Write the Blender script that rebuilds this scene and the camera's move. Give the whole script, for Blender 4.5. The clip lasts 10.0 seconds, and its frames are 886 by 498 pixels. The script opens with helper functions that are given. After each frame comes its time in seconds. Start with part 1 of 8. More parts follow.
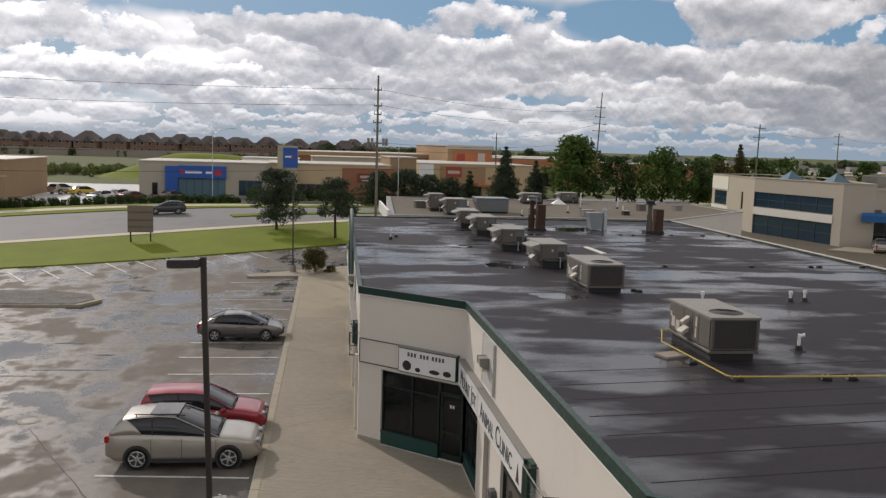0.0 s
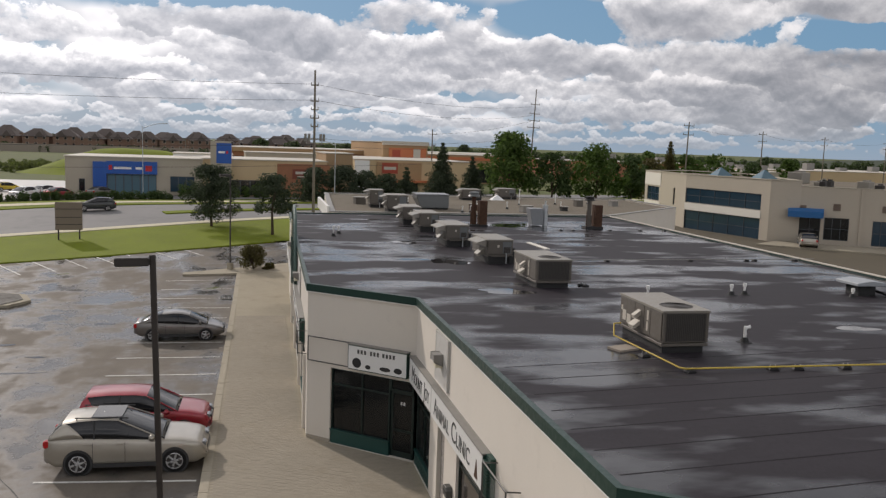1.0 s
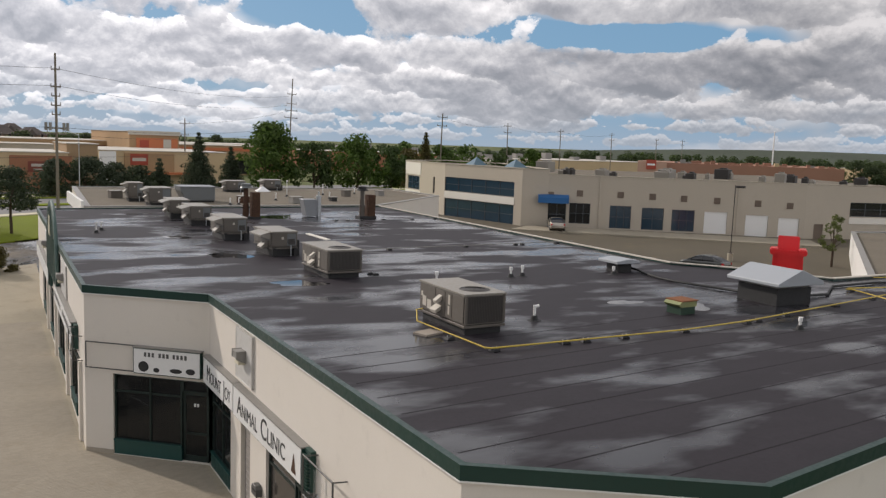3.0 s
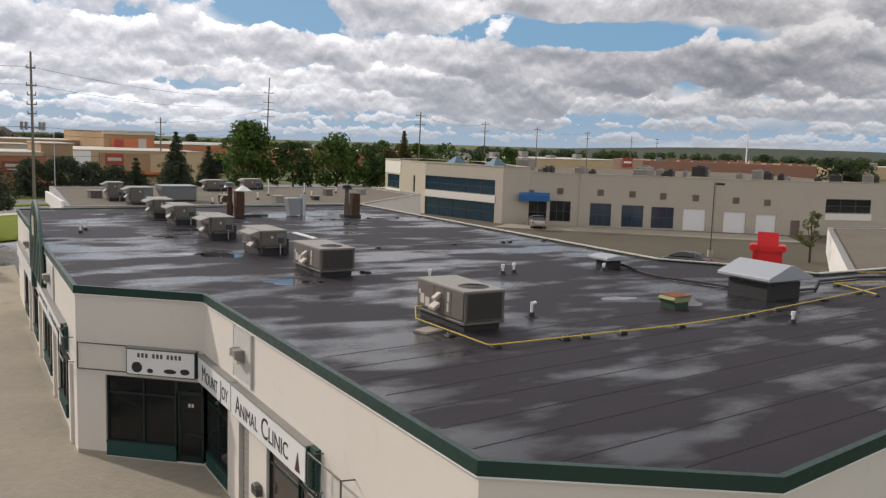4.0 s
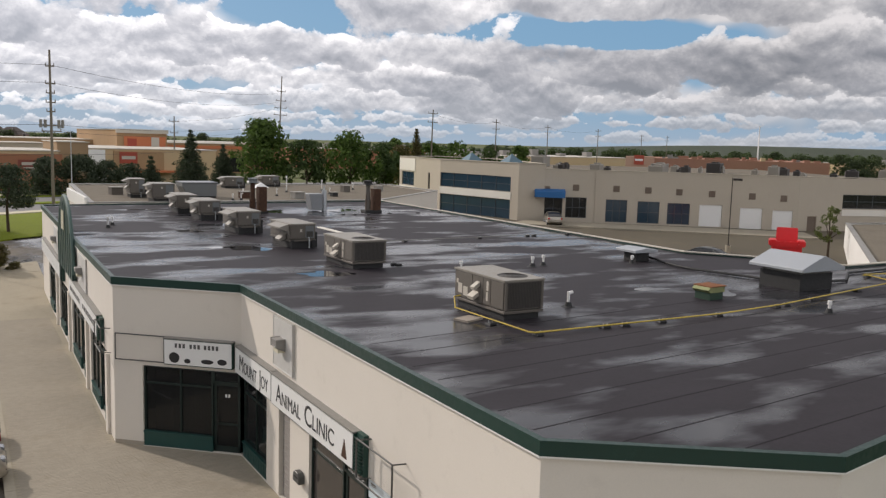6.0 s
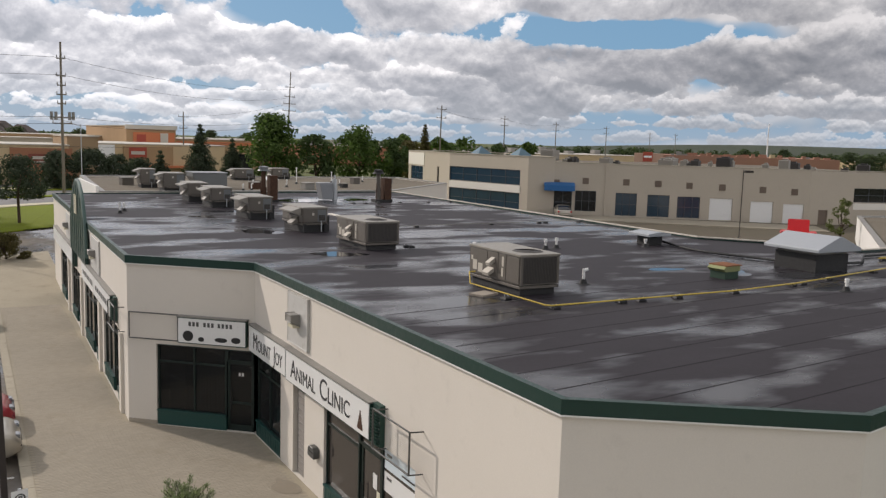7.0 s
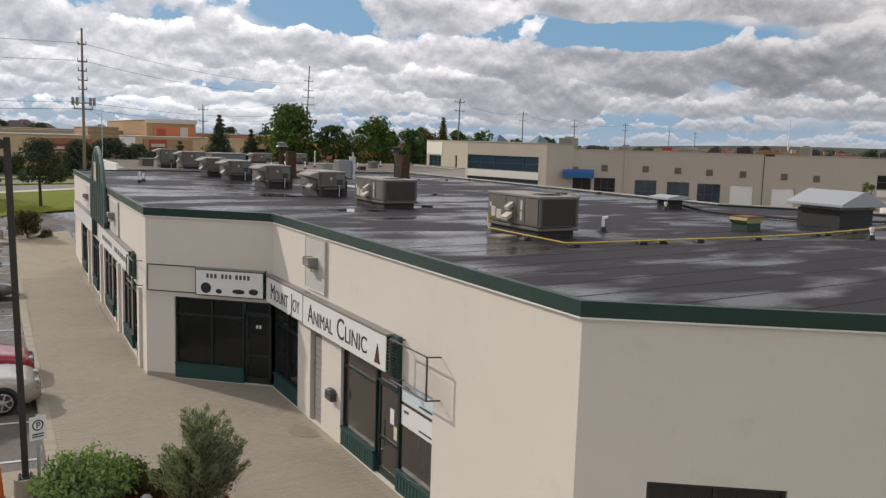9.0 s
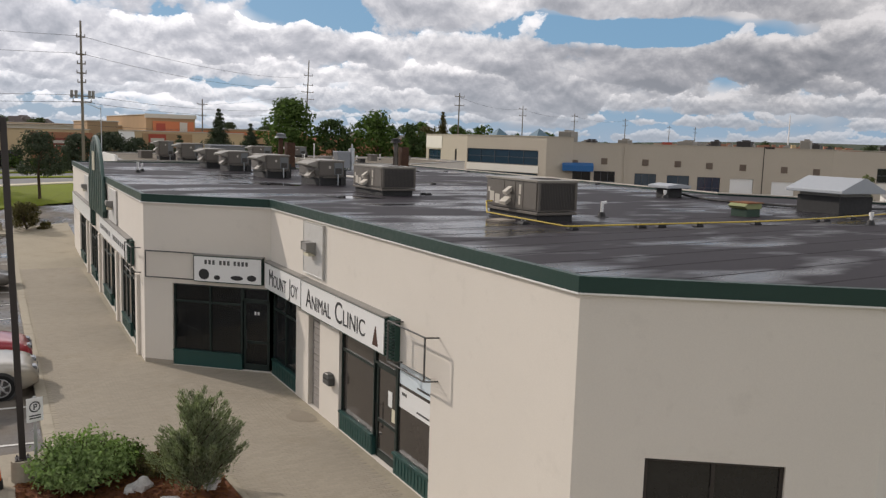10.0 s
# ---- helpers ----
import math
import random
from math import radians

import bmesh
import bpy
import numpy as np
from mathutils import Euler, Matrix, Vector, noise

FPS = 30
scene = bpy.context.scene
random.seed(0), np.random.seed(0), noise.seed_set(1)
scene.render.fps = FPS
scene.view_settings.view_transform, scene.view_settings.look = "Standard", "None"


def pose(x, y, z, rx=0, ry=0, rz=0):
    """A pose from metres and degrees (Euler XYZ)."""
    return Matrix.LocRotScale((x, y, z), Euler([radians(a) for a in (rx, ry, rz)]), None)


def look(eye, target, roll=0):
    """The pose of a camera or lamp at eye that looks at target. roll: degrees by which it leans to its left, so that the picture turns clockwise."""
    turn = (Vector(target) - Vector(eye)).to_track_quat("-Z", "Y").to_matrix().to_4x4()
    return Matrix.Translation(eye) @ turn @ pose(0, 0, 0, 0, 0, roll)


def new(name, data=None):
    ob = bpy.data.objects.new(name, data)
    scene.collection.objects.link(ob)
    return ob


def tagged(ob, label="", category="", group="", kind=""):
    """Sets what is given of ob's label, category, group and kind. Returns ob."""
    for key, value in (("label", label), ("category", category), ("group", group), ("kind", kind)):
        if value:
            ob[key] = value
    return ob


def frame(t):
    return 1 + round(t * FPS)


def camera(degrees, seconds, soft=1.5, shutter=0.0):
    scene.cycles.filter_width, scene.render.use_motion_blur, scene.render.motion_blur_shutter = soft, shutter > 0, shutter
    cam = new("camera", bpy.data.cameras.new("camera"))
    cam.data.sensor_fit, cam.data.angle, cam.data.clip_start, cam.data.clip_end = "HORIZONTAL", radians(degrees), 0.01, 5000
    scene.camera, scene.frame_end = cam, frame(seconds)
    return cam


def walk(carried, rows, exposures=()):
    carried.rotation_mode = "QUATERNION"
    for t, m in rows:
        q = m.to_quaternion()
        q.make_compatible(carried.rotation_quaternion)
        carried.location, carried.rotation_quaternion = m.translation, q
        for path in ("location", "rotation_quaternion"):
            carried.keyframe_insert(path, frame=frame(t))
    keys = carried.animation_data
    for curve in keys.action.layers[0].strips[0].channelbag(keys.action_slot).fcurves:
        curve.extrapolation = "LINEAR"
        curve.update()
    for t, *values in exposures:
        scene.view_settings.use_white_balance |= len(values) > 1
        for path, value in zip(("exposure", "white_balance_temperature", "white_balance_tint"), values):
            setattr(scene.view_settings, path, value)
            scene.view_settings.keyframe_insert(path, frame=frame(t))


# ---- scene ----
cam = camera(55.0, 10.0, 1.35)
PATH = [
    (0, (-1.028, -27.751, 9.947), (-0.763, -25.784, 9.708), 1.7),
    (0.5, (-1.259, -27.661, 9.933), (-0.946, -25.701, 9.691), 1.8),
    (1, (-1.517, -27.581, 9.918), (-1.098, -25.641, 9.675), 1.9),
    (1.5, (-1.868, -27.51, 9.944), (-1.253, -25.622, 9.701), 2.0),
    (2, (-2.148, -27.486, 9.948), (-1.377, -25.657, 9.705), 2.1),
    (2.5, (-2.416, -27.407, 9.927), (-1.532, -25.629, 9.683), 2.1),
    (3, (-2.661, -27.275, 9.891), (-1.708, -25.534, 9.645), 2.0),
    (4.5, (-3.447, -26.93, 9.834), (-2.441, -25.219, 9.587), 1.8),
    (5, (-3.674, -26.874, 9.831), (-2.674, -25.16, 9.582), 1.8),
    (5.5, (-3.84, -26.826, 9.772), (-2.847, -25.108, 9.522), 1.7),
    (7, (-4.121, -26.681, 8.967), (-3.148, -24.952, 8.716), 1.7),
    (7.5, (-4.182, -26.697, 8.595), (-3.221, -24.961, 8.342), 1.7),
    (8, (-4.187, -26.717, 8.205), (-3.236, -24.976, 7.957), 1.7),
    (8.5, (-4.158, -26.721, 7.816), (-3.214, -24.975, 7.568), 1.7),
    (9, (-4.106, -26.733, 7.488), (-3.17, -24.984, 7.241), 1.7),
    (9.5, (-4.075, -26.752, 7.288), (-3.143, -25.0, 7.038), 1.8),
    (10, (-4.057, -26.741, 7.181), (-3.121, -24.993, 6.926), 1.7),
]
walk(cam, [(t, look(eye, target, roll)) for t, eye, target, roll in PATH], [(0.0, -0.45, 6500, 16), (2.5, -0.24, 6500, 16), (5.0, -0.12, 6500, 16), (7.0, -0.17, 6500, 16), (10.0, -0.19, 6500, 16)])

# ---- world, sun, exposure ----
SUN_DIR = Vector((-0.435, 0.762, 0.479)).normalized()      # towards the sun
world = bpy.data.worlds.new("sky")
scene.world = world
world.use_nodes = True
wn, wl = world.node_tree.nodes, world.node_tree.links
wn.clear()


def wnode(kind):
    return wn.new(kind)


def wmath(op, a, b=None, clamp=False):
    n = wnode("ShaderNodeMath")
    n.operation, n.use_clamp = op, clamp
    for i, v in enumerate((a, b)):
        if v is None:
            continue
        if isinstance(v, (int, float)):
            n.inputs[i].default_value = v
        else:
            wl.new(v, n.inputs[i])
    return n.outputs[0]


def wramp(value, stops):
    n = wnode("ShaderNodeValToRGB")
    while len(n.color_ramp.elements) < len(stops):
        n.color_ramp.elements.new(0.5)
    for e, (p, c) in zip(n.color_ramp.elements, stops):
        e.position, e.color = p, (c, c, c, 1) if isinstance(c, (int, float)) else (*c, 1)
    wl.new(value, n.inputs[0])
    return n.outputs[0]


def wmix(fac, a, b):
    n = wnode("ShaderNodeMixRGB")
    for i, v in enumerate((fac, a, b)):
        if isinstance(v, (int, float)):
            n.inputs[i].default_value = v
        elif isinstance(v, tuple):
            n.inputs[i].default_value = (*v, 1)
        else:
            wl.new(v, n.inputs[i])
    return n.outputs[0]


sky = wnode("ShaderNodeTexSky")
sky.sky_type, sky.sun_disc, sky.altitude = "NISHITA", False, 200.0
sky.sun_elevation = math.asin(SUN_DIR.z)
sky.sun_rotation = math.atan2(SUN_DIR.x, SUN_DIR.y)
coord = wnode("ShaderNodeTexCoord")
parts_of_dir = wnode("ShaderNodeSeparateXYZ")
wl.new(coord.outputs["Generated"], parts_of_dir.inputs[0])
dx, dy, dz = parts_of_dir.outputs
# cumulus: noise over the directions, flattened towards the horizon


def cloud_vec(lift, shift, tall):
    c = wnode("ShaderNodeCombineXYZ")
    z = wmath("LOGARITHM", wmath("ADD", wmath("MAXIMUM", wmath("ADD", dz, lift), 0.0), 0.05), 2.718)
    wl.new(wmath("ADD", dx, shift), c.inputs[0])
    wl.new(dy, c.inputs[1])
    wl.new(wmath("MULTIPLY", z, tall), c.inputs[2])
    return c.outputs[0]


def cloud_noise(vec, scale, detail, rough, distort=0.0):
    n = wnode("ShaderNodeTexNoise")
    n.inputs["Scale"].default_value, n.inputs["Detail"].default_value = scale, detail
    n.inputs["Roughness"].default_value, n.inputs["Distortion"].default_value = rough, distort
    wl.new(vec, n.inputs["Vector"])
    return n.outputs[0]


def billow(vec, scale):
    n = wnode("ShaderNodeTexVoronoi")
    n.feature = "SMOOTH_F1"
    n.inputs["Scale"].default_value = scale
    n.inputs["Detail"].default_value = 0.0
    wl.new(vec, n.inputs["Vector"])
    return n.outputs[0]


CLOUD_SHIFT = 4.3


def mass(lift):
    """Broad banks, flattened by the distance."""
    return cloud_noise(cloud_vec(lift, CLOUD_SHIFT, 0.34), 4.2, 2.0, 0.5)


def puffs(lift, detail):
    """Rounded heaps on the banks."""
    v = cloud_vec(lift, CLOUD_SHIFT + 3.0, 0.17)
    n = wmath("MULTIPLY", cloud_noise(v, 9.0, detail, 0.54, 0.2), 0.65)
    return wmath("SUBTRACT", n, wmath("MULTIPLY", billow(v, 11.0), 0.20))


mass_here, mass_up, puff_here, puff_up = mass(0.0), mass(0.026), puffs(0.0, 3.0), puffs(0.0085, 3.0)
base = wmath("ADD", wmath("MULTIPLY", mass_here, 0.62), wmath("MULTIPLY", puff_here, 0.42))
# blue openings high up: bearing, height, half width, half height
bearing = wmath("ARCTAN2", dx, dy)
opening = None
for deg, zc, wd, hg in ((-3.0, 0.160, 15.0, 0.026), (19.5, 0.150, 3.6, 0.030), (40.5, 0.122, 8.0, 0.020)):
    u = wmath("DIVIDE", wmath("SUBTRACT", bearing, radians(deg)), radians(wd))
    v = wmath("DIVIDE", wmath("SUBTRACT", dz, zc), hg)
    g = wmath("EXPONENT", wmath("MULTIPLY", wmath("ADD", wmath("MULTIPLY", u, u), wmath("MULTIPLY", v, v)), -1.0))
    opening = g if opening is None else wmath("ADD", opening, g)
full = wramp(dz, [(0.0, 0.10), (0.14, 0.20), (0.22, 0.36), (0.5, 0.27)])
thick = wmath("SUBTRACT", wmath("ADD", base, full), wmath("MULTIPLY", opening, 0.31))
cover = wramp(thick, [(0.520, 0.0), (0.600, 1.0)])
# lit crowns where the cloud thins above, grey undersides where it thickens
shade = wmath("ADD", wmath("MULTIPLY", wmath("SUBTRACT", puff_here, puff_up), 2.6), wmath("MULTIPLY", wmath("SUBTRACT", mass_here, mass_up), 2.6))
shade = wmath("ADD", wmath("ADD", shade, wmath("MULTIPLY", wmath("SUBTRACT", puff_here, 0.12), 0.7)), 0.50, clamp=True)
PALETTE = [(0.05, (0.31, 0.335, 0.365)), (0.35, (0.45, 0.47, 0.495)), (0.62, (0.67, 0.685, 0.69)), (0.90, (1.02, 1.02, 1.0))]
cloud_col = wramp(shade, PALETTE)
# clouds across the sky from the sun are lit from the front
sunward = wnode("ShaderNodeVectorMath")
sunward.operation = "DOT_PRODUCT"
wl.new(coord.outputs["Generated"], sunward.inputs[0])
sunward.inputs[1].default_value = SUN_DIR
front = wnode("ShaderNodeVectorMath")
front.operation = "SCALE"
wl.new(cloud_col, front.inputs[0])
wl.new(wramp(wmath("ADD", wmath("MULTIPLY", sunward.outputs["Value"], -0.5), 0.5), [(0.05, 0.97), (0.18, 0.80), (0.40, 0.46), (0.52, 0.58), (0.80, 0.98)]), front.inputs["Scale"])
cloud_lit = wnode("ShaderNodeVectorMath")
cloud_lit.operation = "SCALE"
wl.new(front.outputs[0], cloud_lit.inputs[0])
cloud_lit.inputs["Scale"].default_value = 1.7
cloud_col = cloud_lit.outputs[0]
SKY_STRENGTH = 0.085
lit_sky = wnode("ShaderNodeVectorMath")
lit_sky.operation = "SCALE"
lit_sky.inputs["Scale"].default_value = SKY_STRENGTH
wl.new(sky.outputs[0], lit_sky.inputs[0])
clear = wmix(wramp(dz, [(0.0, 0.8), (0.25, 0.6), (0.6, 0.3)]), lit_sky.outputs[0], (0.20, 0.44, 0.68))


def scaled_by(colour, value):
    n = wnode("ShaderNodeVectorMath")
    n.operation = "SCALE"
    wl.new(colour, n.inputs[0])
    if isinstance(value, (int, float)):
        n.inputs["Scale"].default_value = value
    else:
        wl.new(value, n.inputs["Scale"])
    return n.outputs[0]


def flat_vec(shift, lift, wide=1.0):
    """Bearing and height as plane coordinates; wide draws the shapes out sideways."""
    c = wnode("ShaderNodeCombineXYZ")
    wl.new(wmath("MULTIPLY", bearing, 1.0 / wide), c.inputs[0])
    wl.new(wmath("ADD", dz, lift) if lift else dz, c.inputs[1])
    c.inputs[2].default_value = shift
    return c.outputs[0]


def cumulus_row(under, foot, tall, seed, fill, veil):
    """A bank of heaped clouds: flat grey foot at a height, rounded bright crowns above, in front of what lies under."""
    u = wmath("DIVIDE", wmath("SUBTRACT", dz, foot), tall)
    slope = wmath("ADD", wmath("MULTIPLY", wmath("MAXIMUM", u, 0.0), -0.72), wmath("MULTIPLY", wmath("MINIMUM", u, 0.0), 1.1))
    low = cloud_noise(flat_vec(seed, 0.0, 1.7), 0.30 / tall, 2.0, 0.5)

    def heap(lift):
        v = flat_vec(seed + 5.0, lift, 1.3)
        return wmath("SUBTRACT", cloud_noise(v, 0.62 / tall, 7.0, 0.60, 0.15), wmath("MULTIPLY", billow(v, 1.15 / tall), 0.20))

    here, above = heap(0.0), heap(tall * 0.22)
    f = wmath("ADD", slope, wmath("ADD", wmath("MULTIPLY", wmath("SUBTRACT", low, 0.5), 2.6), wmath("MULTIPLY", wmath("SUBTRACT", here, 0.40), 2.5)))
    f = wmath("SUBTRACT", wmath("ADD", f, fill), wmath("MULTIPLY", opening, 1.5))
    alpha = wmath("MULTIPLY", wramp(f, [(0.0, 0.0), (0.07, 0.75), (0.22, 1.0)]), veil)
    lit = wmath("ADD", wmath("MULTIPLY", u, 0.42), wmath("MULTIPLY", wmath("SUBTRACT", here, above), 2.5))
    lit = wmath("ADD", wmath("SUBTRACT", lit, wmath("MULTIPLY", f, 0.30)), 0.63, clamp=True)
    col = scaled_by(wramp(lit, PALETTE), by_sun)
    return wmix(alpha, under, col)


by_sun = wmath("MULTIPLY", front.inputs["Scale"].links[0].from_socket, 1.7)
mixed = wmix(cover, clear, cloud_col)
for foot, tall, seed, fill, veil in ((0.010, 0.010, 1.0, 0.34, 0.75), (0.026, 0.014, 2.3, 0.42, 0.85), (0.046, 0.020, 3.9, 0.52, 0.92), (0.070, 0.027, 5.2, 0.62, 1.0), (0.104, 0.037, 7.7, 0.64, 1.0), (0.152, 0.048, 9.4, 0.58, 1.0), (0.225, 0.065, 11.0, 0.55, 1.0)):
    mixed = cumulus_row(mixed, foot, tall, seed, fill, veil)
haze = wramp(dz, [(0.0, 0.62), (0.03, 0.25), (0.08, 0.0)])
mixed = wmix(haze, mixed, (0.47, 0.54, 0.60))
bg = wnode("ShaderNodeBackground")
wl.new(mixed, bg.inputs[0])
bg.inputs[1].default_value = 1.0
out = wnode("ShaderNodeOutputWorld")
wl.new(bg.outputs[0], out.inputs[0])

sun_data = bpy.data.lights.new("sun", "SUN")
sun_data.energy, sun_data.angle, sun_data.color = 2.85, radians(0.9), (1.0, 0.93, 0.82)
sun = new("sun", sun_data)
sun.matrix_world = look(SUN_DIR * 60, (0, 0, 0))
scene.view_settings.exposure = 0.0

# ---- materials ----
def shader(name):
    m = bpy.data.materials.new(name)
    m.use_nodes = True
    nt = m.node_tree
    return m, nt, nt.nodes["Principled BSDF"]


def noise_out(nt, scale, detail=4.0, rough=0.55, stretch=(1, 1, 1), kind="Object"):
    tc = nt.nodes.new("ShaderNodeTexCoord")
    mp = nt.nodes.new("ShaderNodeMapping")
    mp.inputs["Scale"].default_value = stretch
    nt.links.new(tc.outputs[kind], mp.inputs["Vector"])
    n = nt.nodes.new("ShaderNodeTexNoise")
    n.inputs["Scale"].default_value, n.inputs["Detail"].default_value, n.inputs["Roughness"].default_value = scale, detail, rough
    nt.links.new(mp.outputs[0], n.inputs["Vector"])
    return n.outputs[0]


def ramp(nt, value, stops):
    n = nt.nodes.new("ShaderNodeValToRGB")
    while len(n.color_ramp.elements) < len(stops):
        n.color_ramp.elements.new(0.5)
    for e, (p, c) in zip(n.color_ramp.elements, stops):
        e.position, e.color = p, (c, c, c, 1) if isinstance(c, (int, float)) else (*c, 1)
    nt.links.new(value, n.inputs[0])
    return n.outputs[0]


def mixc(nt, fac, a, b, mode="MIX"):
    n = nt.nodes.new("ShaderNodeMixRGB")
    n.blend_type = mode
    for i, v in enumerate((fac, a, b)):
        if isinstance(v, (int, float)):
            n.inputs[i].default_value = v
        elif isinstance(v, tuple):
            n.inputs[i].default_value = (*v, 1)
        else:
            nt.links.new(v, n.inputs[i])
    return n.outputs[0]


def scaled(c, k):
    return tuple(min(1.0, v * k) for v in c)


def surface(name, colour, rough=0.7, metal=0.0, vary=0.18, coarse=0.35, fine=9.0, bump=0.15, dirt=None, dirt_at=(0.55, 0.75),
            pieces=0.0, islands=0.0, stretch=(1, 1, 1), rough_vary=0.12, depth=0.01):
    """A painted, mineral or metal surface: broad tone, fine grain, stains, relief."""
    m, nt, p = shader(name)
    big = noise_out(nt, coarse, 5.0, 0.6, stretch)
    small = noise_out(nt, fine, 6.0, 0.6, stretch)
    col = ramp(nt, big, [(0.25, scaled(colour, 1 - vary)), (0.75, scaled(colour, 1 + vary))])
    col = mixc(nt, 0.5, col, ramp(nt, small, [(0.3, scaled(colour, 1 - vary)), (0.7, scaled(colour, 1 + vary))]))
    if dirt:
        col = mixc(nt, ramp(nt, noise_out(nt, coarse * 3.1, 7.0, 0.68, stretch), [(dirt_at[0], 0.0), (dirt_at[1], 0.8)]), col, dirt)
    if pieces:
        info = nt.nodes.new("ShaderNodeObjectInfo")
        col = mixc(nt, 1.0, col, ramp(nt, info.outputs["Random"], [(0.0, 1 - pieces), (1.0, 1.0)]), "MULTIPLY")
    if islands:
        geo = nt.nodes.new("ShaderNodeNewGeometry")
        col = mixc(nt, 1.0, col, ramp(nt, geo.outputs["Random Per Island"], [(0.0, 1 - islands), (1.0, 1.0)]), "MULTIPLY")
    nt.links.new(col, p.inputs["Base Color"])
    nt.links.new(ramp(nt, small, [(0.25, max(0.02, rough - rough_vary)), (0.75, min(1.0, rough + rough_vary))]), p.inputs["Roughness"])
    p.inputs["Metallic"].default_value = metal
    if rough >= 0.75:
        p.inputs["Specular IOR Level"].default_value = 0.15
    if bump:
        b = nt.nodes.new("ShaderNodeBump")
        b.inputs["Strength"].default_value, b.inputs["Distance"].default_value = bump, depth
        nt.links.new(small, b.inputs["Height"])
        nt.links.new(b.outputs[0], p.inputs["Normal"])
    return m


def wet(name, dry, damp, scale, stretch, edges, rough_dry=0.75, rough_wet=0.12, bump=0.12, fine=14.0, spec=0.5, crisp=6.0, wet_spec=0.5):
    """A sheet half dried after rain: darker and glossier where the water stands."""
    m, nt, p = shader(name)
    pool = noise_out(nt, scale, crisp, 0.50 if crisp < 5 else 0.62, stretch)
    broad = noise_out(nt, scale * 0.33, 3.0, 0.5, (1, 1, 1))
    n = nt.nodes.new("ShaderNodeMath")
    n.operation = "MULTIPLY_ADD"
    nt.links.new(broad, n.inputs[0])
    n.inputs[1].default_value = 0.7
    nt.links.new(pool, n.inputs[2])
    water = ramp(nt, n.outputs[0], [(edges[0], 0.0), (edges[1], 1.0)])
    grain = noise_out(nt, fine, 6.0, 0.65)
    tone = noise_out(nt, scale * 2.3, 5.0, 0.6, stretch)
    dry_c = mixc(nt, 0.5, ramp(nt, tone, [(0.3, scaled(dry, 0.75)), (0.7, scaled(dry, 1.25))]), ramp(nt, grain, [(0.3, scaled(dry, 0.7)), (0.7, scaled(dry, 1.3))]))
    nt.links.new(mixc(nt, water, dry_c, damp), p.inputs["Base Color"])
    nt.links.new(ramp(nt, water, [(0.0, rough_dry), (0.5, (rough_dry + rough_wet) * 0.42), (1.0, rough_wet)]), p.inputs["Roughness"])
    nt.links.new(ramp(nt, water, [(0.0, spec), (1.0, wet_spec)]), p.inputs["Specular IOR Level"])
    b = nt.nodes.new("ShaderNodeBump")
    b.inputs["Distance"].default_value = 0.006
    nt.links.new(ramp(nt, water, [(0.0, bump), (1.0, bump * 0.12)]), b.inputs["Strength"])
    nt.links.new(grain, b.inputs["Height"])
    nt.links.new(b.outputs[0], p.inputs["Normal"])
    return m


M = {}
M["roof"] = wet("roof_membrane", (0.029, 0.025, 0.029), (0.020, 0.021, 0.025), 0.50, (0.60, 1.4, 1), (0.84, 1.34), 0.60, 0.16, 0.10, spec=0.13, crisp=4.5, wet_spec=0.44)
M["seam"] = surface("roof_seam", (0.021, 0.019, 0.021), 0.75, vary=0.3)
M["asphalt"] = wet("wet_asphalt", (0.150, 0.130, 0.105), (0.058, 0.053, 0.048), 0.42, (1.0, 0.75, 1), (0.76, 0.98), 0.85, 0.10, 0.30, 22.0, spec=0.25)
M["footpath"] = surface("pale_footpath", (0.56, 0.51, 0.38), 0.85, vary=0.1, coarse=0.1)
M["road"] = surface("road_asphalt", (0.21, 0.205, 0.20), 0.75, vary=0.15, coarse=0.12, bump=0.2, dirt=(0.15, 0.15, 0.15))
M["lot"] = surface("back_lot_asphalt", (0.115, 0.100, 0.074), 0.8, vary=0.25, coarse=0.10, bump=0.2, dirt=(0.15, 0.125, 0.08))
M["grass"] = surface("grass", (0.150, 0.185, 0.012), 0.9, vary=0.3, coarse=0.25, fine=6.0, bump=0.6, dirt=(0.15, 0.16, 0.03), depth=0.05)
M["field"] = surface("field_grass", (0.10, 0.115, 0.042), 0.9, vary=0.35, coarse=0.02, fine=0.6, bump=0.5, dirt=(0.09, 0.10, 0.04), depth=0.2)
M["kerb"] = surface("kerb_concrete", (0.37, 0.33, 0.255), 0.85, vary=0.15, dirt=(0.2, 0.18, 0.14), pieces=0.15)
M["paver"] = surface("paver", (0.33, 0.292, 0.23), 0.85, vary=0.12, coarse=0.4, fine=20, dirt=(0.29, 0.25, 0.185), pieces=0.09)
M["paver_rest"] = surface("paver_joined", (0.33, 0.292, 0.23), 0.85, vary=0.12, coarse=0.4, fine=20, dirt=(0.29, 0.25, 0.185), islands=0.09)
M["paverbed"] = surface("paver_bed", (0.34, 0.30, 0.225), 0.9, vary=0.15, coarse=0.4, dirt=(0.26, 0.225, 0.165))
M["stucco"] = surface("cream_stucco", (0.655, 0.61, 0.54), 0.9, vary=0.05, coarse=0.5, fine=40, bump=0.25, dirt=(0.54, 0.50, 0.44), dirt_at=(0.58, 0.9), depth=0.004)
M["plinth"] = surface("plinth", (0.36, 0.32, 0.26), 0.9, vary=0.1)
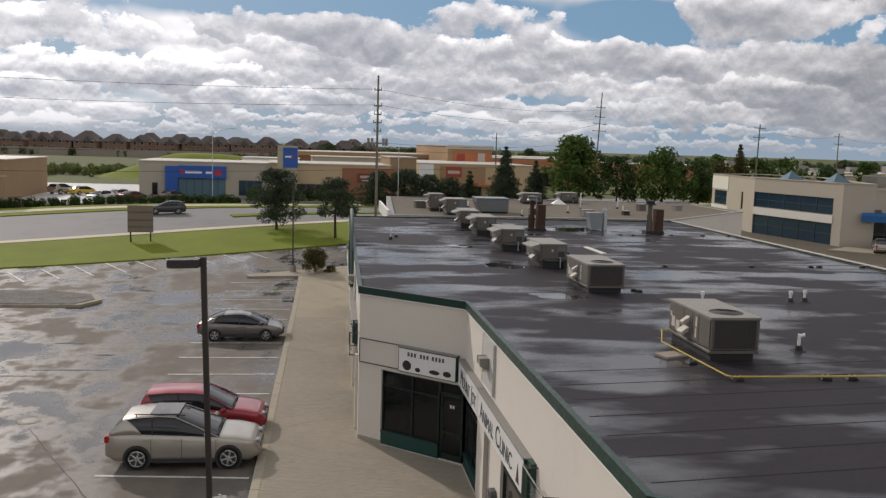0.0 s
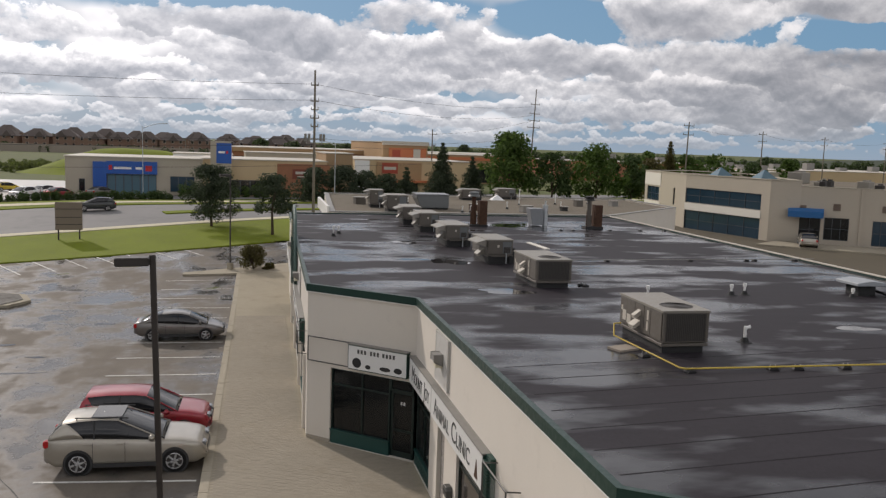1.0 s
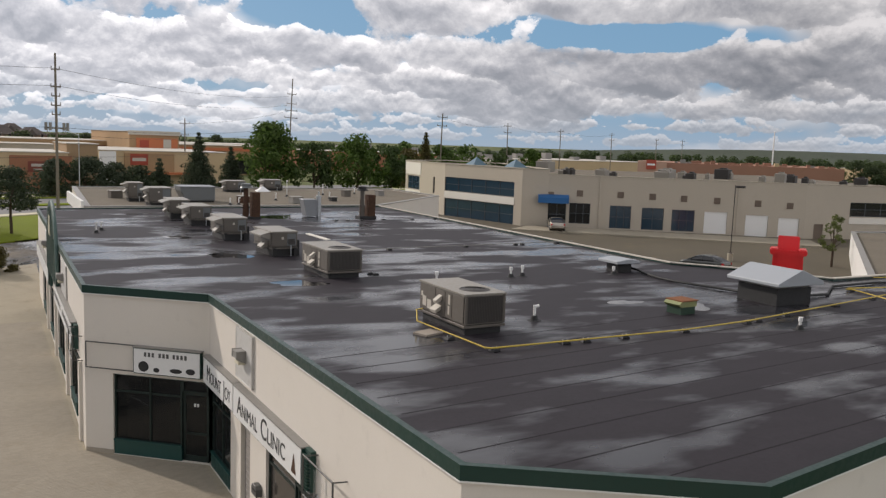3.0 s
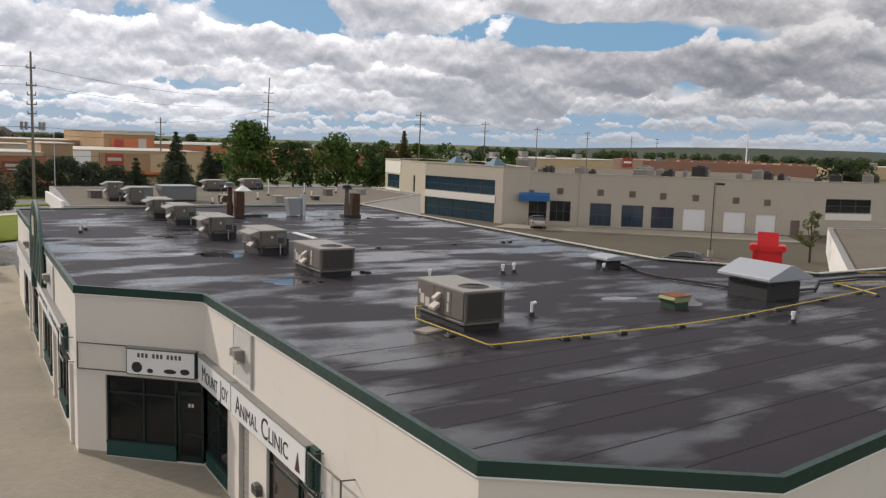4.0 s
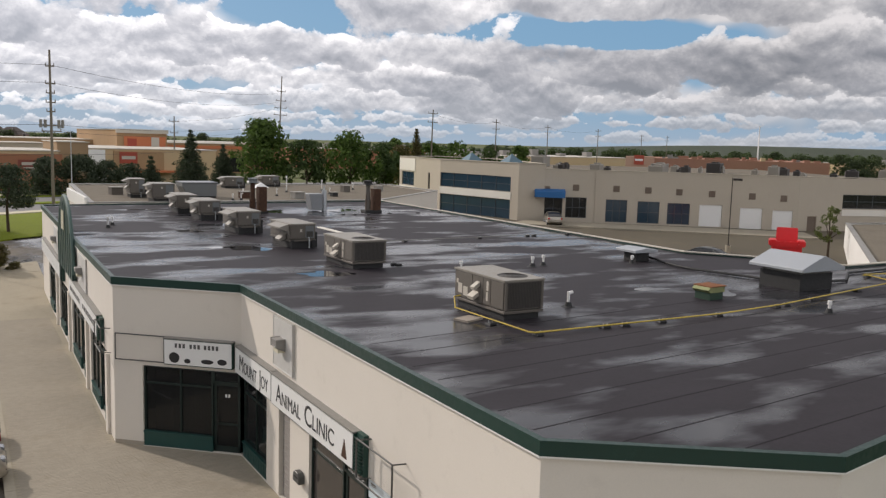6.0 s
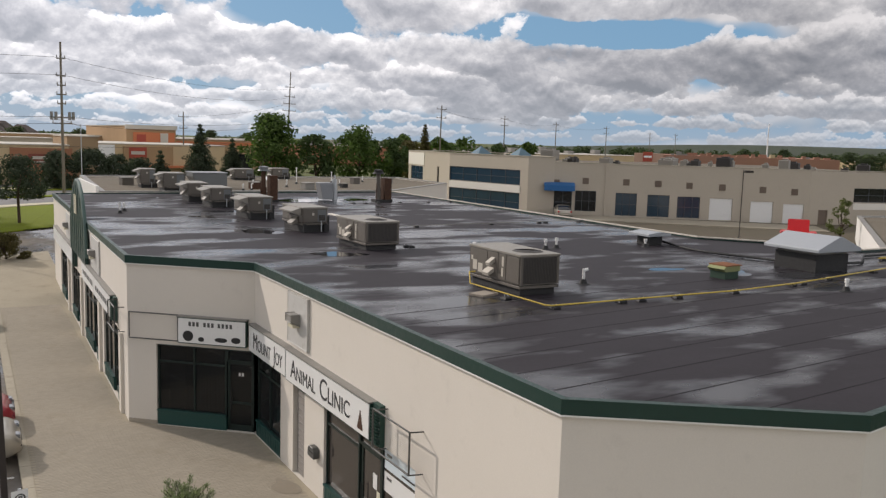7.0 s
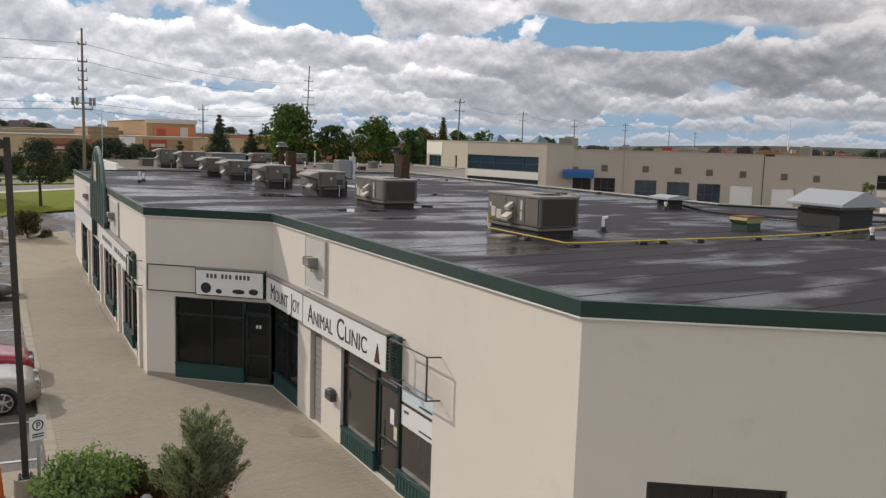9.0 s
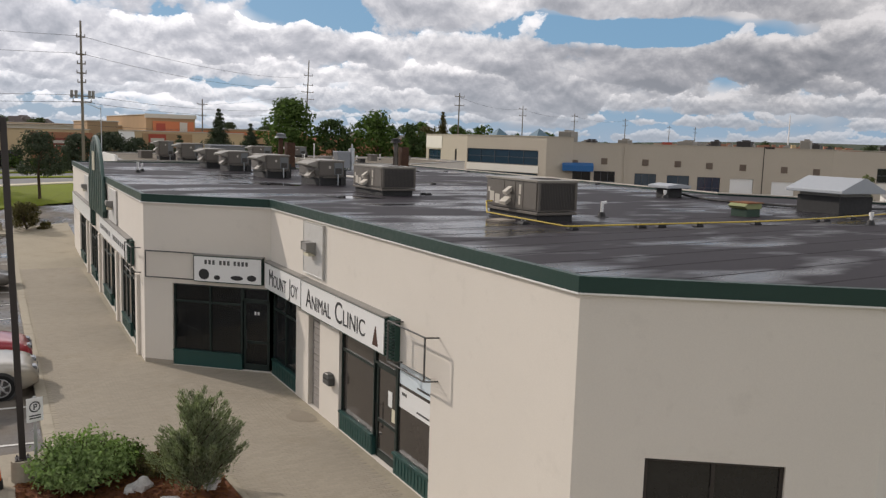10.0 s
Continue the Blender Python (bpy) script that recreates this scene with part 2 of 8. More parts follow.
M["green"] = surface("green_metal", (0.006, 0.034, 0.025), 0.42, vary=0.12, bump=0.03, dirt=(0.03, 0.08, 0.06), dirt_at=(0.6, 0.95))
M["teal"] = surface("teal_panel", (0.011, 0.056, 0.049), 0.45, vary=0.12, bump=0.03)
M["white_trim"] = surface("white_trim", (0.75, 0.74, 0.70), 0.5, vary=0.06, bump=0.02)
M["gravel"] = surface("roof_gravel", (0.165, 0.143, 0.110), 0.95, vary=0.25, coarse=0.15, fine=14, bump=0.8, dirt=(0.125, 0.108, 0.08), depth=0.03)
M["rtu"] = surface("taupe_sheet_metal", (0.112, 0.098, 0.081), 0.5, vary=0.07, coarse=0.8, bump=0.04, dirt=(0.10, 0.086, 0.07))
M["rtu_dark"] = surface("coil_guard", (0.035, 0.031, 0.028), 0.6, vary=0.2, fine=30)
M["black"] = surface("black_rubber", (0.018, 0.018, 0.018), 0.7, vary=0.2)
M["galv"] = surface("galvanised_steel", (0.52, 0.54, 0.55), 0.38, metal=0.75, vary=0.1, coarse=1.2, bump=0.03, dirt=(0.4, 0.41, 0.42))
M["hood"] = surface("grey_hood_metal", (0.34, 0.36, 0.38), 0.45, metal=0.1, vary=0.05, coarse=0.8, bump=0.02)
M["yellow"] = surface("yellow_gas_pipe", (0.55, 0.40, 0.06), 0.5, vary=0.15)
M["pvc"] = surface("white_pipe", (0.78, 0.77, 0.74), 0.4, vary=0.05, bump=0.02)
M["office"] = surface("office_render", (0.46, 0.41, 0.335), 0.9, vary=0.05, coarse=0.3, dirt=(0.39, 0.35, 0.28), dirt_at=(0.6, 0.95), bump=0.15)
M["office_pale"] = surface("pale_band", (0.72, 0.69, 0.62), 0.85, vary=0.05)
M["blueglass"] = surface("blue_panel_glass", (0.020, 0.045, 0.070), 0.12, vary=0.2, coarse=0.5, bump=0.0, rough_vary=0.05)
M["darkglass"] = surface("dark_glass", (0.014, 0.015, 0.016), 0.07, vary=0.3, coarse=0.5, bump=0.0, rough_vary=0.03)
M["red"] = surface("red_gloss_paint", (0.62, 0.012, 0.016), 0.35, vary=0.06, bump=0.02)
M["wood_pole"] = surface("weathered_pole", (0.20, 0.175, 0.14), 0.9, vary=0.2, stretch=(6, 6, 0.4))
M["bark"] = surface("bark", (0.075, 0.055, 0.04), 0.95, vary=0.3, stretch=(4, 4, 0.6), bump=0.6, depth=0.03)
M["bronze"] = surface("dark_bronze_paint", (0.028, 0.022, 0.019), 0.5, vary=0.15)
M["brick"] = surface("tan_brick", (0.34, 0.235, 0.14), 0.9, vary=0.12, coarse=0.3, fine=12)
M["redbrick"] = surface("red_brick", (0.33, 0.155, 0.09), 0.9, vary=0.15, coarse=0.2, fine=10)
# orange with distance haze dulling its base colour
M["orange"] = surface("hazed_orange_panel", (0.52, 0.16, 0.06), 0.6, vary=0.08, coarse=0.1)
M["blue"] = surface("blue_sign", (0.012, 0.085, 0.36), 0.45, vary=0.1)
M["tan"] = surface("tan_render", (0.54, 0.41, 0.25), 0.9, vary=0.08, coarse=0.2)
M["white"] = surface("white_panel", (0.78, 0.78, 0.76), 0.5, vary=0.04, bump=0.02)
M["housewall"] = surface("house_brick", (0.23, 0.15, 0.11), 0.9, vary=0.2, coarse=0.1)
M["houseroof"] = surface("house_shingle", (0.125, 0.105, 0.095), 0.9, vary=0.25, coarse=0.1)
M["wallgrey"] = surface("noise_wall", (0.30, 0.26, 0.215), 0.9, vary=0.15, coarse=0.1)
M["paint"] = surface("line_paint", (0.62, 0.61, 0.57), 0.7, vary=0.15, fine=5, dirt=(0.25, 0.24, 0.22), dirt_at=(0.5, 0.7))


def leaves(name, dark, light, through_light=0.4):
    m, nt, p = shader(name)
    g = nt.nodes.new("ShaderNodeNewGeometry")
    c = ramp(nt, g.outputs["Random Per Island"], [(0.0, dark), (0.6, light), (1.0, scaled(light, 1.35))])
    c = mixc(nt, 0.35, c, ramp(nt, noise_out(nt, 0.6, 3.0), [(0.3, dark), (0.7, light)]))
    nt.links.new(c, p.inputs["Base Color"])
    p.inputs["Roughness"].default_value = 0.75
    p.inputs["Specular IOR Level"].default_value = 0.12
    glow = nt.nodes.new("ShaderNodeBsdfTranslucent")
    nt.links.new(mixc(nt, 1.0, c, (1.0, 1.25, 0.6), "MULTIPLY"), glow.inputs["Color"])
    both = nt.nodes.new("ShaderNodeMixShader")
    both.inputs[0].default_value = through_light
    nt.links.new(p.outputs[0], both.inputs[1])
    nt.links.new(glow.outputs[0], both.inputs[2])
    nt.links.new(both.outputs[0], nt.nodes["Material Output"].inputs["Surface"])
    return m


M["leaf"] = leaves("leaves", (0.036, 0.060, 0.016), (0.088, 0.132, 0.036), 0.28)
M["leaf_dark"] = leaves("dark_leaves", (0.028, 0.045, 0.017), (0.066, 0.096, 0.036), 0.28)
# distance haze is put into this lighter, greyer leaf colour
M["hazed_leaf"] = leaves("hazed_far_leaves", (0.045, 0.060, 0.035), (0.085, 0.105, 0.06))
M["leaf_bright"] = leaves("bright_leaves", (0.080, 0.125, 0.042), (0.24, 0.32, 0.125), 0.35)
M["needle"] = leaves("needles", (0.030, 0.040, 0.026), (0.066, 0.082, 0.052), 0.2)
M["juniper"] = leaves("juniper", (0.105, 0.120, 0.072), (0.25, 0.272, 0.178), 0.3)
M["scrub"] = leaves("field_scrub", (0.075, 0.085, 0.035), (0.14, 0.15, 0.065))
M["dry_leaf"] = leaves("russet_leaves", (0.05, 0.042, 0.02), (0.12, 0.10, 0.045))
# lit copy of the taupe metal: sun on the tops painted as paler colour
M["rtu_lit"] = surface("sunlit_taupe", (0.245, 0.225, 0.19), 0.45, vary=0.08, coarse=0.9, bump=0.03, dirt=(0.26, 0.23, 0.19))
M["rtu_mid"] = surface("brown_guard_wire", (0.060, 0.053, 0.046), 0.6, vary=0.1)
M["rtu_mid2"] = surface("grey_panel", (0.23, 0.22, 0.20), 0.5, vary=0.06)
M["rust"] = surface("rusted_brown_steel", (0.075, 0.042, 0.028), 0.8, vary=0.3, coarse=1.5, dirt=(0.14, 0.07, 0.04))
M["duct"] = surface("blue_grey_duct", (0.15, 0.16, 0.16), 0.45, metal=0.3, vary=0.08)
M["darkgreen"] = surface("dark_green_kerb", (0.012, 0.04, 0.022), 0.6, vary=0.2)
M["olive"] = surface("olive_paint", (0.22, 0.24, 0.10), 0.6, vary=0.15, coarse=1.5)
M["rustlid"] = surface("rusted_lid", (0.20, 0.085, 0.04), 0.8, vary=0.25, coarse=2.0)
M["signface"] = surface("white_sign_face", (0.74, 0.74, 0.72), 0.35, vary=0.03, bump=0.0, coarse=0.6)
M["ink"] = surface("black_lettering", (0.02, 0.02, 0.02), 0.5, vary=0.05, bump=0.0)
M["steel"] = surface("grey_steel_frame", (0.09, 0.09, 0.085), 0.5, metal=0.3, vary=0.1)
M["louvre"] = surface("green_louvre", (0.012, 0.05, 0.038), 0.5, vary=0.1)
M["poster"] = surface("pale_blue_poster", (0.60, 0.68, 0.72), 0.5, vary=0.05, coarse=1.5)
M["emblem"] = surface("cream_emblem", (0.60, 0.56, 0.42), 0.6, vary=0.06)
M["plate"] = surface("weathered_white_plate", (0.50, 0.49, 0.46), 0.6, vary=0.10, coarse=1.4, bump=0.03, dirt=(0.36, 0.34, 0.30))
M["damp"] = surface("damp_brown_paving", (0.235, 0.20, 0.15), 0.7, vary=0.15, coarse=1.0, dirt=(0.30, 0.26, 0.20))
M["archrim"] = surface("grey_green_rim", (0.055, 0.10, 0.085), 0.5, vary=0.15)
M["noticeback"] = surface("brown_board_back", (0.21, 0.17, 0.14), 0.8, vary=0.1)
M["carglass"] = surface("tinted_car_glass", (0.012, 0.013, 0.015), 0.05, vary=0.2, bump=0.0, rough_vary=0.02)
M["tyre"] = surface("tyre_rubber", (0.016, 0.016, 0.016), 0.8, vary=0.15)
M["alloy"] = surface("alloy_rim", (0.62, 0.62, 0.62), 0.3, metal=0.85, vary=0.05, bump=0.0)
M["redlens"] = surface("red_lens", (0.42, 0.012, 0.012), 0.2, vary=0.05, bump=0.0)
M["clearlens"] = surface("clear_lens", (0.22, 0.23, 0.24), 0.15, metal=0.2, vary=0.05, bump=0.0)
M["darktrim"] = surface("dark_trim", (0.03, 0.03, 0.03), 0.6, vary=0.1)
M["office_frame"] = surface("dark_window_frame", (0.05, 0.06, 0.07), 0.4, vary=0.1)
M["blueawning"] = surface("blue_awning", (0.012, 0.11, 0.30), 0.6, vary=0.08)
M["parapet"] = surface("roof_parapet", (0.42, 0.38, 0.31), 0.9, vary=0.08)
M["bronzevent"] = surface("brown_vent", (0.17, 0.13, 0.10), 0.7, vary=0.1)
M["skyblue"] = surface("skylight_glass", (0.09, 0.16, 0.20), 0.15, vary=0.1, bump=0.0)
M["coping"] = surface("pale_coping", (0.50, 0.46, 0.39), 0.6, vary=0.05)
M["limestone"] = surface("grey_limestone", (0.42, 0.375, 0.30), 0.9, vary=0.12, coarse=0.4)
M["redbar"] = surface("red_mark", (0.5, 0.02, 0.025), 0.5, vary=0.05)
M["signboard"] = surface("dark_red_sign", (0.20, 0.05, 0.03), 0.6, vary=0.1)
M["brown"] = surface("brown_brick", (0.38, 0.25, 0.14), 0.9, vary=0.1)
M["redbar2"] = surface("faded_red_sign", (0.36, 0.06, 0.03), 0.6, vary=0.1)
M["mallbrick"] = surface("mall_brick", (0.33, 0.18, 0.125), 0.9, vary=0.15, coarse=0.2)
M["framegreen"] = surface("dark_green_frame", (0.006, 0.017, 0.014), 0.45, vary=0.1, bump=0.0)
M["blindglass"] = surface("tinted_film_glass", (0.050, 0.043, 0.038), 0.08, vary=0.08, coarse=0.6, bump=0.0, rough_vary=0.03)
# pale base colour carries the sky's reflection off the wet asphalt
M["sheen_lot"] = surface("wet_sheen_lot", (0.52, 0.50, 0.47), 0.4, vary=0.15, coarse=0.06, bump=0.1)
M["fanbox"] = surface("dull_silver_sheet", (0.25, 0.26, 0.27), 0.42, metal=0.4, vary=0.08, coarse=1.5, bump=0.03)
M["drape"] = surface("dark_grey_drapes", (0.14, 0.137, 0.13), 0.9, vary=0.08, bump=0.0)
M["mallpale"] = surface("pale_pink_render", (0.46, 0.30, 0.22), 0.9, vary=0.08)
M["greygravel"] = surface("grey_gravel", (0.17, 0.16, 0.145), 0.95, vary=0.6, coarse=0.8, fine=4.5, bump=1.0, dirt=(0.10, 0.095, 0.085), depth=0.05)

# ---- building tools ----
def box(bm, x0, x1, y0, y1, z0, z1):
    r = bmesh.ops.create_cube(bm, size=1.0)
    for v in r["verts"]:
        v.co = Vector(((x0 + x1) / 2 + v.co.x * (x1 - x0), (y0 + y1) / 2 + v.co.y * (y1 - y0), (z0 + z1) / 2 + v.co.z * (z1 - z0)))
    return r["verts"]


def obox(bm, m, sx, sy, sz):
    """A box of that size centred in x and y at the pose m, standing on it."""
    vs = box(bm, -sx / 2, sx / 2, -sy / 2, sy / 2, 0, sz)
    bmesh.ops.transform(bm, matrix=m, verts=vs)
    return vs


def rod(bm, a, b, r0, r1=None, n=10):
    a, b = Vector(a), Vector(b)
    d = b - a
    r = bmesh.ops.create_cone(bm, cap_ends=True, segments=n, radius1=r0, radius2=r0 if r1 is None else r1, depth=d.length)
    m = Matrix.Translation((a + b) / 2) @ d.to_track_quat("Z", "Y").to_matrix().to_4x4()
    bmesh.ops.transform(bm, matrix=m, verts=r["verts"])
    return r["verts"]


def prism(bm, pts, z0, z1):
    lo = [bm.verts.new((x, y, z0)) for x, y in pts]
    hi = [bm.verts.new((x, y, z1)) for x, y in pts]
    bm.faces.new(lo[::-1])
    bm.faces.new(hi)
    n = len(pts)
    for i in range(n):
        bm.faces.new((lo[i], lo[(i + 1) % n], hi[(i + 1) % n], hi[i]))
    bmesh.ops.recalc_face_normals(bm, faces=bm.faces[:])


def profile(bm, pts, axis_m, width):
    """Extrude the outline pts (in the local x, z plane) by width along local y, centred, at the pose axis_m."""
    a = [bm.verts.new(axis_m @ Vector((x, -width / 2, z))) for x, z in pts]
    b = [bm.verts.new(axis_m @ Vector((x, width / 2, z))) for x, z in pts]
    fs = [bm.faces.new(a), bm.faces.new(b[::-1])]
    n = len(pts)
    for i in range(n):
        fs.append(bm.faces.new((a[(i + 1) % n], a[i], b[i], b[(i + 1) % n])))
    bmesh.ops.recalc_face_normals(bm, faces=fs)
    return a + b


def bevel(bm, w, seg=2):
    bmesh.ops.bevel(bm, geom=bm.edges[:], offset=w, segments=seg, affect="EDGES", clamp_overlap=True)


def mesh_of(name, bm, material, smooth=False):
    me = bpy.data.meshes.new(name)
    bm.to_mesh(me)
    bm.free()
    for m in material if isinstance(material, (list, tuple)) else [material]:
        me.materials.append(m)
    if smooth:
        for p in me.polygons:
            p.use_smooth = True
    return me


def part(name, bm, material, parent, label="", smooth=False):
    ob = new(name, mesh_of(name, bm, material, smooth))
    ob.parent = parent
    if label:
        ob["label"] = label
    return ob


def alone(name, bm, material, label, category, group="", kind="", smooth=False):
    return tagged(new(name, mesh_of(name, bm, material, smooth)), label, category, group, kind)


def thing(name, m, label, category, group="", kind=""):
    e = new(name)
    e.matrix_world = m
    e.empty_display_size = 0.2
    return tagged(e, label, category, group, kind)


def smoothstep(a, b, v):
    u = min(1.0, max(0.0, (v - a) / (b - a)))
    return u * u * (3 - 2 * u)


def gz(x, y):
    """Height of the ground: level round the plaza, rising gently to the road and the lot behind."""
    return 2.2 * smoothstep(18, 60, 0.45 * x + 0.89 * y)

# ---- ground ----
def sheet(name, corners, nu, nv, lift, material, label, category, thick=0.0):
    """A ground sheet over a four-cornered field (in order round it), following the ground at that height."""
    (a, b, c, d) = [Vector(p) for p in corners]
    bm = bmesh.new()
    rows = []
    for j in range(nv + 1):
        v = j / nv
        l, r = a.lerp(d, v), b.lerp(c, v)
        row = []
        for i in range(nu + 1):
            p = l.lerp(r, i / nu)
            row.append(bm.verts.new((p.x, p.y, gz(p.x, p.y) + lift)))
        rows.append(row)
    for j in range(nv):
        for i in range(nu):
            bm.faces.new((rows[j][i], rows[j][i + 1], rows[j + 1][i + 1], rows[j + 1][i]))
    if thick:
        edge = [e for e in bm.edges if e.is_boundary]
        r = bmesh.ops.extrude_edge_only(bm, edges=edge)
        for v in r["geom"]:
            if isinstance(v, bmesh.types.BMVert):
                v.co.z -= thick
    bmesh.ops.recalc_face_normals(bm, faces=bm.faces[:])
    me = mesh_of(name, bm, material)
    ob = tagged(new(name, me), label, category, kind="structure")
    return ob


def ground_sheet():
    xs = [-3000, -1500, -800, -450, -300, -200] + [-140 + 10 * i for i in range(33)] + [250, 350, 500, 800, 1500, 3000]
    ys = [-1500, -600, -250, -120, -60] + [-40 + 6 * i for i in range(31)] + [170, 220, 300, 450, 700, 1200, 2000, 3500]
    bm = bmesh.new()
    grid = [[bm.verts.new((x, y, gz(x, y) - 0.06)) for x in xs] for y in ys]
    for j in range(len(ys) - 1):
        for i in range(len(xs) - 1):
            bm.faces.new((grid[j][i], grid[j][i + 1], grid[j + 1][i + 1], grid[j + 1][i]))
    return tagged(new("ground", mesh_of("ground", bm, M["field"])), "rough grassy ground reaching to the horizon", "ground", kind="structure")


ground_sheet()
# directions of the road: along it and across it
ALONG = Vector((0.953, 0.303))
ACROSS = Vector((-0.303, 0.953))
ROAD0 = Vector((-0.4, 59.3))


def road_xy(u, v):
    p = ROAD0 + ALONG * u + ACROSS * v
    return (p.x, p.y)


sheet("parking_lot", [(-70, -60), (-2.95, -60), (2.7, 46.5), (-70, 23.6)], 34, 50, 0.0, M["asphalt"], "half-dried wet asphalt parking lot with puddles", "parking lot")
sheet("verge", [(-80, 20.4), (-0.4, 45.6), road_xy(4, -0.25), road_xy(-80, -0.25)], 60, 8, 0.09, M["grass"], "mown green grass verge between parking lot and road", "grass verge", 0.2)
sheet("verge_far_side", [(-0.4, 45.6), (40, 56), road_xy(60, -0.25), road_xy(0, -0.25)], 30, 8, 0.085, M["grass"], "mown grass beside the road", "grass verge")
sheet("road", [road_xy(-150, 0), road_xy(200, 0), road_xy(200, 16), road_xy(-150, 16)], 120, 6, 0.02, M["road"], "pale grey four-lane asphalt road", "road")
sheet("kerb_near_road", [road_xy(-150, -1.25), road_xy(120, -1.25), road_xy(120, 0.0), road_xy(-150, 0.0)], 120, 1, 0.15, M["footpath"], "pale concrete kerb along the road", "kerb", 0.2)
sheet("median", [road_xy(-9, 6.6), road_xy(120, 6.6), road_xy(120, 8.4), road_xy(-9, 8.4)], 50, 1, 0.14, M["grass"], "narrow grassed median of the road", "median", 0.15)
sheet("verge_across", [road_xy(-150, 16), road_xy(120, 16), road_xy(120, 22), road_xy(-150, 22)], 120, 2, 0.12, M["grass"], "mown grass strip across the road", "grass verge", 0.15)
sheet("pavement_across", [road_xy(-150, 17.9), road_xy(120, 17.9), road_xy(120, 19.9), road_xy(-150, 19.9)], 120, 1, 0.15, M["footpath"], "pale concrete footpath across the road", "footpath")
sheet("bank_lot", [(-62, 67.5), (-27, 78), (-24, 118), (-80, 118)], 20, 12, 0.05, M["sheen_lot"], "wet lot of the plaza across the road, sky sheen put into its pale colour", "parking lot")
sheet("plaza_lot", [road_xy(-34, 24), road_xy(60, 24), (70, 112), (-34, 92)], 30, 8, 0.03, M["road"], "pale asphalt in front of the stores across the road", "parking lot")
sheet("back_lot", [(22.0, -40), (110, -40), (110, 75), (33, 60)], 40, 50, 0.03, M["lot"], "brownish asphalt lot behind the plaza", "parking lot")
sheet("back_lot_lawn", [(46, 66), (64, 66), (90, 96), (36, 90)], 12, 8, 0.05, M["grass"], "sunlit lawn under the trees behind the office", "lawn")
# kerb and footpath in front of the office wing
sheet("office_footpath", [(41.0, 39.3), (63.4, 22.6), (65.2, 25.6), (44.0, 41.0)], 20, 1, 0.14, M["kerb"], "pale concrete footpath along the office building", "footpath", 0.2)


def line(x0, y0, x1, y1, w=0.11):
    d = Vector((x1 - x0, y1 - y0)).normalized()
    n = Vector((-d.y, d.x)) * w / 2
    bm = bmesh.new()
    k = max(1, int(math.hypot(x1 - x0, y1 - y0) / 2.5))
    last = None
    for i in range(k + 1):
        x, y = x0 + (x1 - x0) * i / k, y0 + (y1 - y0) * i / k
        pair = [bm.verts.new((x + n.x * s, y + n.y * s, gz(x, y) + 0.012)) for s in (-1, 1)]
        if last:
            bm.faces.new((last[0], pair[0], pair[1], last[1]))
        last = pair
    bmesh.ops.recalc_face_normals(bm, faces=bm.faces[:])
    return tagged(new("parking_line", mesh_of("parking_line", bm, M["paint"])), "worn white painted parking stall line on asphalt", "parking line", "parking stall lines", "structure")


for i in range(13):
    y = -3.04 + 2.90 * i
    if 0 <= y < 32:
        line(-7.75, y + 0.10, -3.3, y)
line(-7.8, -2.55, -3.3, -2.98)
line(-7.75, -5.5, -3.3, -5.85)
for i in range(9):
    x, y = -23.9 + 1.95 * i, 36.3 + 0.95 * i + (0.25 * i if i < 3 else 0.75)
    line(x, y, x + 2.4, y - 3.9, 0.12)
for i in range(6):
    line(-30.5 - 2.4 * i, 33.8 - 0.9 * i, -28.1 - 2.4 * i, 29.9 - 0.9 * i, 0.12)


def island():
    pts = [(-15.3, 27.0), (-14.6, 25.2), (-15.4, 23.5), (-22.0, 23.4), (-30, 23.5), (-30, 28.4), (-18, 28.3)]
    e = thing("traffic_island", pose(0, 0, 0), "gravel-filled traffic island with a pale concrete kerb", "traffic island")
    bm = bmesh.new()
    prism(bm, pts, 0.0, 0.15)
    part("kerb", bm, M["kerb"], e, "pale concrete kerb")
    bm = bmesh.new()
    c = Vector((sum(p[0] for p in pts) / len(pts), sum(p[1] for p in pts) / len(pts)))
    prism(bm, [tuple(c + (Vector(p) - c) * 0.93) for p in pts], 0.05, 0.19)
    part("gravel_bed", bm, M["greygravel"], e, "grey gravel fill")


island()

# ---- pavement by the shops ----
KERB_X = -3.14


def pavement():
    ys = [-40 + 1.0 * i for i in range(75)]
    bm = bmesh.new()
    last = None
    for y in ys:
        row = [bm.verts.new((x, y, gz(x, y) + z)) for x, z in ((KERB_X, -0.1), (KERB_X, 0.11), (KERB_X + 0.03, 0.14), (5.5 if y < 3 else 0.6, 0.14), (5.5 if y < 3 else 0.6, -0.1))]
        if last:
            for i in range(4):
                bm.faces.new((last[i], last[i + 1], row[i + 1], row[i]))
        last = row
    bmesh.ops.recalc_face_normals(bm, faces=bm.faces[:])
    return tagged(new("pavement", mesh_of("pavement", bm, M["paverbed"])), "beige unit-paved walkway along the shop fronts", "pavement", kind="structure")


walkway = pavement()
bm = bmesh.new()
for i in range(26):
    y = -7.3 + 1.55 * i
    vs = box(bm, KERB_X - 0.02, KERB_X + 0.24, y, y + 1.53, -0.05, 0.155)
    for v in vs:
        v.co.z += gz(KERB_X, y + (0 if v.co.y < y + 0.7 else 1.53))
tagged(new("kerb", mesh_of("kerb", bm, M["kerb"])), "pale concrete kerb in cast lengths along the walkway", "kerb", kind="structure")
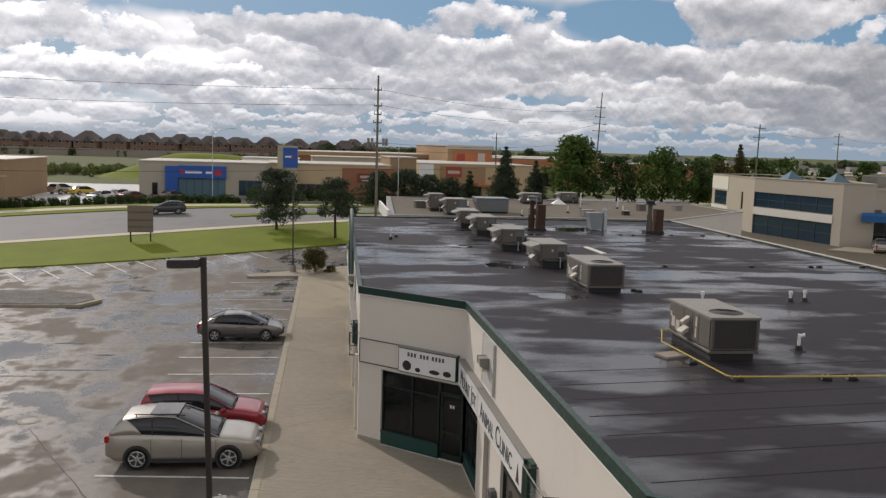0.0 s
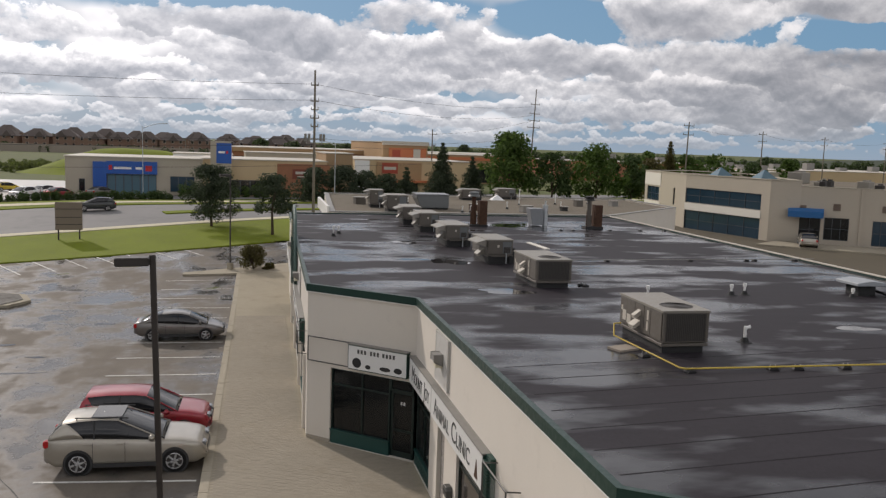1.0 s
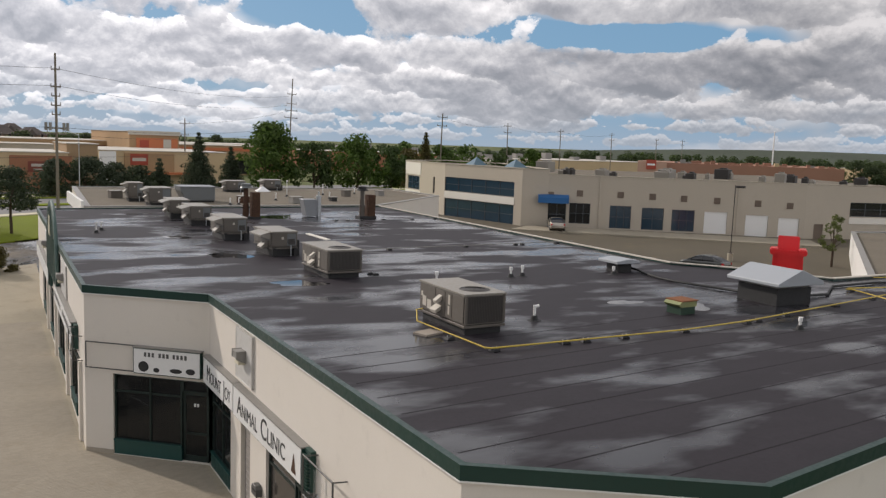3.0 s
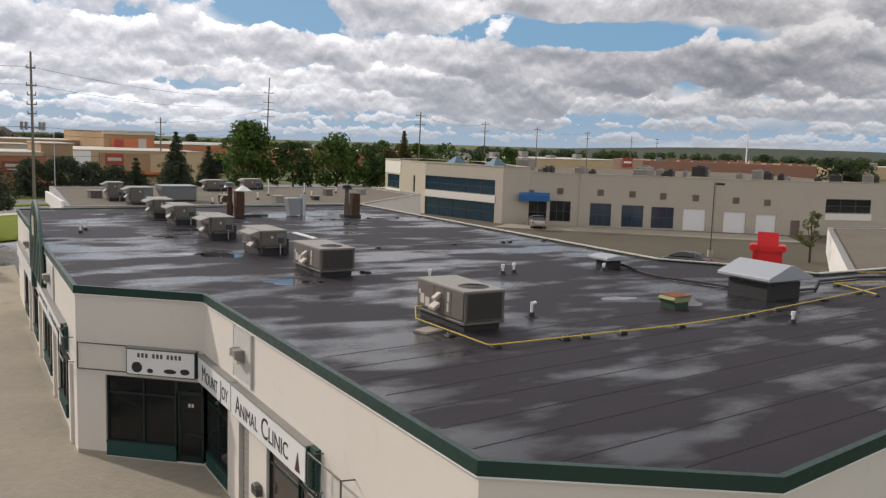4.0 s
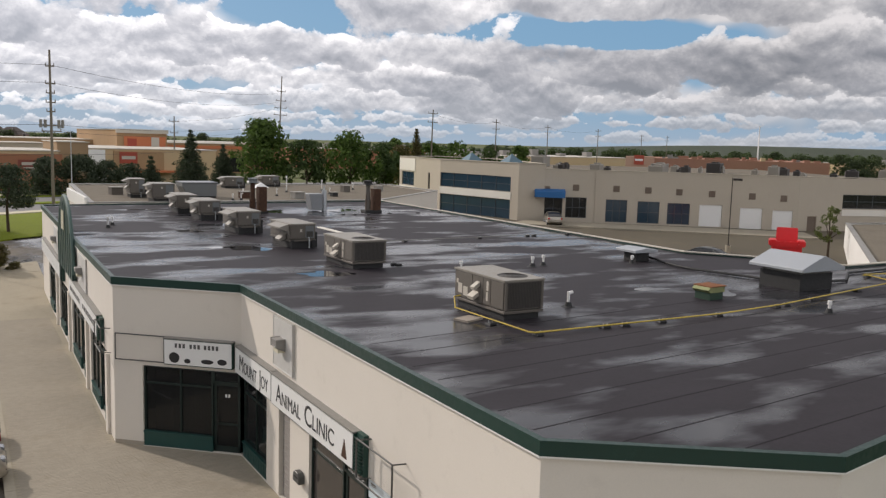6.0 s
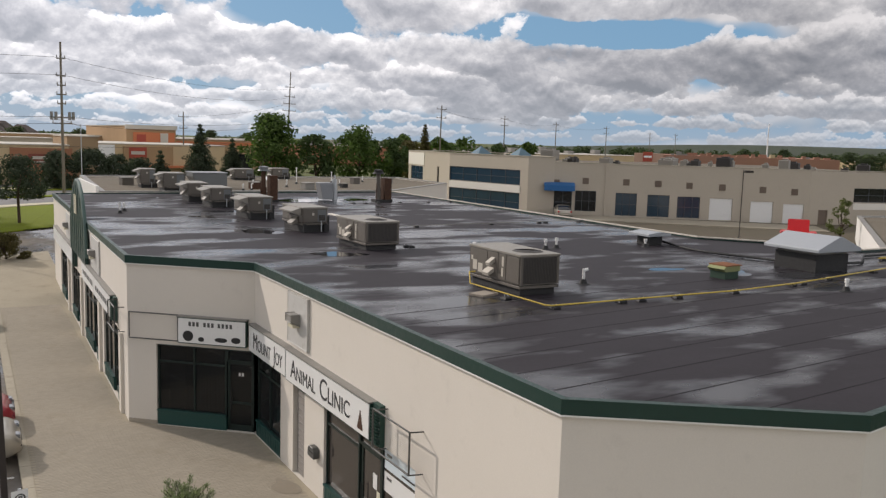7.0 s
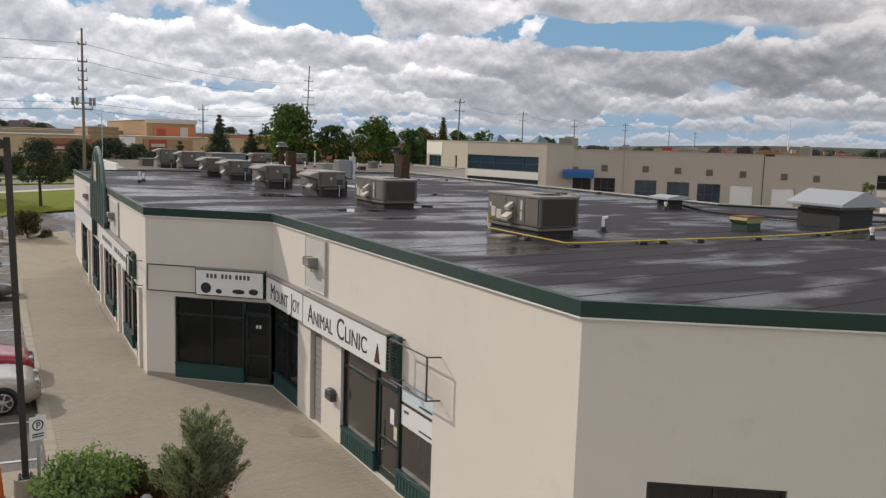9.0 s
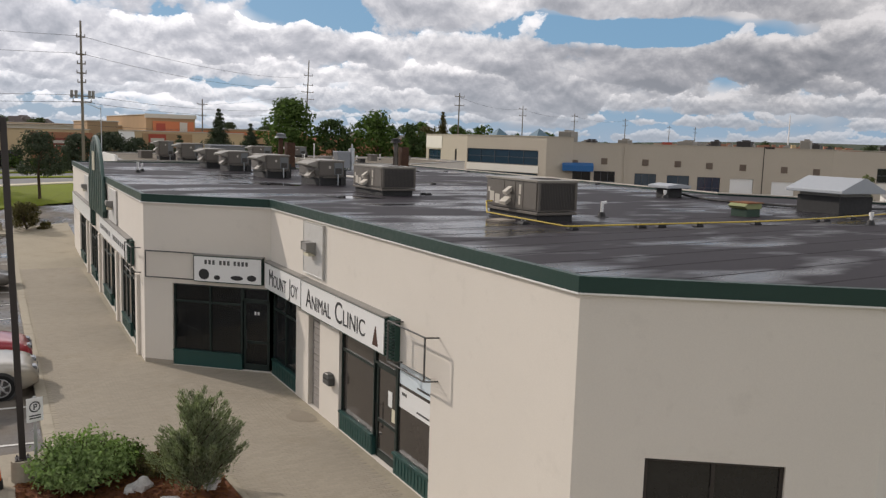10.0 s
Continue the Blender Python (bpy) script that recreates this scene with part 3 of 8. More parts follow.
# the walkway's end and the kerb that turns into the lot
sheet("end_kerb", [(-6.8, 33.3), (0.6, 33.3), (0.6, 36.6), (-6.8, 34.0)], 8, 2, 0.15, M["kerb"], "concrete kerb around a planted parking end", "kerb", 0.25)

# ---- the shop building ----
H = 5.3
PA, PB, PC, PD = Vector((0, 0)), Vector((3.13, -2.7)), Vector((3.35, -17.1)), Vector((6.9, -19.5))
OUTLINE = [PA, PB, PC, PD, Vector((34.0, -15.2)), Vector((34.0, -6.4)), Vector((25.6, -6.4)), Vector((24.0, -3.2)), Vector((22.4, -1.2)), Vector((22.3, 28.0)), Vector((0.3, 27.6))]
plaza = thing("shop_building", pose(0, 0, 0), "cream stucco shop building with green roof edging, flat wet roof", "building")


class Wall:
    """A wall from p to q with its outside on the right-hand side as one walks it the other way round; u runs along it."""

    def __init__(self, p, q, z0=0.0, z1=H - 0.09, thick=0.25):
        self.p, self.q = Vector(p), Vector(q)
        self.d = (self.q - self.p).normalized()
        self.n = Vector((self.d.y, -self.d.x))
        self.len = (self.q - self.p).length
        self.z0, self.z1, self.thick = z0, z1, thick

    def flip(self):
        self.n = -self.n
        return self

    def at(self, u, out=0.0, z=0.0):
        v = self.p + self.d * u + self.n * out
        return Vector((v.x, v.y, z))

    def block(self, bm, u0, u1, o0, o1, z0, z1):
        vs = box(bm, 0, 1, 0, 1, 0, 1)
        for v in vs:
            v.co = self.at(u0 + (u1 - u0) * v.co.x, o0 + (o1 - o0) * v.co.y, z0 + (z1 - z0) * v.co.z)
        return vs

    def matrix(self, u, out, z):
        """Local x along the wall, local y outwards, z up."""
        m = Matrix.Identity(4)
        m.col[0][:3], m.col[1][:3] = (*self.d, 0), (*self.n, 0)
        m.col[3][:3] = self.at(u, out, z)
        return m

    def body(self, holes=()):
        bm = bmesh.new()
        us = sorted({0.0, self.len, *(h[0] for h in holes), *(h[1] for h in holes)})
        for a, b in zip(us, us[1:]):
            mid = (a + b) / 2
            cuts = sorted((h[2], h[3]) for h in holes if h[0] < mid < h[1])
            z = self.z0
            for c0, c1 in cuts:
                if c0 > z + 0.01:
                    self.block(bm, a, b, -self.thick, 0, z, c0)
                z = c1
            if z < self.z1:
                self.block(bm, a, b, -self.thick, 0, z, self.z1)
        bmesh.ops.remove_doubles(bm, verts=bm.verts[:], dist=0.0005)
        bmesh.ops.recalc_face_normals(bm, faces=bm.faces[:])
        return bm


def glazing(w, u0, u1, z0, z1, parent, mullions=(), transoms=(), back=0.12, bar=0.055, frame_mat="framegreen", glass="shopglass", name="window", label=""):
    """A framed window set back in the wall: frame, bars and panes."""
    e = new(name)
    e.parent = parent
    e.matrix_world = Matrix.Identity(4)
    if label:
        e["label"] = label
    bm = bmesh.new()
    for a, b, c, d in ((u0, u0 + bar, z0, z1), (u1 - bar, u1, z0, z1), (u0, u1, z0, z0 + bar), (u0, u1, z1 - bar, z1)):
        w.block(bm, a, b, -back - 0.05, -back + 0.05, c, d)
    for u in mullions:
        w.block(bm, u - bar / 2, u + bar / 2, -back - 0.047, -back + 0.047, z0 + bar, z1 - bar)
    for z in transoms:
        w.block(bm, u0 + bar, u1 - bar, -back - 0.044, -back + 0.044, z - bar / 2, z + bar / 2)
    part("window_frame", bm, M[frame_mat], e)
    us = [u0 + bar, *mullions, u1 - bar]
    zs = [z0 + bar, *transoms, z1 - bar]
    for a, b in zip(us, us[1:]):
        for c, d in zip(zs, zs[1:]):
            bm = bmesh.new()
            w.block(bm, a, b, -back - 0.008, -back + 0.008, c, d)
            p = part("pane", bm, M[glass], e)
            p.visible_shadow = False
    return e


def bulkhead(w, u0, u1, z0, z1, parent, ribbed=True):
    bm = bmesh.new()
    w.block(bm, u0, u1, -0.16, -0.03, z0, z1)
    k = int((u1 - u0) / 0.14) if ribbed else 0
    for i in range(k):
        a = u0 + (u1 - u0) * (i + 0.15) / k
        w.block(bm, a, a + 0.09, -0.03, -0.020, z0 + 0.05, z1 - 0.05)
    w.block(bm, u0, u1, -0.16, 0.015, z1, z1 + 0.045)
    return part("bulkhead", bm, M["teal"], parent, "teal-green panel below the shop window")


def door_leaf(w, u0, u1, z0, z1, parent, back=0.14, label="green-framed glass shop door, closed", glass="shopglass"):
    bm = bmesh.new()
    st = 0.075
    for a, b, c, d in ((u0, u0 + st, z0, z1), (u1 - st, u1, z0, z1), (u0, u1, z0, z0 + 0.18), (u0, u1, z1 - st, z1), (u0, u1, 0.98, 1.05)):
        w.block(bm, a, b, -back - 0.03, -back + 0.03, c, d)
    e = part("door", bm, M["framegreen"], parent, label)
    bm = bmesh.new()
    w.block(bm, u0 + st, u1 - st, -back - 0.006, -back + 0.006, z0 + 0.18, z1 - st)
    p = part("pane", bm, M[glass], e)
    p.visible_shadow = False
    bm = bmesh.new()
    a = u0 + 0.13
    for s in (0.85, 1.35):
        rod(bm, w.at(a, -back + 0.03, s), w.at(a, -back + 0.09, s), 0.011)
    rod(bm, w.at(a, -back + 0.09, 0.8), w.at(a, -back + 0.09, 1.4), 0.014)
    part("handle", bm, M["black"], e, "black bar handle")
    return e


def shop_glass():
    m, nt, p = shader("shop_glass")
    p.inputs["Base Color"].default_value = (0.012, 0.013, 0.013, 1)
    p.inputs["Roughness"].default_value = 0.03
    p.inputs["Alpha"].default_value = 0.75
    p.inputs["IOR"].default_value = 1.45
    return m


M["shopglass"] = shop_glass()
# near-black base puts the shade of the unseen rooms into the colour
M["shaded_room"] = surface("shaded_shop_interior", (0.035, 0.032, 0.03), 0.9, vary=0.3, coarse=1.2)
M["screen"] = surface("grey_roller_blind", (0.26, 0.24, 0.22), 0.85, vary=0.05)

wAB, wBC, wCD = Wall(PA, PB).flip(), Wall(PB, PC).flip(), Wall(PC, PD).flip()
wAF = Wall(PA, OUTLINE[-1])
for w in (wAB, wBC, wCD, wAF):
    mid = w.at(w.len / 2, 0.5)
    inside = Vector((10, 5))
    if (Vector((mid.x, mid.y)) - inside).length < (Vector(w.at(w.len / 2, -0.5)[:2]) - inside).length:
        w.flip()

AF_BAYS = [(1.5, 5.7), (7.2, 11.9), (13.5, 17.5), (19.2, 23.4)]
walls = [
    (wAB, [(0.95, wAB.len, 0.15, 2.66)]),
    (wBC, [(0.0, 2.25, 0.15, 2.66), (3.22, 4.05, 0.15, 2.66), (5.35, 10.0, 0.15, 2.62)]),
    (wCD, [(1.05, 3.03, 1.35, 2.68)]),
    (wAF, [(a, b, 0.15, 2.66) for a, b in AF_BAYS]),
]
for w, holes in walls:
    part("wall", w.body(holes), M["stucco"], plaza)
for p, q in zip(OUTLINE[3:], OUTLINE[4:]):
    w = Wall(p, q)
    mid, inside = w.at(w.len / 2, 0.5), Vector((14, -8))
    if (Vector(mid[:2]) - inside).length < (Vector(w.at(w.len / 2, -0.5)[:2]) - inside).length:
        w.flip()
    part("wall", w.body(), M["stucco"], plaza)

# plinth line, fascia and coping round the roof
for w in (wAB, wCD):
    bm = bmesh.new()
    for a, b in ([(0.0, 0.95)] if w is wAB else [(0.0, w.len)]):
        w.block(bm, a, b, -0.02, 0.006, 0.10, 0.27)
    part("plinth", bm, M["plinth"], plaza)


def offset_outline(pts, dist):
    out, n = [], len(pts)
    for i in range(n):
        a, b, c = pts[i - 1], pts[i], pts[(i + 1) % n]
        d0, d1 = (b - a).normalized(), (c - b).normalized()
        n0, n1 = Vector((d0.y, -d0.x)), Vector((d1.y, -d1.x))
        m = (n0 + n1)
        m = m / max(0.2, m.dot(n0)) if m.length > 1e-6 else n0
        out.append(b + m * dist)
    return out


def ring(bm, pts, out, inn, z0, z1):
    o, i = offset_outline(pts, out), offset_outline(pts, inn)
    n = len(pts)
    vo0, vo1 = [bm.verts.new((*p, z0)) for p in o], [bm.verts.new((*p, z1)) for p in o]
    vi0, vi1 = [bm.verts.new((*p, z0)) for p in i], [bm.verts.new((*p, z1)) for p in i]
    for k in range(n):
        j = (k + 1) % n
        for a, b in ((vo0, vo1), (vo1, vi1), (vi1, vi0), (vi0, vo0)):
            bm.faces.new((a[k], a[j], b[j], b[k]))
    bmesh.ops.recalc_face_normals(bm, faces=bm.faces[:])


bm = bmesh.new()
ring(bm, OUTLINE, 0.055, -0.07, H - 0.225, H + 0.015)
part("fascia", bm, M["green"], plaza, "dark green metal roof edging")
bm = bmesh.new()
ring(bm, OUTLINE, 0.060, -0.02, H - 0.248, H - 0.223)
part("drip_edge", bm, M["white_trim"], plaza, "thin white drip edge under the fascia")
for p, q in zip(OUTLINE[5:9], OUTLINE[6:10]):
    w = Wall(p, q)
    bm = bmesh.new()
    w.block(bm, 0.0, w.len, -0.09, 0.09, H + 0.017, H + 0.06)
    part("gravel_stop", bm, M["coping"], plaza, "pale metal roof edge")
bm = bmesh.new()
prism(bm, [tuple(p) for p in offset_outline(OUTLINE, -0.06)], H - 0.30, H - 0.05)
roof = part("roof", bm, M["roof"], plaza, "dark grey membrane roof, wet with rain")
bm = bmesh.new()
for i in range(9):
    y = -18.55 + 1.0 * i
    x0 = max(3.6, 6.9 - (y + 19.5) * 1.48 + 0.5) if y < -17 else 3.6
    vs = box(bm, x0, 33.0, y - 0.014, y + 0.014, H - 0.053, H - 0.047)
    for v in vs:
        v.co.y += (v.co.x - x0) * 0.10
part("membrane_seam", bm, M["seam"], roof, "lapped membrane seam")
# added shop floor, shade put into its colour: the glass shows a dim room
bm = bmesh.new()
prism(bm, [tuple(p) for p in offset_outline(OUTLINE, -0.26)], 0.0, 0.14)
part("shop_floor", bm, M["shaded_room"], plaza)
# added partitions, unseen and coloured as dark as the shaded floor
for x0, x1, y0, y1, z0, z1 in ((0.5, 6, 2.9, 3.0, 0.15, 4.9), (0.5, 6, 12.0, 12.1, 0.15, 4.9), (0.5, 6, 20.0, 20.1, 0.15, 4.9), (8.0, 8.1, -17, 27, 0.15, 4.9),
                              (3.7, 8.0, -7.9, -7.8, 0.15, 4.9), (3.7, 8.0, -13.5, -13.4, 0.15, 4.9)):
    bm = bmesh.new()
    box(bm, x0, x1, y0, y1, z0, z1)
    part("partition", bm, M["shaded_room"], plaza)
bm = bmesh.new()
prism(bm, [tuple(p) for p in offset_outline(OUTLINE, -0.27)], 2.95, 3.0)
part("shop_ceiling", bm, M["shaded_room"], plaza)

# corner shop: window and door 
glazing(wAB, 0.95, 3.2, 0.58, 2.66, plaza, (2.15,), (2.12,), label="green-framed dark shop window")
bulkhead(wAB, 0.95, 3.2, 0.15, 0.58, plaza, False)
glazing(wAB, 3.2, 4.05, 2.27, 2.66, plaza, (), ())
door_leaf(wAB, 3.22, 4.05, 0.16, 2.27, plaza)
for k in range(2):
    bm = bmesh.new()
    wAB.block(bm, 3.56 + 0.10 * k, 3.62 + 0.10 * k, -0.13, -0.126, 1.84, 1.94)
    part("bar", bm, M["signface"], plaza, "small pale bar on the door glass")
glazing(wBC, 0.06, 2.25, 0.58, 2.66, plaza, (1.15,), (2.12,), glass="darkglass", label="green-framed dark shop window")
bulkhead(wBC, 0.06, 2.25, 0.15, 0.58, plaza)
for i in range(14):
    bm = bmesh.new()
    wBC.block(bm, 3.34, 3.90, -0.16, -0.10, 0.18 + 0.175 * i, 0.34 + 0.175 * i)
    bevel(bm, 0.012, 1)
    part("glass_block", bm, M["screen"], plaza)
glazing(wBC, 3.22, 4.05, 0.15, 2.66, plaza, (), (), back=0.19, glass="blindglass")
# second storefront: blind window, door, window with posters
glazing(wBC, 5.35, 7.25, 0.58, 2.62, plaza, (), (2.15,), glass="blindglass", label="green-framed shop window with a lowered grey blind")
bulkhead(wBC, 5.35, 7.25, 0.15, 0.58, plaza)
glazing(wBC, 7.25, 8.35, 2.27, 2.62, plaza, glass="blindglass")
door_leaf(wBC, 7.30, 8.32, 0.16, 2.27, plaza, glass="blindglass")
glazing(wBC, 8.37, 10.0, 0.58, 2.62, plaza, (), (), glass="blindglass", label="green-framed shop window with white posters")
bulkhead(wBC, 8.37, 10.0, 0.15, 0.58, plaza)
for d0, d1 in ((1.08, 1.62), (1.95, 2.95)):
    bm = bmesh.new()
    n, last = 60, None
    for i in range(n + 1):
        u, o = d0 + (d1 - d0) * i / n, -0.55 + 0.035 * math.sin(i * 1.1) + 0.02 * math.sin(i * 0.37)
        pair = [bm.verts.new((*wAB.at(u, o)[:2], z)) for z in (0.5, 2.6)]
        if last:
            bm.faces.new((last[0], pair[0], pair[1], last[1]))
        last = pair
    bmesh.ops.solidify(bm, geom=bm.faces[:], thickness=0.008)
    part("curtain", bm, M["drape"], plaza, "hanging dark grey drapes", smooth=True)
glazing(wCD, 1.05, 3.03, 1.35, 2.68, plaza, (2.04,), (), frame_mat="bronze", glass="darkglass", label="dark two-pane window")
for a, b in AF_BAYS:
    door_leaf(wAF, a + 0.95, a + 1.95, 0.16, 2.27, plaza)
    glazing(wAF, a + 0.9, a + 2.0, 2.27, 2.66, plaza)
    for c, d in ((a, a + 0.9), (a + 2.0, b)):
        glazing(wAF, c, d, 0.58, 2.66, plaza, ((c + d) / 2,) if d - c > 1.5 else (), (2.12,), glass="blindglass")
        bulkhead(wAF, c, d, 0.15, 0.58, plaza)
for a, b in ((0.9, 1.3), (6.2, 6.6), (12.4, 12.8), (18.1, 18.5)):
    bm = bmesh.new()
    wAF.block(bm, a, b, -0.02, 0.10, 0.14, 2.72)
    part("pilaster", bm, M["stucco"], plaza, "narrow cream pier between shop fronts")
# added dark sheet behind the shop fronts, its near-black standing in for shade
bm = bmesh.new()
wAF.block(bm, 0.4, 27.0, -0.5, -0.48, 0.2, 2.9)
part("shade_backing", bm, M["shaded_room"], plaza)


# the adjoining wings with ballasted roofs
def wing(name, pts, z0, z1, label, wall="stucco"):
    e = thing(name, pose(0, 0, 0), label, "building")
    bm = bmesh.new()
    ring(bm, [Vector(p) for p in pts], 0.0, -0.3, z0, z1)
    part("wall", bm, M[wall], e, "pale rendered wall")
    bm = bmesh.new()
    prism(bm, [tuple(p) for p in offset_outline([Vector(p) for p in pts], -0.29)], z1 - 0.5, z1 - 0.08)
    part("roof", bm, M["gravel"], e, "tan gravel-ballasted flat roof")
    bm = bmesh.new()
    ring(bm, [Vector(p) for p in pts], 0.04, -0.34, z1, z1 + 0.05)
    part("coping", bm, M["rtu_mid2"], e, "dark grey coping")
    return e


wing("shop_wing", [(2.9, 28.2), (22.4, 28.2), (32.5, 38.0), (32.5, 48), (4.0, 48.5)], 0.0, H + 0.03, "far wing of the shop building with a tan gravel roof")
bm = bmesh.new()
box(bm, 2.72, 2.89, 28.5, 38.0, H - 0.4, H + 0.36)
alone("parapet_upstand", bm, M["white_trim"], "short white parapet upstand at the roof edge", "parapet")
wing("white_building", [(37.8, 0.4), (60, -4), (88, 14), (62.4, 19.4)], 0.0, 3.65, "low white-walled building with a tan gravel roof behind the plaza", "white_trim")

# ---- on the roof ----
DECK = H - 0.05
RTU_LABEL = "taupe sheet-metal rooftop air-conditioning unit on a black kerb frame"


def louvre_fan(bm, x, y, z, r):
    """A round fan opening with its rim and guard rings."""
    for k, (ra, rb) in enumerate(((r, r - 0.04), (r * 0.72, r * 0.68), (r * 0.45, r * 0.41), (r * 0.2, 0.02))):
        n = 28
        lo = [bm.verts.new((x + ra * math.cos(2 * math.pi * i / n), y + ra * math.sin(2 * math.pi * i / n), z)) for i in range(n)]
        hi = [bm.verts.new((x + rb * math.cos(2 * math.pi * i / n), y + rb * math.sin(2 * math.pi * i / n), z + 0.012)) for i in range(n)]
        for i in range(n):
            bm.faces.new((lo[i], lo[(i + 1) % n], hi[(i + 1) % n], hi[i]))
    bmesh.ops.recalc_face_normals(bm, faces=bm.faces[:])


def rooftop_unit(name, m, w, l, h, style, kerb=0.17):
    """w along x, l along y; origin at the deck under the near end's middle. style 'fan': coil end and top fan; 'hood': economiser hood."""
    e = thing(name, m, RTU_LABEL, "air conditioner", "rooftop air-conditioning units")
    z0, z1 = kerb + 0.03, kerb + h
    bm = bmesh.new()
    box(bm, -w / 2 + 0.06, w / 2 - 0.06, 0.08, l - 0.08, 0, kerb)
    part("kerb_frame", bm, M["black"], e, "black roofed-in kerb frame")
    bm = bmesh.new()
    box(bm, -w / 2 - 0.015, w / 2 + 0.015, -0.015, l + 0.015, kerb, kerb + 0.07)
    bevel(bm, 0.008, 1)
    part("base_rail", bm, M["rtu"], e, "folded base rail")
    bm = bmesh.new()
    box(bm, -w / 2, w / 2, 0.0, l, z0 + 0.06, z1 - 0.03)
    bevel(bm, 0.012, 2)
    body = part("cabinet", bm, M["rtu"], e)
    bm = bmesh.new()
    # top panel takes the paler taupe, sunlight painted into it
    box(bm, -w / 2 - 0.03, w / 2 + 0.03, -0.03, l + 0.03, z1 - 0.035, z1 + 0.02)
    bevel(bm, 0.01, 2)
    part("top_panel", bm, M["rtu_lit"], e, "sheet-metal top panel with the sunlight put into its pale colour")
    # panel joints on the long side and raised panels
    edges = [0.62, 0.98, 1.5] if l > 2 else [0.5, 1.0]
    us = [0.03, *[v for v in edges if v < l], l - 0.03]
    for a, b in zip(us, us[1:]):
        for sx in (-1, 1):
            bm = bmesh.new()
            x = sx * (w / 2)
            box(bm, min(x, x + sx * 0.014), max(x, x + sx * 0.014), a + 0.012, b - 0.012, z0 + 0.1, z1 - 0.06)
            bevel(bm, 0.004, 1)
            part("side_panel", bm, M["rtu"], body)
    if style == "fan":
        bm = bmesh.new()
        box(bm, -w / 2 + 0.07, w / 2 - 0.07, -0.004, 0.004, z0 + 0.09, z1 - 0.06)
        coil = part("coil", bm, M["rtu_dark"], e, "dark condenser coil")
        for i in range(22):
            x = -w / 2 + 0.09 + (w - 0.18) * i / 21
            bm = bmesh.new()
            box(bm, x - 0.009, x + 0.009, -0.014, -0.004, z0 + 0.1, z1 - 0.07)
            part("guard_bar", bm, M["rtu_mid"], coil)
        for sx in (-1, 1):
            bm = bmesh.new()
            box(bm, sx * (w / 2 - 0.035) - 0.035, sx * (w / 2 - 0.035) + 0.035, -0.02, 0.03, z0 + 0.06, z1 - 0.03)
            part("corner_post", bm, M["rtu"], e)
        bm = bmesh.new()
        louvre_fan(bm, 0.05, 0.62, z1 + 0.021, 0.40)
        part("fan_guard", bm, M["rtu_mid"], e, "round wire fan guard")
        # flat dark disc on the top panel paints the shade of the fan opening
        bm = bmesh.new()
        rod(bm, (0.05, 0.62, z1 + 0.0), (0.05, 0.62, z1 + 0.023), 0.385, n=28)
        part("fan_shade_disc", bm, M["rtu_dark"], e, "dark disc standing in for the shaded fan opening")
        for y, z, dy, dz in ((1.22, z1 - 0.30, 0.17, 0.12), (1.32, z1 - 0.56, 0.30, 0.11)):
            bm = bmesh.new()
            profile(bm, [(0, 0), (-0.17, -0.10), (-0.20, -0.02), (0, dz)], pose(-w / 2, y, z), dy)
            part("intake_hood", bm, M["coping"], e, "small open sheet-metal intake hood")
        for y, z, ww, hh in ((0.72, z1 - 0.36, 0.09, 0.24), (0.74, z1 - 0.62, 0.08, 0.22), (1.72, z1 - 0.66, 0.22, 0.24), (2.0, z1 - 0.62, 0.20, 0.26), (2.2, z1 - 0.38, 0.09, 0.12)):
            if y + ww < l:
                bm = bmesh.new()
                box(bm, -w / 2 - 0.019, -w / 2 - 0.012, y, y + ww, z, z + hh)
                part("label_plate", bm, M["coping"], e, "white printed label with unreadable text")
    elif style == "hood":
        bm = bmesh.new()
        profile(bm, [(-w / 2 + 0.1, z1 + 0.035), (-w / 2 - 0.42, z1 - 0.12), (-w / 2 - 0.42, z1 - 0.17), (-w / 2, z1 - 0.30), (-w / 2 + 0.1, z1 - 0.30)], pose(0, l * 0.36, 0), l * 0.62)
        part("economiser_hood", bm, M["rtu_lit"], e, "sloping sheet-metal fresh-air hood")
        bm = bmesh.new()
        profile(bm, [(-w / 2, z1 - 0.36), (-w / 2 - 0.30, z1 - 0.62), (-w / 2 - 0.26, z1 - 0.70), (-w / 2, z1 - 0.60)], pose(0, l * 0.30, 0), 0.5)
        part("lower_hood", bm, M["rtu_lit"], e, "small lower sheet-metal hood")
        for x0, x1, mat, lab in ((-w * 0.47, w * 0.06, "rtu", ""), (w * 0.10, w * 0.44, "duct", "grey access panel")):
            bm = bmesh.new()
            box(bm, x0, x1, -0.016, 0.0, z0 + 0.10, z1 - 0.08)
            bevel(bm, 0.004, 1)
            part("access_panel", bm, M[mat], e, lab)
        coil = None
        bm = bmesh.new()
        box(bm, w * 0.14, w * 0.40, -0.024, -0.016, z0 + 0.14, z0 + 0.36)
        coil = part("louvre_panel", bm, M["rtu_dark"], e, "dark louvred panel")
        for i in range(5):
            bm = bmesh.new()
            box(bm, w * 0.15, w * 0.39, -0.036, -0.024, z0 + 0.16 + 0.04 * i, z0 + 0.178 + 0.04 * i)
            part("slat", bm, M["rtu_mid"], coil)
        bm = bmesh.new()
        box(bm, -w * 0.12, -w * 0.04, -0.022, -0.016, z1 - 0.30, z1 - 0.20)
        part("label_plate", bm, M["coping"], e, "white printed label with unreadable text")
        for sx in (-1, 1):
            bm = bmesh.new()
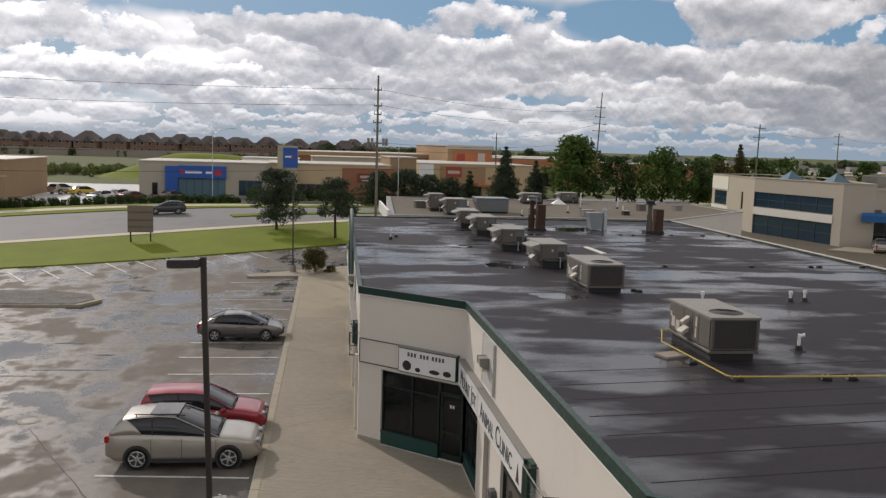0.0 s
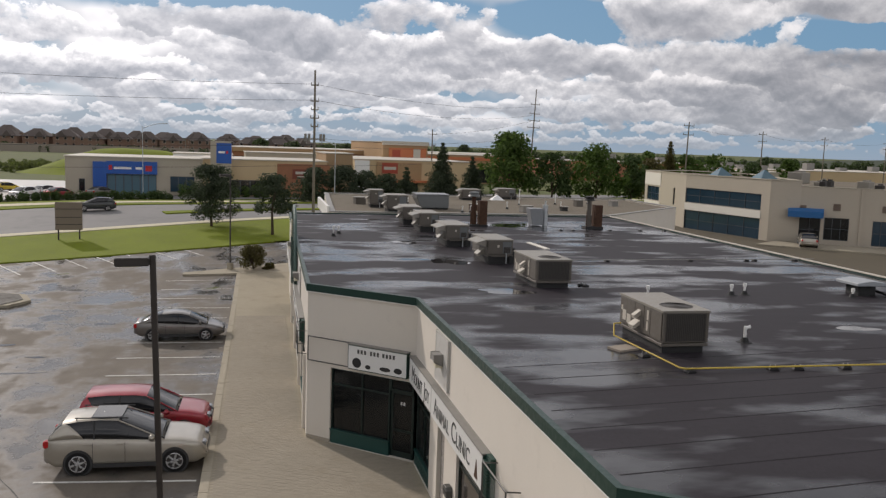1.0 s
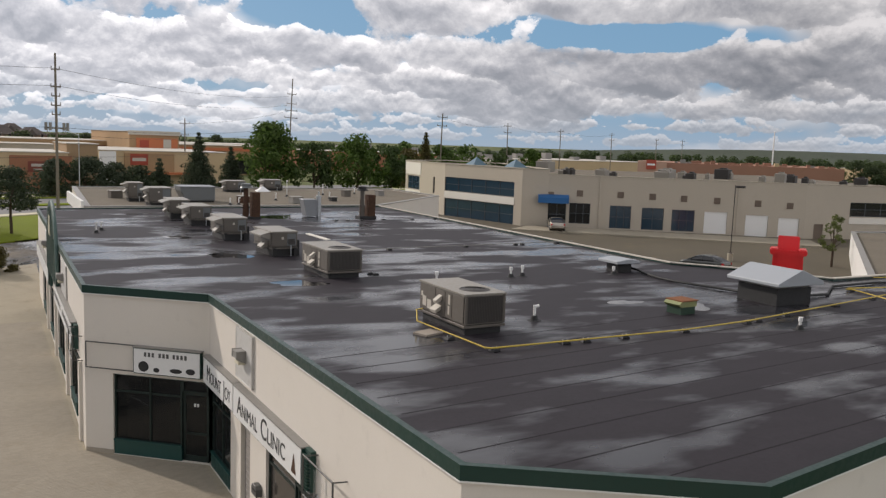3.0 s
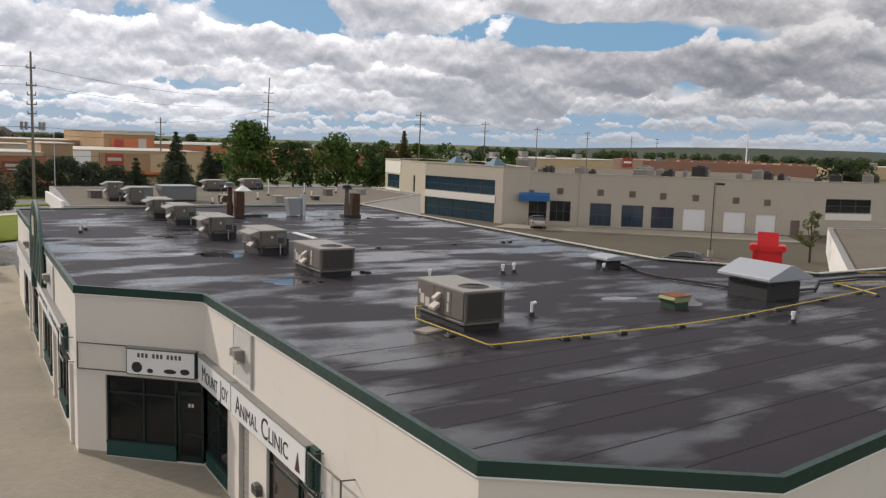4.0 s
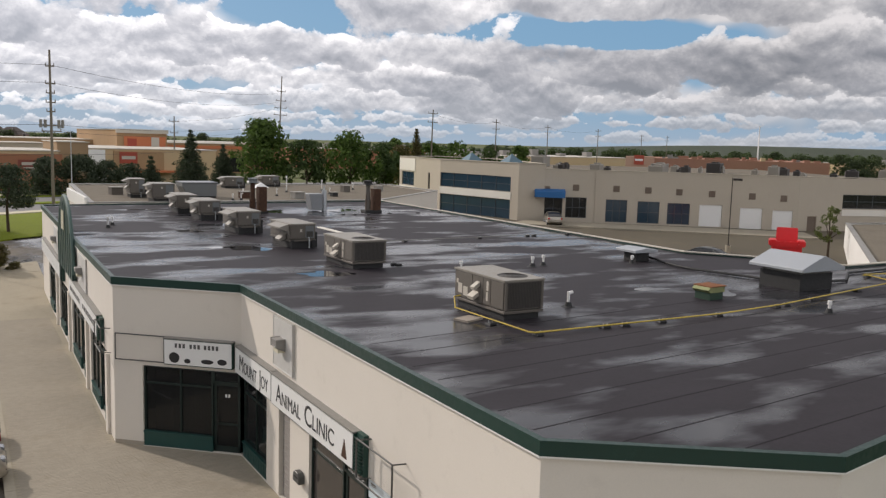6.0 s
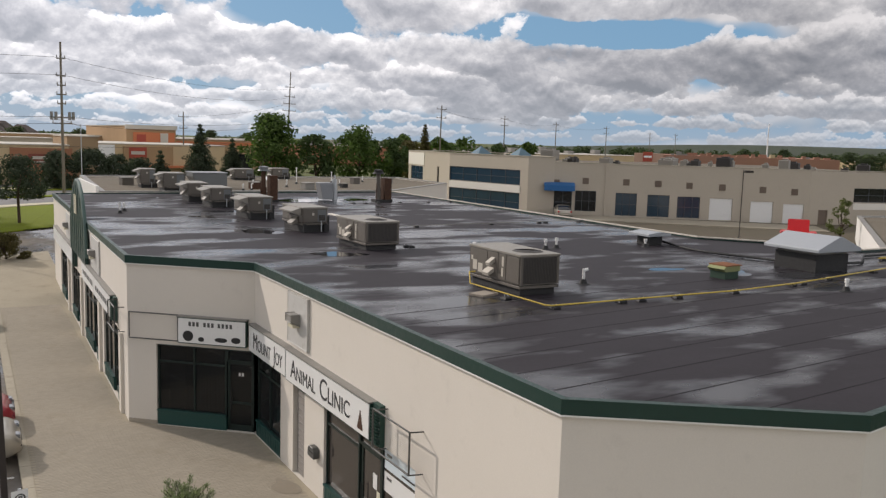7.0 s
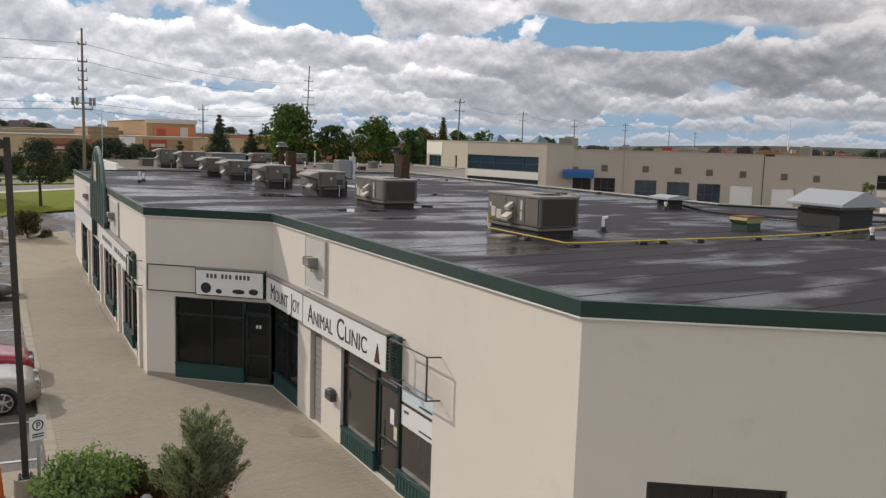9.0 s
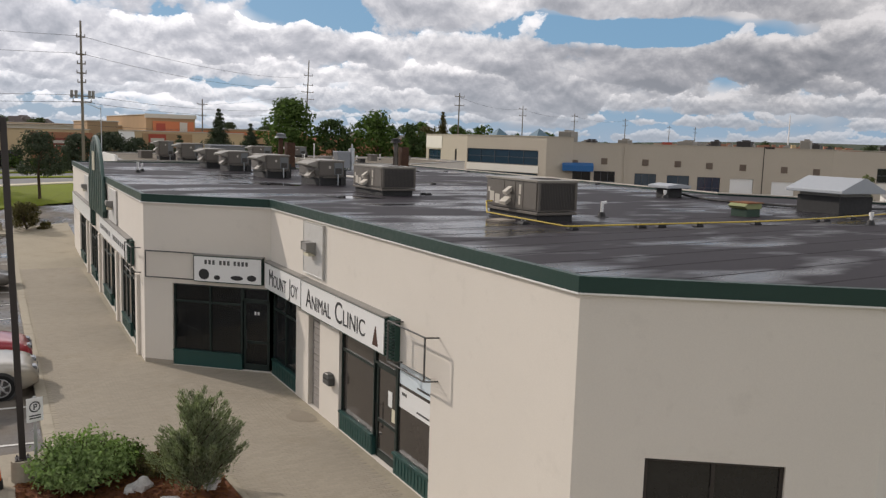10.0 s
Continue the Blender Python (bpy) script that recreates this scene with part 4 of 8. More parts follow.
            box(bm, sx * w * 0.42 - 0.06, sx * w * 0.42 + 0.06, -0.05, 0.02, 0.0, z0 + 0.02)
            part("foot", bm, M["black"], e, "dark support foot")
        bm = bmesh.new()
        rod(bm, (w * 0.22, -0.10, 0.02), (w * 0.22, -0.10, z0 + 0.12), 0.022)
        rod(bm, (w * 0.22, -0.10, z0 + 0.11), (w * 0.22, 0.02, z0 + 0.11), 0.022)
        part("drain_trap", bm, M["galv"], e, "grey drain pipe")
        bm = bmesh.new()
        box(bm, w * 0.3, w * 0.5 + 0.15, 0.15, 0.5, 0.0, z0 + 0.3)
        part("duct_boot", bm, M["black"], e, "black duct boot")
    return e



rooftop_unit("rooftop_unit", pose(8.20, -9.70, DECK), 1.16, 2.40, 0.83, "fan")
rooftop_unit("rooftop_unit", pose(8.12, -0.72, DECK, 0, 0, 1), 1.24, 2.45, 0.78, "fan")
for x, y, l, h, a in ((7.85, 4.95, 2.2, 0.80, 2), (7.35, 10.4, 2.3, 0.84, 1), (7.30, 16.9, 2.2, 0.84, 0), (7.05, 20.9, 2.2, 0.86, -1)):
    rooftop_unit("rooftop_unit", pose(x, y, DECK, 0, 0, a), 1.05, l, h - 0.12, "hood", 0.29)
W2 = H - 0.05
rooftop_unit("rooftop_unit", pose(7.45, 28.9, W2), 1.35, 1.8, 0.95, "hood", 0.25)
rooftop_unit("rooftop_unit", pose(6.65, 33.4, W2), 0.95, 1.5, 1.05, "hood", 0.22)
rooftop_unit("rooftop_unit", pose(16.2, 43.6, W2), 1.6, 1.6, 0.75, "hood")
rooftop_unit("rooftop_unit", pose(20.1, 45.9, W2), 1.5, 1.6, 0.75, "hood")


def plenum():
    e = thing("duct_plenum", pose(10.6, 32.6, W2), "large grey sheet-metal duct box on a low dark base", "duct")
    bm = bmesh.new()
    box(bm, -0.75, 1.15, 0.1, 2.0, 0, 0.12)
    part("base", bm, M["black"], e)
    bm = bmesh.new()
    profile(bm, [(-0.8, 0.12), (1.2, 0.12), (1.2, 1.02), (-1.15, 1.05), (-1.15, 0.8)], pose(0, 1.0, 0), 2.0)
    bevel(bm, 0.02, 1)
    part("casing", bm, M["duct"], e)
    bm = bmesh.new()
    box(bm, -1.2, 1.25, -0.05, 2.05, 1.05, 1.10)
    part("cover", bm, M["fanbox"], e)
    return e


plenum()


def stack(m, cap, box_h):
    """A flue with a cap beside a rusted rectangular duct."""
    e = thing("flue_stack", m, "rusty brown duct beside a capped metal flue on the roof", "chimney", "roof flues")
    bm = bmesh.new()
    box(bm, -0.55, 0.55, -0.35, 0.35, 0, 0.12)
    part("base", bm, M["black"], e)
    bm = bmesh.new()
    box(bm, 0.05, 0.50, -0.3, 0.3, 0.1, box_h)
    bevel(bm, 0.015, 1)
    d = part("duct", bm, M["rust"], e, "rust-brown rectangular duct")
    bm = bmesh.new()
    rod(bm, (-0.25, 0, 0.10), (-0.25, 0, box_h * 0.55), 0.17, n=16)
    rod(bm, (-0.25, 0, box_h * 0.5), (-0.25, 0, box_h + 0.25), 0.13, n=16)
    part("flue", bm, M["rust"] if cap else M["rtu"], e, "dark metal flue")
    bm = bmesh.new()
    rod(bm, (-0.25, 0, box_h + 0.25), (-0.25, 0, box_h + 0.33), 0.36, 0.30, 18)
    rod(bm, (-0.25, 0, box_h + 0.33), (-0.25, 0, box_h + 0.48), 0.26, 0.26, 18)
    rod(bm, (-0.25, 0, box_h + 0.48), (-0.25, 0, box_h + 0.53), 0.30, 0.05, 18)
    part("rain_cap", bm, M["black"] if not cap else M["duct"], e, "flue rain cap")
    bm = bmesh.new()
    for x in (-0.5, -0.02):
        rod(bm, (x, -0.28, 0.1), (x, -0.28, box_h * 0.8), 0.02)
    part("brace", bm, M["rust"], e)
    return e


stack(pose(10.9, 20.6, DECK), True, 1.5)
stack(pose(17.9, 20.2, DECK), False, 1.4)


def fan_box():
    e = thing("exhaust_fan", pose(14.8, 21.5, DECK), "silver sheet-metal exhaust box with a pipe beside it", "exhaust fan")
    bm = bmesh.new()
    profile(bm, [(-0.35, 0.05), (0.3, 0.05), (0.3, 1.05), (-0.55, 1.05)], pose(0, 0, 0), 0.8)
    bevel(bm, 0.015, 1)
    part("casing", bm, M["fanbox"], e)
    bm = bmesh.new()
    rod(bm, (0.55, 0, 0), (0.55, 0, 1.25), 0.16, n=14)
    rod(bm, (0.55, 0, 1.25), (0.55, 0, 1.5), 0.05, n=10)
    part("flue", bm, M["galv"], e)


fan_box()


def gravity_hood(name, x, y, w, l, base_h, top_h, over, tall, label):
    """A roof curb with a hipped metal hood; w along x, l along y."""
    e = thing(name, pose(x, y, DECK), label, "roof vent", "hooded roof vents")
    bm = bmesh.new()
    box(bm, -w / 2, w / 2, -l / 2, l / 2, 0, base_h)
    part("kerb_frame", bm, M["black"], e, "black roofed-in kerb")
    bm = bmesh.new()
    box(bm, -w / 2 + 0.04, w / 2 - 0.04, -l / 2 + 0.04, l / 2 - 0.04, base_h, base_h + top_h)
    part("throat", bm, M["rtu_mid2"], e)
    bm = bmesh.new()
    z = base_h + top_h
    a, b = w / 2 + over, l / 2 + over
    profile(bm, [(-a, z - 0.10), (a, z - 0.10), (a, z), (0.06, z + tall), (-0.06, z + tall), (-a, z)], pose(0, 0, 0), 2 * b)
    bevel(bm, 0.012, 1)
    part("hood", bm, M["hood"], e, "pale grey folded metal hood")
    return e


gravity_hood("roof_vent", 19.65, -8.72, 1.55, 1.55, 0.54, 0.20, 0.26, 0.38, "large roof vent with a pale grey metal hood")
gravity_hood("roof_vent", 18.85, -2.1, 0.66, 0.66, 0.36, 0.10, 0.24, 0.07, "small square roof vent with a flat grey metal cap")


def green_vent():
    e = thing("box_vent", pose(15.15, -9.25, DECK, 0, 0, 4), "small green box vent with a rusty brown lid", "roof vent")
    bm = bmesh.new()
    box(bm, -0.29, 0.29, -0.27, 0.27, 0, 0.22)
    part("kerb_frame", bm, M["darkgreen"], e, "dark green kerb")
    bm = bmesh.new()
    profile(bm, [(-0.31, 0.22), (0.32, 0.22), (0.32, 0.38), (-0.31, 0.38), (-0.40, 0.30)], pose(0, 0, 0), 0.60)
    part("casing", bm, M["olive"], e, "pale olive-green metal casing")
    bm = bmesh.new()
    box(bm, -0.31, 0.36, -0.33, 0.33, 0.38, 0.41)
    part("lid", bm, M["rustlid"], e, "rust-brown lid")


green_vent()


def pipe_vent(x, y, h, bent=False):
    e = thing("vent_pipe", pose(x, y, DECK), "white plastic vent pipe with a dark rubber boot on the roof", "vent pipe", "white vent pipes")
    bm = bmesh.new()
    rod(bm, (0, 0, 0), (0, 0, 0.02), 0.20, 0.16, 14)
    rod(bm, (0, 0, 0.02), (0, 0, 0.14), 0.11, 0.075, 14)
    part("boot", bm, M["black"], e)
    bm = bmesh.new()
    rod(bm, (0, 0, 0.1), (0, 0, h), 0.038, n=14)
    if bent:
        rod(bm, (0, 0, h - 0.05), (0.13, 0, h - 0.02), 0.042, n=12)
    else:
        rod(bm, (0, 0, h - 0.1), (0, 0, h + 0.01), 0.06, n=14)
    part("pipe", bm, M["pvc"], e)


for x, y, h, b in ((10.35, -8.75, 0.42, True), (16.6, -12.2, 0.34, False), (13.85, -2.2, 0.36, False), (14.4, -2.1, 0.38, False), (10.75, -2.4, 0.36, False), (18.05, -2.75, 0.3, False), (2.0, 14.5, 0.5, False), (2.35, 15.6, 0.4, False)):
    pipe_vent(x, y, h, b)


def pipe_run(name, pts, r, material, label, category):
    cu = bpy.data.curves.new(name, "CURVE")
    cu.dimensions, cu.bevel_depth, cu.bevel_resolution = "3D", r, 3
    sp = cu.splines.new("POLY")
    sp.points.add(len(pts) - 1)
    for p, c in zip(sp.points, pts):
        p.co = (*c, 1)
    cu.materials.append(material)
    return tagged(new(name, cu), label, category)


# small vents and boxes scattered over the far wing
for x, y, h, b in ((12.3, 30.4, 0.45, False), (12.9, 30.5, 0.5, True), (16.7, 34.3, 0.55, False), (18.9, 38.4, 1.3, False), (21.6, 36.0, 0.5, False), (14.9, 36.8, 0.4, False), (9.7, 38.0, 0.5, False), (22.6, 40.2, 0.9, False), (26.0, 41.5, 0.5, False)):
    pipe_vent(x, y, h, b)


def vent_box(x, y, w, h, mat):
    e = thing("vent_box", pose(x, y, W2, 0, 0, 8), "small square sheet-metal roof vent on the gravel roof", "roof vent", "small box vents")
    bm = bmesh.new()
    box(bm, -w / 2, w / 2, -w / 2, w / 2, 0, h)
    bevel(bm, 0.015, 1)
    part("casing", bm, mat, e)
    bm = bmesh.new()
    box(bm, -w / 2 - 0.06, w / 2 + 0.06, -w / 2 - 0.06, w / 2 + 0.06, h, h + 0.05)
    part("lid", bm, M["rtu_lit"], e)


for x, y, w, h, mt in ((13.7, 32.3, 0.7, 0.45, "rust"), (17.3, 31.5, 0.75, 0.45, "rtu_mid2"), (24.0, 38.5, 0.6, 0.5, "rtu"), (11.0, 36.5, 0.6, 0.4, "rtu_mid2"), (20.9, 33.4, 0.45, 0.3, "black"), (27.5, 39.5, 0.6, 0.4, "rtu_mid2"), (5.8, 36.9, 0.8, 0.5, "rtu")):
    vent_box(x, y, w, h, M[mt])
bm = bmesh.new()
r = bmesh.ops.create_cone(bm, cap_ends=True, segments=4, radius1=0.85, radius2=0.05, depth=0.45)
bmesh.ops.transform(bm, matrix=pose(18.8, 44.7, W2 + 0.22, 0, 0, 40), verts=r["verts"])
bevel(bm, 0.01, 1)
alone("skylight_dome", bm, M["white"], "white pyramid skylight dome on the gravel roof", "skylight")

pz = DECK + 0.085
pipe_run("gas_pipe", [(7.25, -8.2, DECK + 0.42), (7.05, -8.25, DECK + 0.42), (7.02, -8.35, DECK + 0.15), (7.30, -11.22, pz), (7.40, -11.32, pz), (13.3, -11.36, pz), (16.0, -11.08, pz), (25.2, -9.35, pz), (33, -8.0, pz)], 0.020, M["yellow"], "thin yellow gas pipe along the wet roof", "gas pipe")
pipe_run("gas_pipe", [(23.8, -8.3, pz), (24.0, -8.4, pz), (23.3, -10.3, pz)], 0.020, M["yellow"], "short yellow gas pipe branch on the roof", "gas pipe")
pipe_run("gas_pipe", [(23.9, -8.3, pz + 0.03), (30, -9.6, pz + 0.03)], 0.020, M["yellow"], "yellow gas pipe branch on the roof", "gas pipe")
pipe_run("gas_pipe", [(27.3, -6.9, pz + 0.04), (33, -8.6, pz + 0.04)], 0.020, M["yellow"], "yellow gas pipe branch by the parapet", "gas pipe")
pipe_run("gas_pipe", [(9.2, 5.4, pz), (12.7, 5.7, pz), (23.0, 6.3, pz)], 0.018, M["rtu_mid2"], "thin grey gas pipe crossing the roof", "gas pipe")
pipe_run("cable", [(19.15, -2.0, DECK + 0.2), (19.5, -2.5, DECK + 0.07), (19.25, -3.1, DECK + 0.06), (19.0, -4.13, DECK + 0.06), (18.97, -4.94, DECK + 0.06), (19.15, -5.6, DECK + 0.06), (19.4, -6.4, DECK + 0.06), (19.6, -7.1, DECK + 0.06), (19.5, -7.9, DECK + 0.1)], 0.045, M["black"], "black cable hose lying on the roof", "cable")
pipe_run("cable", [(20.7, -8.8, DECK + 0.1), (22.3, -8.7, DECK + 0.06), (24.0, -7.6, DECK + 0.06), (26.5, -7.5, DECK + 0.06), (33, -9.0, DECK + 0.06)], 0.045, M["black"], "black cable hose lying on the roof", "cable")


def support(x, y, s=1.0):
    e = thing("pipe_support", pose(x, y, DECK, 0, 0, random.uniform(-20, 20)), "black rubber pipe support block on the roof", "pipe support", "pipe support blocks")
    s *= 0.72
    bm = bmesh.new()
    profile(bm, [(-0.16 * s, 0), (0.16 * s, 0), (0.11 * s, 0.065), (-0.11 * s, 0.065)], pose(0, 0, 0), 0.24 * s)
    bevel(bm, 0.01, 1)
    part("block", bm, M["black"], e)
    for sx in (-1, 1):
        bm = bmesh.new()
        rod(bm, (sx * 0.06, 0, 0.06), (sx * 0.06, 0, 0.115), 0.01, n=6)
        part("clip", bm, M["galv"], e)


for x, y in ((7.1, -9.9), (7.5, -11.3), (9.5, -11.27), (10.1, -11.29), (11.3, -11.29), (13.3, -11.3), (15.85, -11.06), (16.35, -10.99), (17.8, -10.72), (20.75, -10.18), (23.2, -9.72), (24.0, -8.35), (23.3, -10.25)):
    support(x, y, 1.1)
for x, y in ((12.76, 5.72), (16.69, 5.92), (19.5, 6.1), (19.9, 6.12), (22.0, 6.25), (15.3, 18.5), (16.0, 18.4), (16.8, 18.3), (18.4, 18.7), (20.3, 18.7), (22.0, 19.0), (9.4, -0.4), (9.3, -0.2)):
    support(x, y, 1.0)
bm = bmesh.new()
vs = box(bm, -0.11, 0.11, -1.3, 1.3, 0, 0.05)
bmesh.ops.transform(bm, matrix=pose(11.45, 11.0, DECK, 0, 0, 2), verts=vs)
alone("plank", bm, M["office_pale"], "pale timber plank lying on the roof", "plank")
bm = bmesh.new()
obox(bm, pose(6.9, -9.2, DECK, 0, 0, 20), 0.6, 0.45, 0.05)
alone("paving_slab", bm, M["wallgrey"], "loose dark concrete slab beside the rooftop unit", "slab")

m_water, nt_water, p_water = shader("standing_water")
p_water.inputs["Base Color"].default_value = (0.014, 0.014, 0.016, 1)
p_water.inputs["Roughness"].default_value = 0.03
M["water"] = m_water


def puddle(x, y, rx, ry, z, seed, mat="water", label="shallow rain puddle reflecting the sky", name="puddle"):
    rnd = random.Random(seed)
    bm = bmesh.new()
    n = 40
    ph = [rnd.uniform(0, 6.28) for _ in range(5)]
    vs = []
    for i in range(n):
        a = 2 * math.pi * i / n
        r = 1 + sum(0.22 / (k + 1) * math.sin((k + 2) * a + ph[k]) for k in range(5))
        vs.append(bm.verts.new((x + rx * r * math.cos(a), y + ry * r * math.sin(a), z)))
    bm.faces.new(vs)
    bmesh.ops.recalc_face_normals(bm, faces=bm.faces[:])
    return tagged(new(name, mesh_of(name, bm, M[mat])), label, name, name + "s", "structure")


for i, (x, y, rx, ry) in enumerate(((6.3, -1.3, 0.85, 0.55), (5.9, 5.6, 0.7, 0.8), (4.6, 6.2, 0.8, 0.25), (13.6, 21.2, 1.7, 1.6), (16.6, 21.5, 0.9, 1.0), (16.3, -8.6, 0.5, 0.6), (14.6, -7.4, 0.5, 0.35), (5.2, 12.2, 0.6, 0.5), (5.0, 24.0, 1.0, 0.3))):
    puddle(x, y, rx, ry, DECK + 0.004, 10 + i)

# ---- signs and fixtures on the shop fronts ----


def lettering(text, size, m, parent, caps=0.74, squash=0.8):
    cu = bpy.data.curves.new("lettering", "FONT")
    cu.body, cu.size, cu.extrude, cu.small_caps_scale = text, size, 0.006, caps
    for i, c in enumerate(text):
        cu.body_format[i].use_small_caps = c.islower()
    cu.align_x = "CENTER"
    tmp = new("lettering_source", cu)
    bpy.context.view_layer.update()
    me = bpy.data.meshes.new_from_object(tmp)
    bpy.data.objects.remove(tmp)
    me.materials.clear()
    me.materials.append(M["ink"])
    ob = new("lettering", me)
    ob.parent = parent
    # text x runs against u when read from outside the wall
    ob.matrix_basis = parent.matrix_world.inverted() @ m @ Matrix.Diagonal((squash, 1, 1, 1))
    ob["label"] = "black serif lettering"
    return ob


def text_pose(w, u, out, z):
    """Pose with local x to a reader's right, local y up, local z out of the wall."""
    right = Vector((*w.d, 0))
    outv = Vector((*w.n, 0))
    if right.cross(Vector((0, 0, 1))).dot(outv) < 0:
        right = -right
    m = Matrix.Identity(4)
    m.col[0][:3], m.col[1][:3], m.col[2][:3] = right, (0, 0, 1), outv
    m.col[3][:3] = w.at(u, out, z)
    return m


def sign_box(w, u0, u1, z0, z1, label, depth=0.2):
    e = thing("shop_sign", w.matrix((u0 + u1) / 2, 0, z0), label, "sign", "shop fascia signs")
    inv = e.matrix_world.inverted()

    def put(name, bm, mat, lab=""):
        bmesh.ops.transform(bm, matrix=inv, verts=bm.verts[:])
        bmesh.ops.recalc_face_normals(bm, faces=bm.faces[:])
        return part(name, bm, M[mat], e, lab)

    bm = bmesh.new()
    w.block(bm, u0, u1, 0.003, depth - 0.02, z0, z1)
    put("cabinet", bm, "louvre", "dark green sign cabinet")
    bm = bmesh.new()
    w.block(bm, u0 + 0.02, u1 - 0.02, depth - 0.02, depth, z0 + 0.03, z1 - 0.03)
    put("face", bm, "signface", "white sign face")
    bm = bmesh.new()
    w.block(bm, u0 - 0.02, u1 + 0.02, 0.003, depth + 0.012, z1, z1 + 0.035)
    put("cover", bm, "rtu_mid2", "weathered grey top cover")
    return e, put


e, put = sign_box(wAB, 1.76, 3.93, 2.79, 3.58, "white shop sign with black bars and plain dark shapes")
for k in range(10):
    bm = bmesh.new()
    a = 2.12 + 0.125 * k + (0.10 if k > 2 else 0) + (0.08 if k > 5 else 0)
    wAB.block(bm, a, a + 0.075, 0.2, 0.206, 3.33, 3.46)
    put("bar", bm, "steel")
for u, z, rx, rz in ((2.1, 3.03, 0.17, 0.16), (2.52, 2.95, 0.10, 0.07), (3.15, 2.97, 0.20, 0.07), (3.62, 2.99, 0.15, 0.09)):
    bm = bmesh.new()
    c = [bm.verts.new(wAB.at(u + rx * math.cos(i * math.pi / 10), 0.204, z + rz * math.sin(i * math.pi / 10))) for i in range(20)]
    bm.faces.new(c)
    put("dark_shape", bm, "ink", "plain dark oval shape")
e, put = sign_box(wBC, 0.02, 3.15, 2.72, 3.50, "long white shop sign with black serif lettering")
lettering("Mount", 0.66, text_pose(wBC, 1.22, 0.202, 2.90), e, squash=0.80)
lettering("Joy", 0.66, text_pose(wBC, 2.58, 0.202, 2.90), e, squash=0.80)
e, put = sign_box(wBC, 3.18, 8.28, 2.68, 3.49, "long white shop sign with black serif lettering")
lettering("Animal", 0.68, text_pose(wBC, 4.42, 0.202, 2.86), e, squash=0.88)
lettering("Clinic", 0.72, text_pose(wBC, 6.42, 0.202, 2.87), e, squash=0.98)
bm = bmesh.new()
for k in range(6):
    wBC.block(bm, 7.70 + 0.025 * k, 7.98 - 0.022 * k, 0.2, 0.203 + 0.0005 * k, 2.80 + 0.07 * k, 2.87 + 0.07 * k)
put("dark_shape", bm, "rust", "plain brown tapering emblem")
e, put = sign_box(wAF, 2.42, 6.68, 2.92, 3.64, "white shop sign with lettering too small to read")
for k in range(7):
    bm = bmesh.new()
    wAF.block(bm, 2.75 + 0.52 * k, 3.10 + 0.52 * k, 0.2, 0.206, 3.20, 3.38)
    put("bar", bm, "ink")
e, put = sign_box(wAF, 6.72, 10.9, 2.92, 3.64, "white shop sign with lettering too small to read")
for k in range(7):
    bm = bmesh.new()
    wAF.block(bm, 7.1 + 0.5 * k, 7.42 + 0.5 * k, 0.2, 0.206, 3.20, 3.38)
    put("bar", bm, "ink")
e, put = sign_box(wAF, 15.0, 25.5, 2.92, 3.64, "white shop sign with lettering too small to read")


def bracket_frame(w, u0, u1, z0, z1, out, label):
    e = thing("sign_holder", w.matrix(u0, 0, z0), label, "sign frame", "empty sign frames")
    inv = e.matrix_world.inverted()
    bm = bmesh.new()
    c = [w.at(u0, out, z0), w.at(u1, out, z0), w.at(u1, out, z1), w.at(u0, out, z1)]
    for i in range(4):
        rod(bm, c[i], c[(i + 1) % 4], 0.02, n=6)
    bmesh.ops.transform(bm, matrix=inv, verts=bm.verts[:])
    part("frame", bm, M["steel"], e, "thin dark steel frame")
    for u in (u0 + 0.08, u1):
        for z in (z0, z1):
            bm = bmesh.new()
            rod(bm, w.at(u, 0.0, z - 0.03), w.at(u, out + 0.02, z), 0.016, n=6)
            bmesh.ops.transform(bm, matrix=inv, verts=bm.verts[:])
            part("bracket", bm, M["steel"], e)
    return e, inv


bracket_frame(wAB, 0.14, 1.74, 2.83, 3.62, 0.14, "empty dark steel sign frame on the stucco wall")
e, inv = bracket_frame(wBC, 8.68, 10.28, 2.68, 3.52, 0.30, "empty dark steel sign frame beside the louvred box")
bm = bmesh.new()
for k in range(16):
    wBC.block(bm, 9.25, 10.2, 0.285, 0.288, 2.75 + 0.043 * k, 2.757 + 0.043 * k)
bmesh.ops.transform(bm, matrix=inv, verts=bm.verts[:])
part("wire_mesh", bm, M["galv"], e, "pale wire mesh")
bracket_frame(wAF, 0.55, 2.0, 2.85, 3.62, 0.30, "empty dark steel sign frame on the stucco wall")


def louvre_box(w, u0, u1, z0, z1):
    e = thing("louvre_box", w.matrix(u0, 0, z0), "dark green louvred box at the end of a sign", "louvre")
    inv = e.matrix_world.inverted()
    bm = bmesh.new()
    w.block(bm, u0, u1, 0.002, 0.12, z0, z1)
    bmesh.ops.transform(bm, matrix=inv, verts=bm.verts[:])
    bmesh.ops.recalc_face_normals(bm, faces=bm.faces[:])
    part("casing", bm, M["louvre"], e)
    for k in range(11):
        bm = bmesh.new()
        z = z0 + 0.05 + (z1 - z0 - 0.1) * k / 11
        vs = w.block(bm, u0 + 0.02, u1 - 0.02, 0.12, 0.19, z, z + 0.025)
        bmesh.ops.transform(bm, matrix=inv, verts=bm.verts[:])
        bmesh.ops.recalc_face_normals(bm, faces=bm.faces[:])
        part("slat", bm, M["green"], e)


louvre_box(wBC, 8.30, 8.64, 2.64, 3.52)
louvre_box(wAF, 2.04, 2.40, 2.85, 3.64)
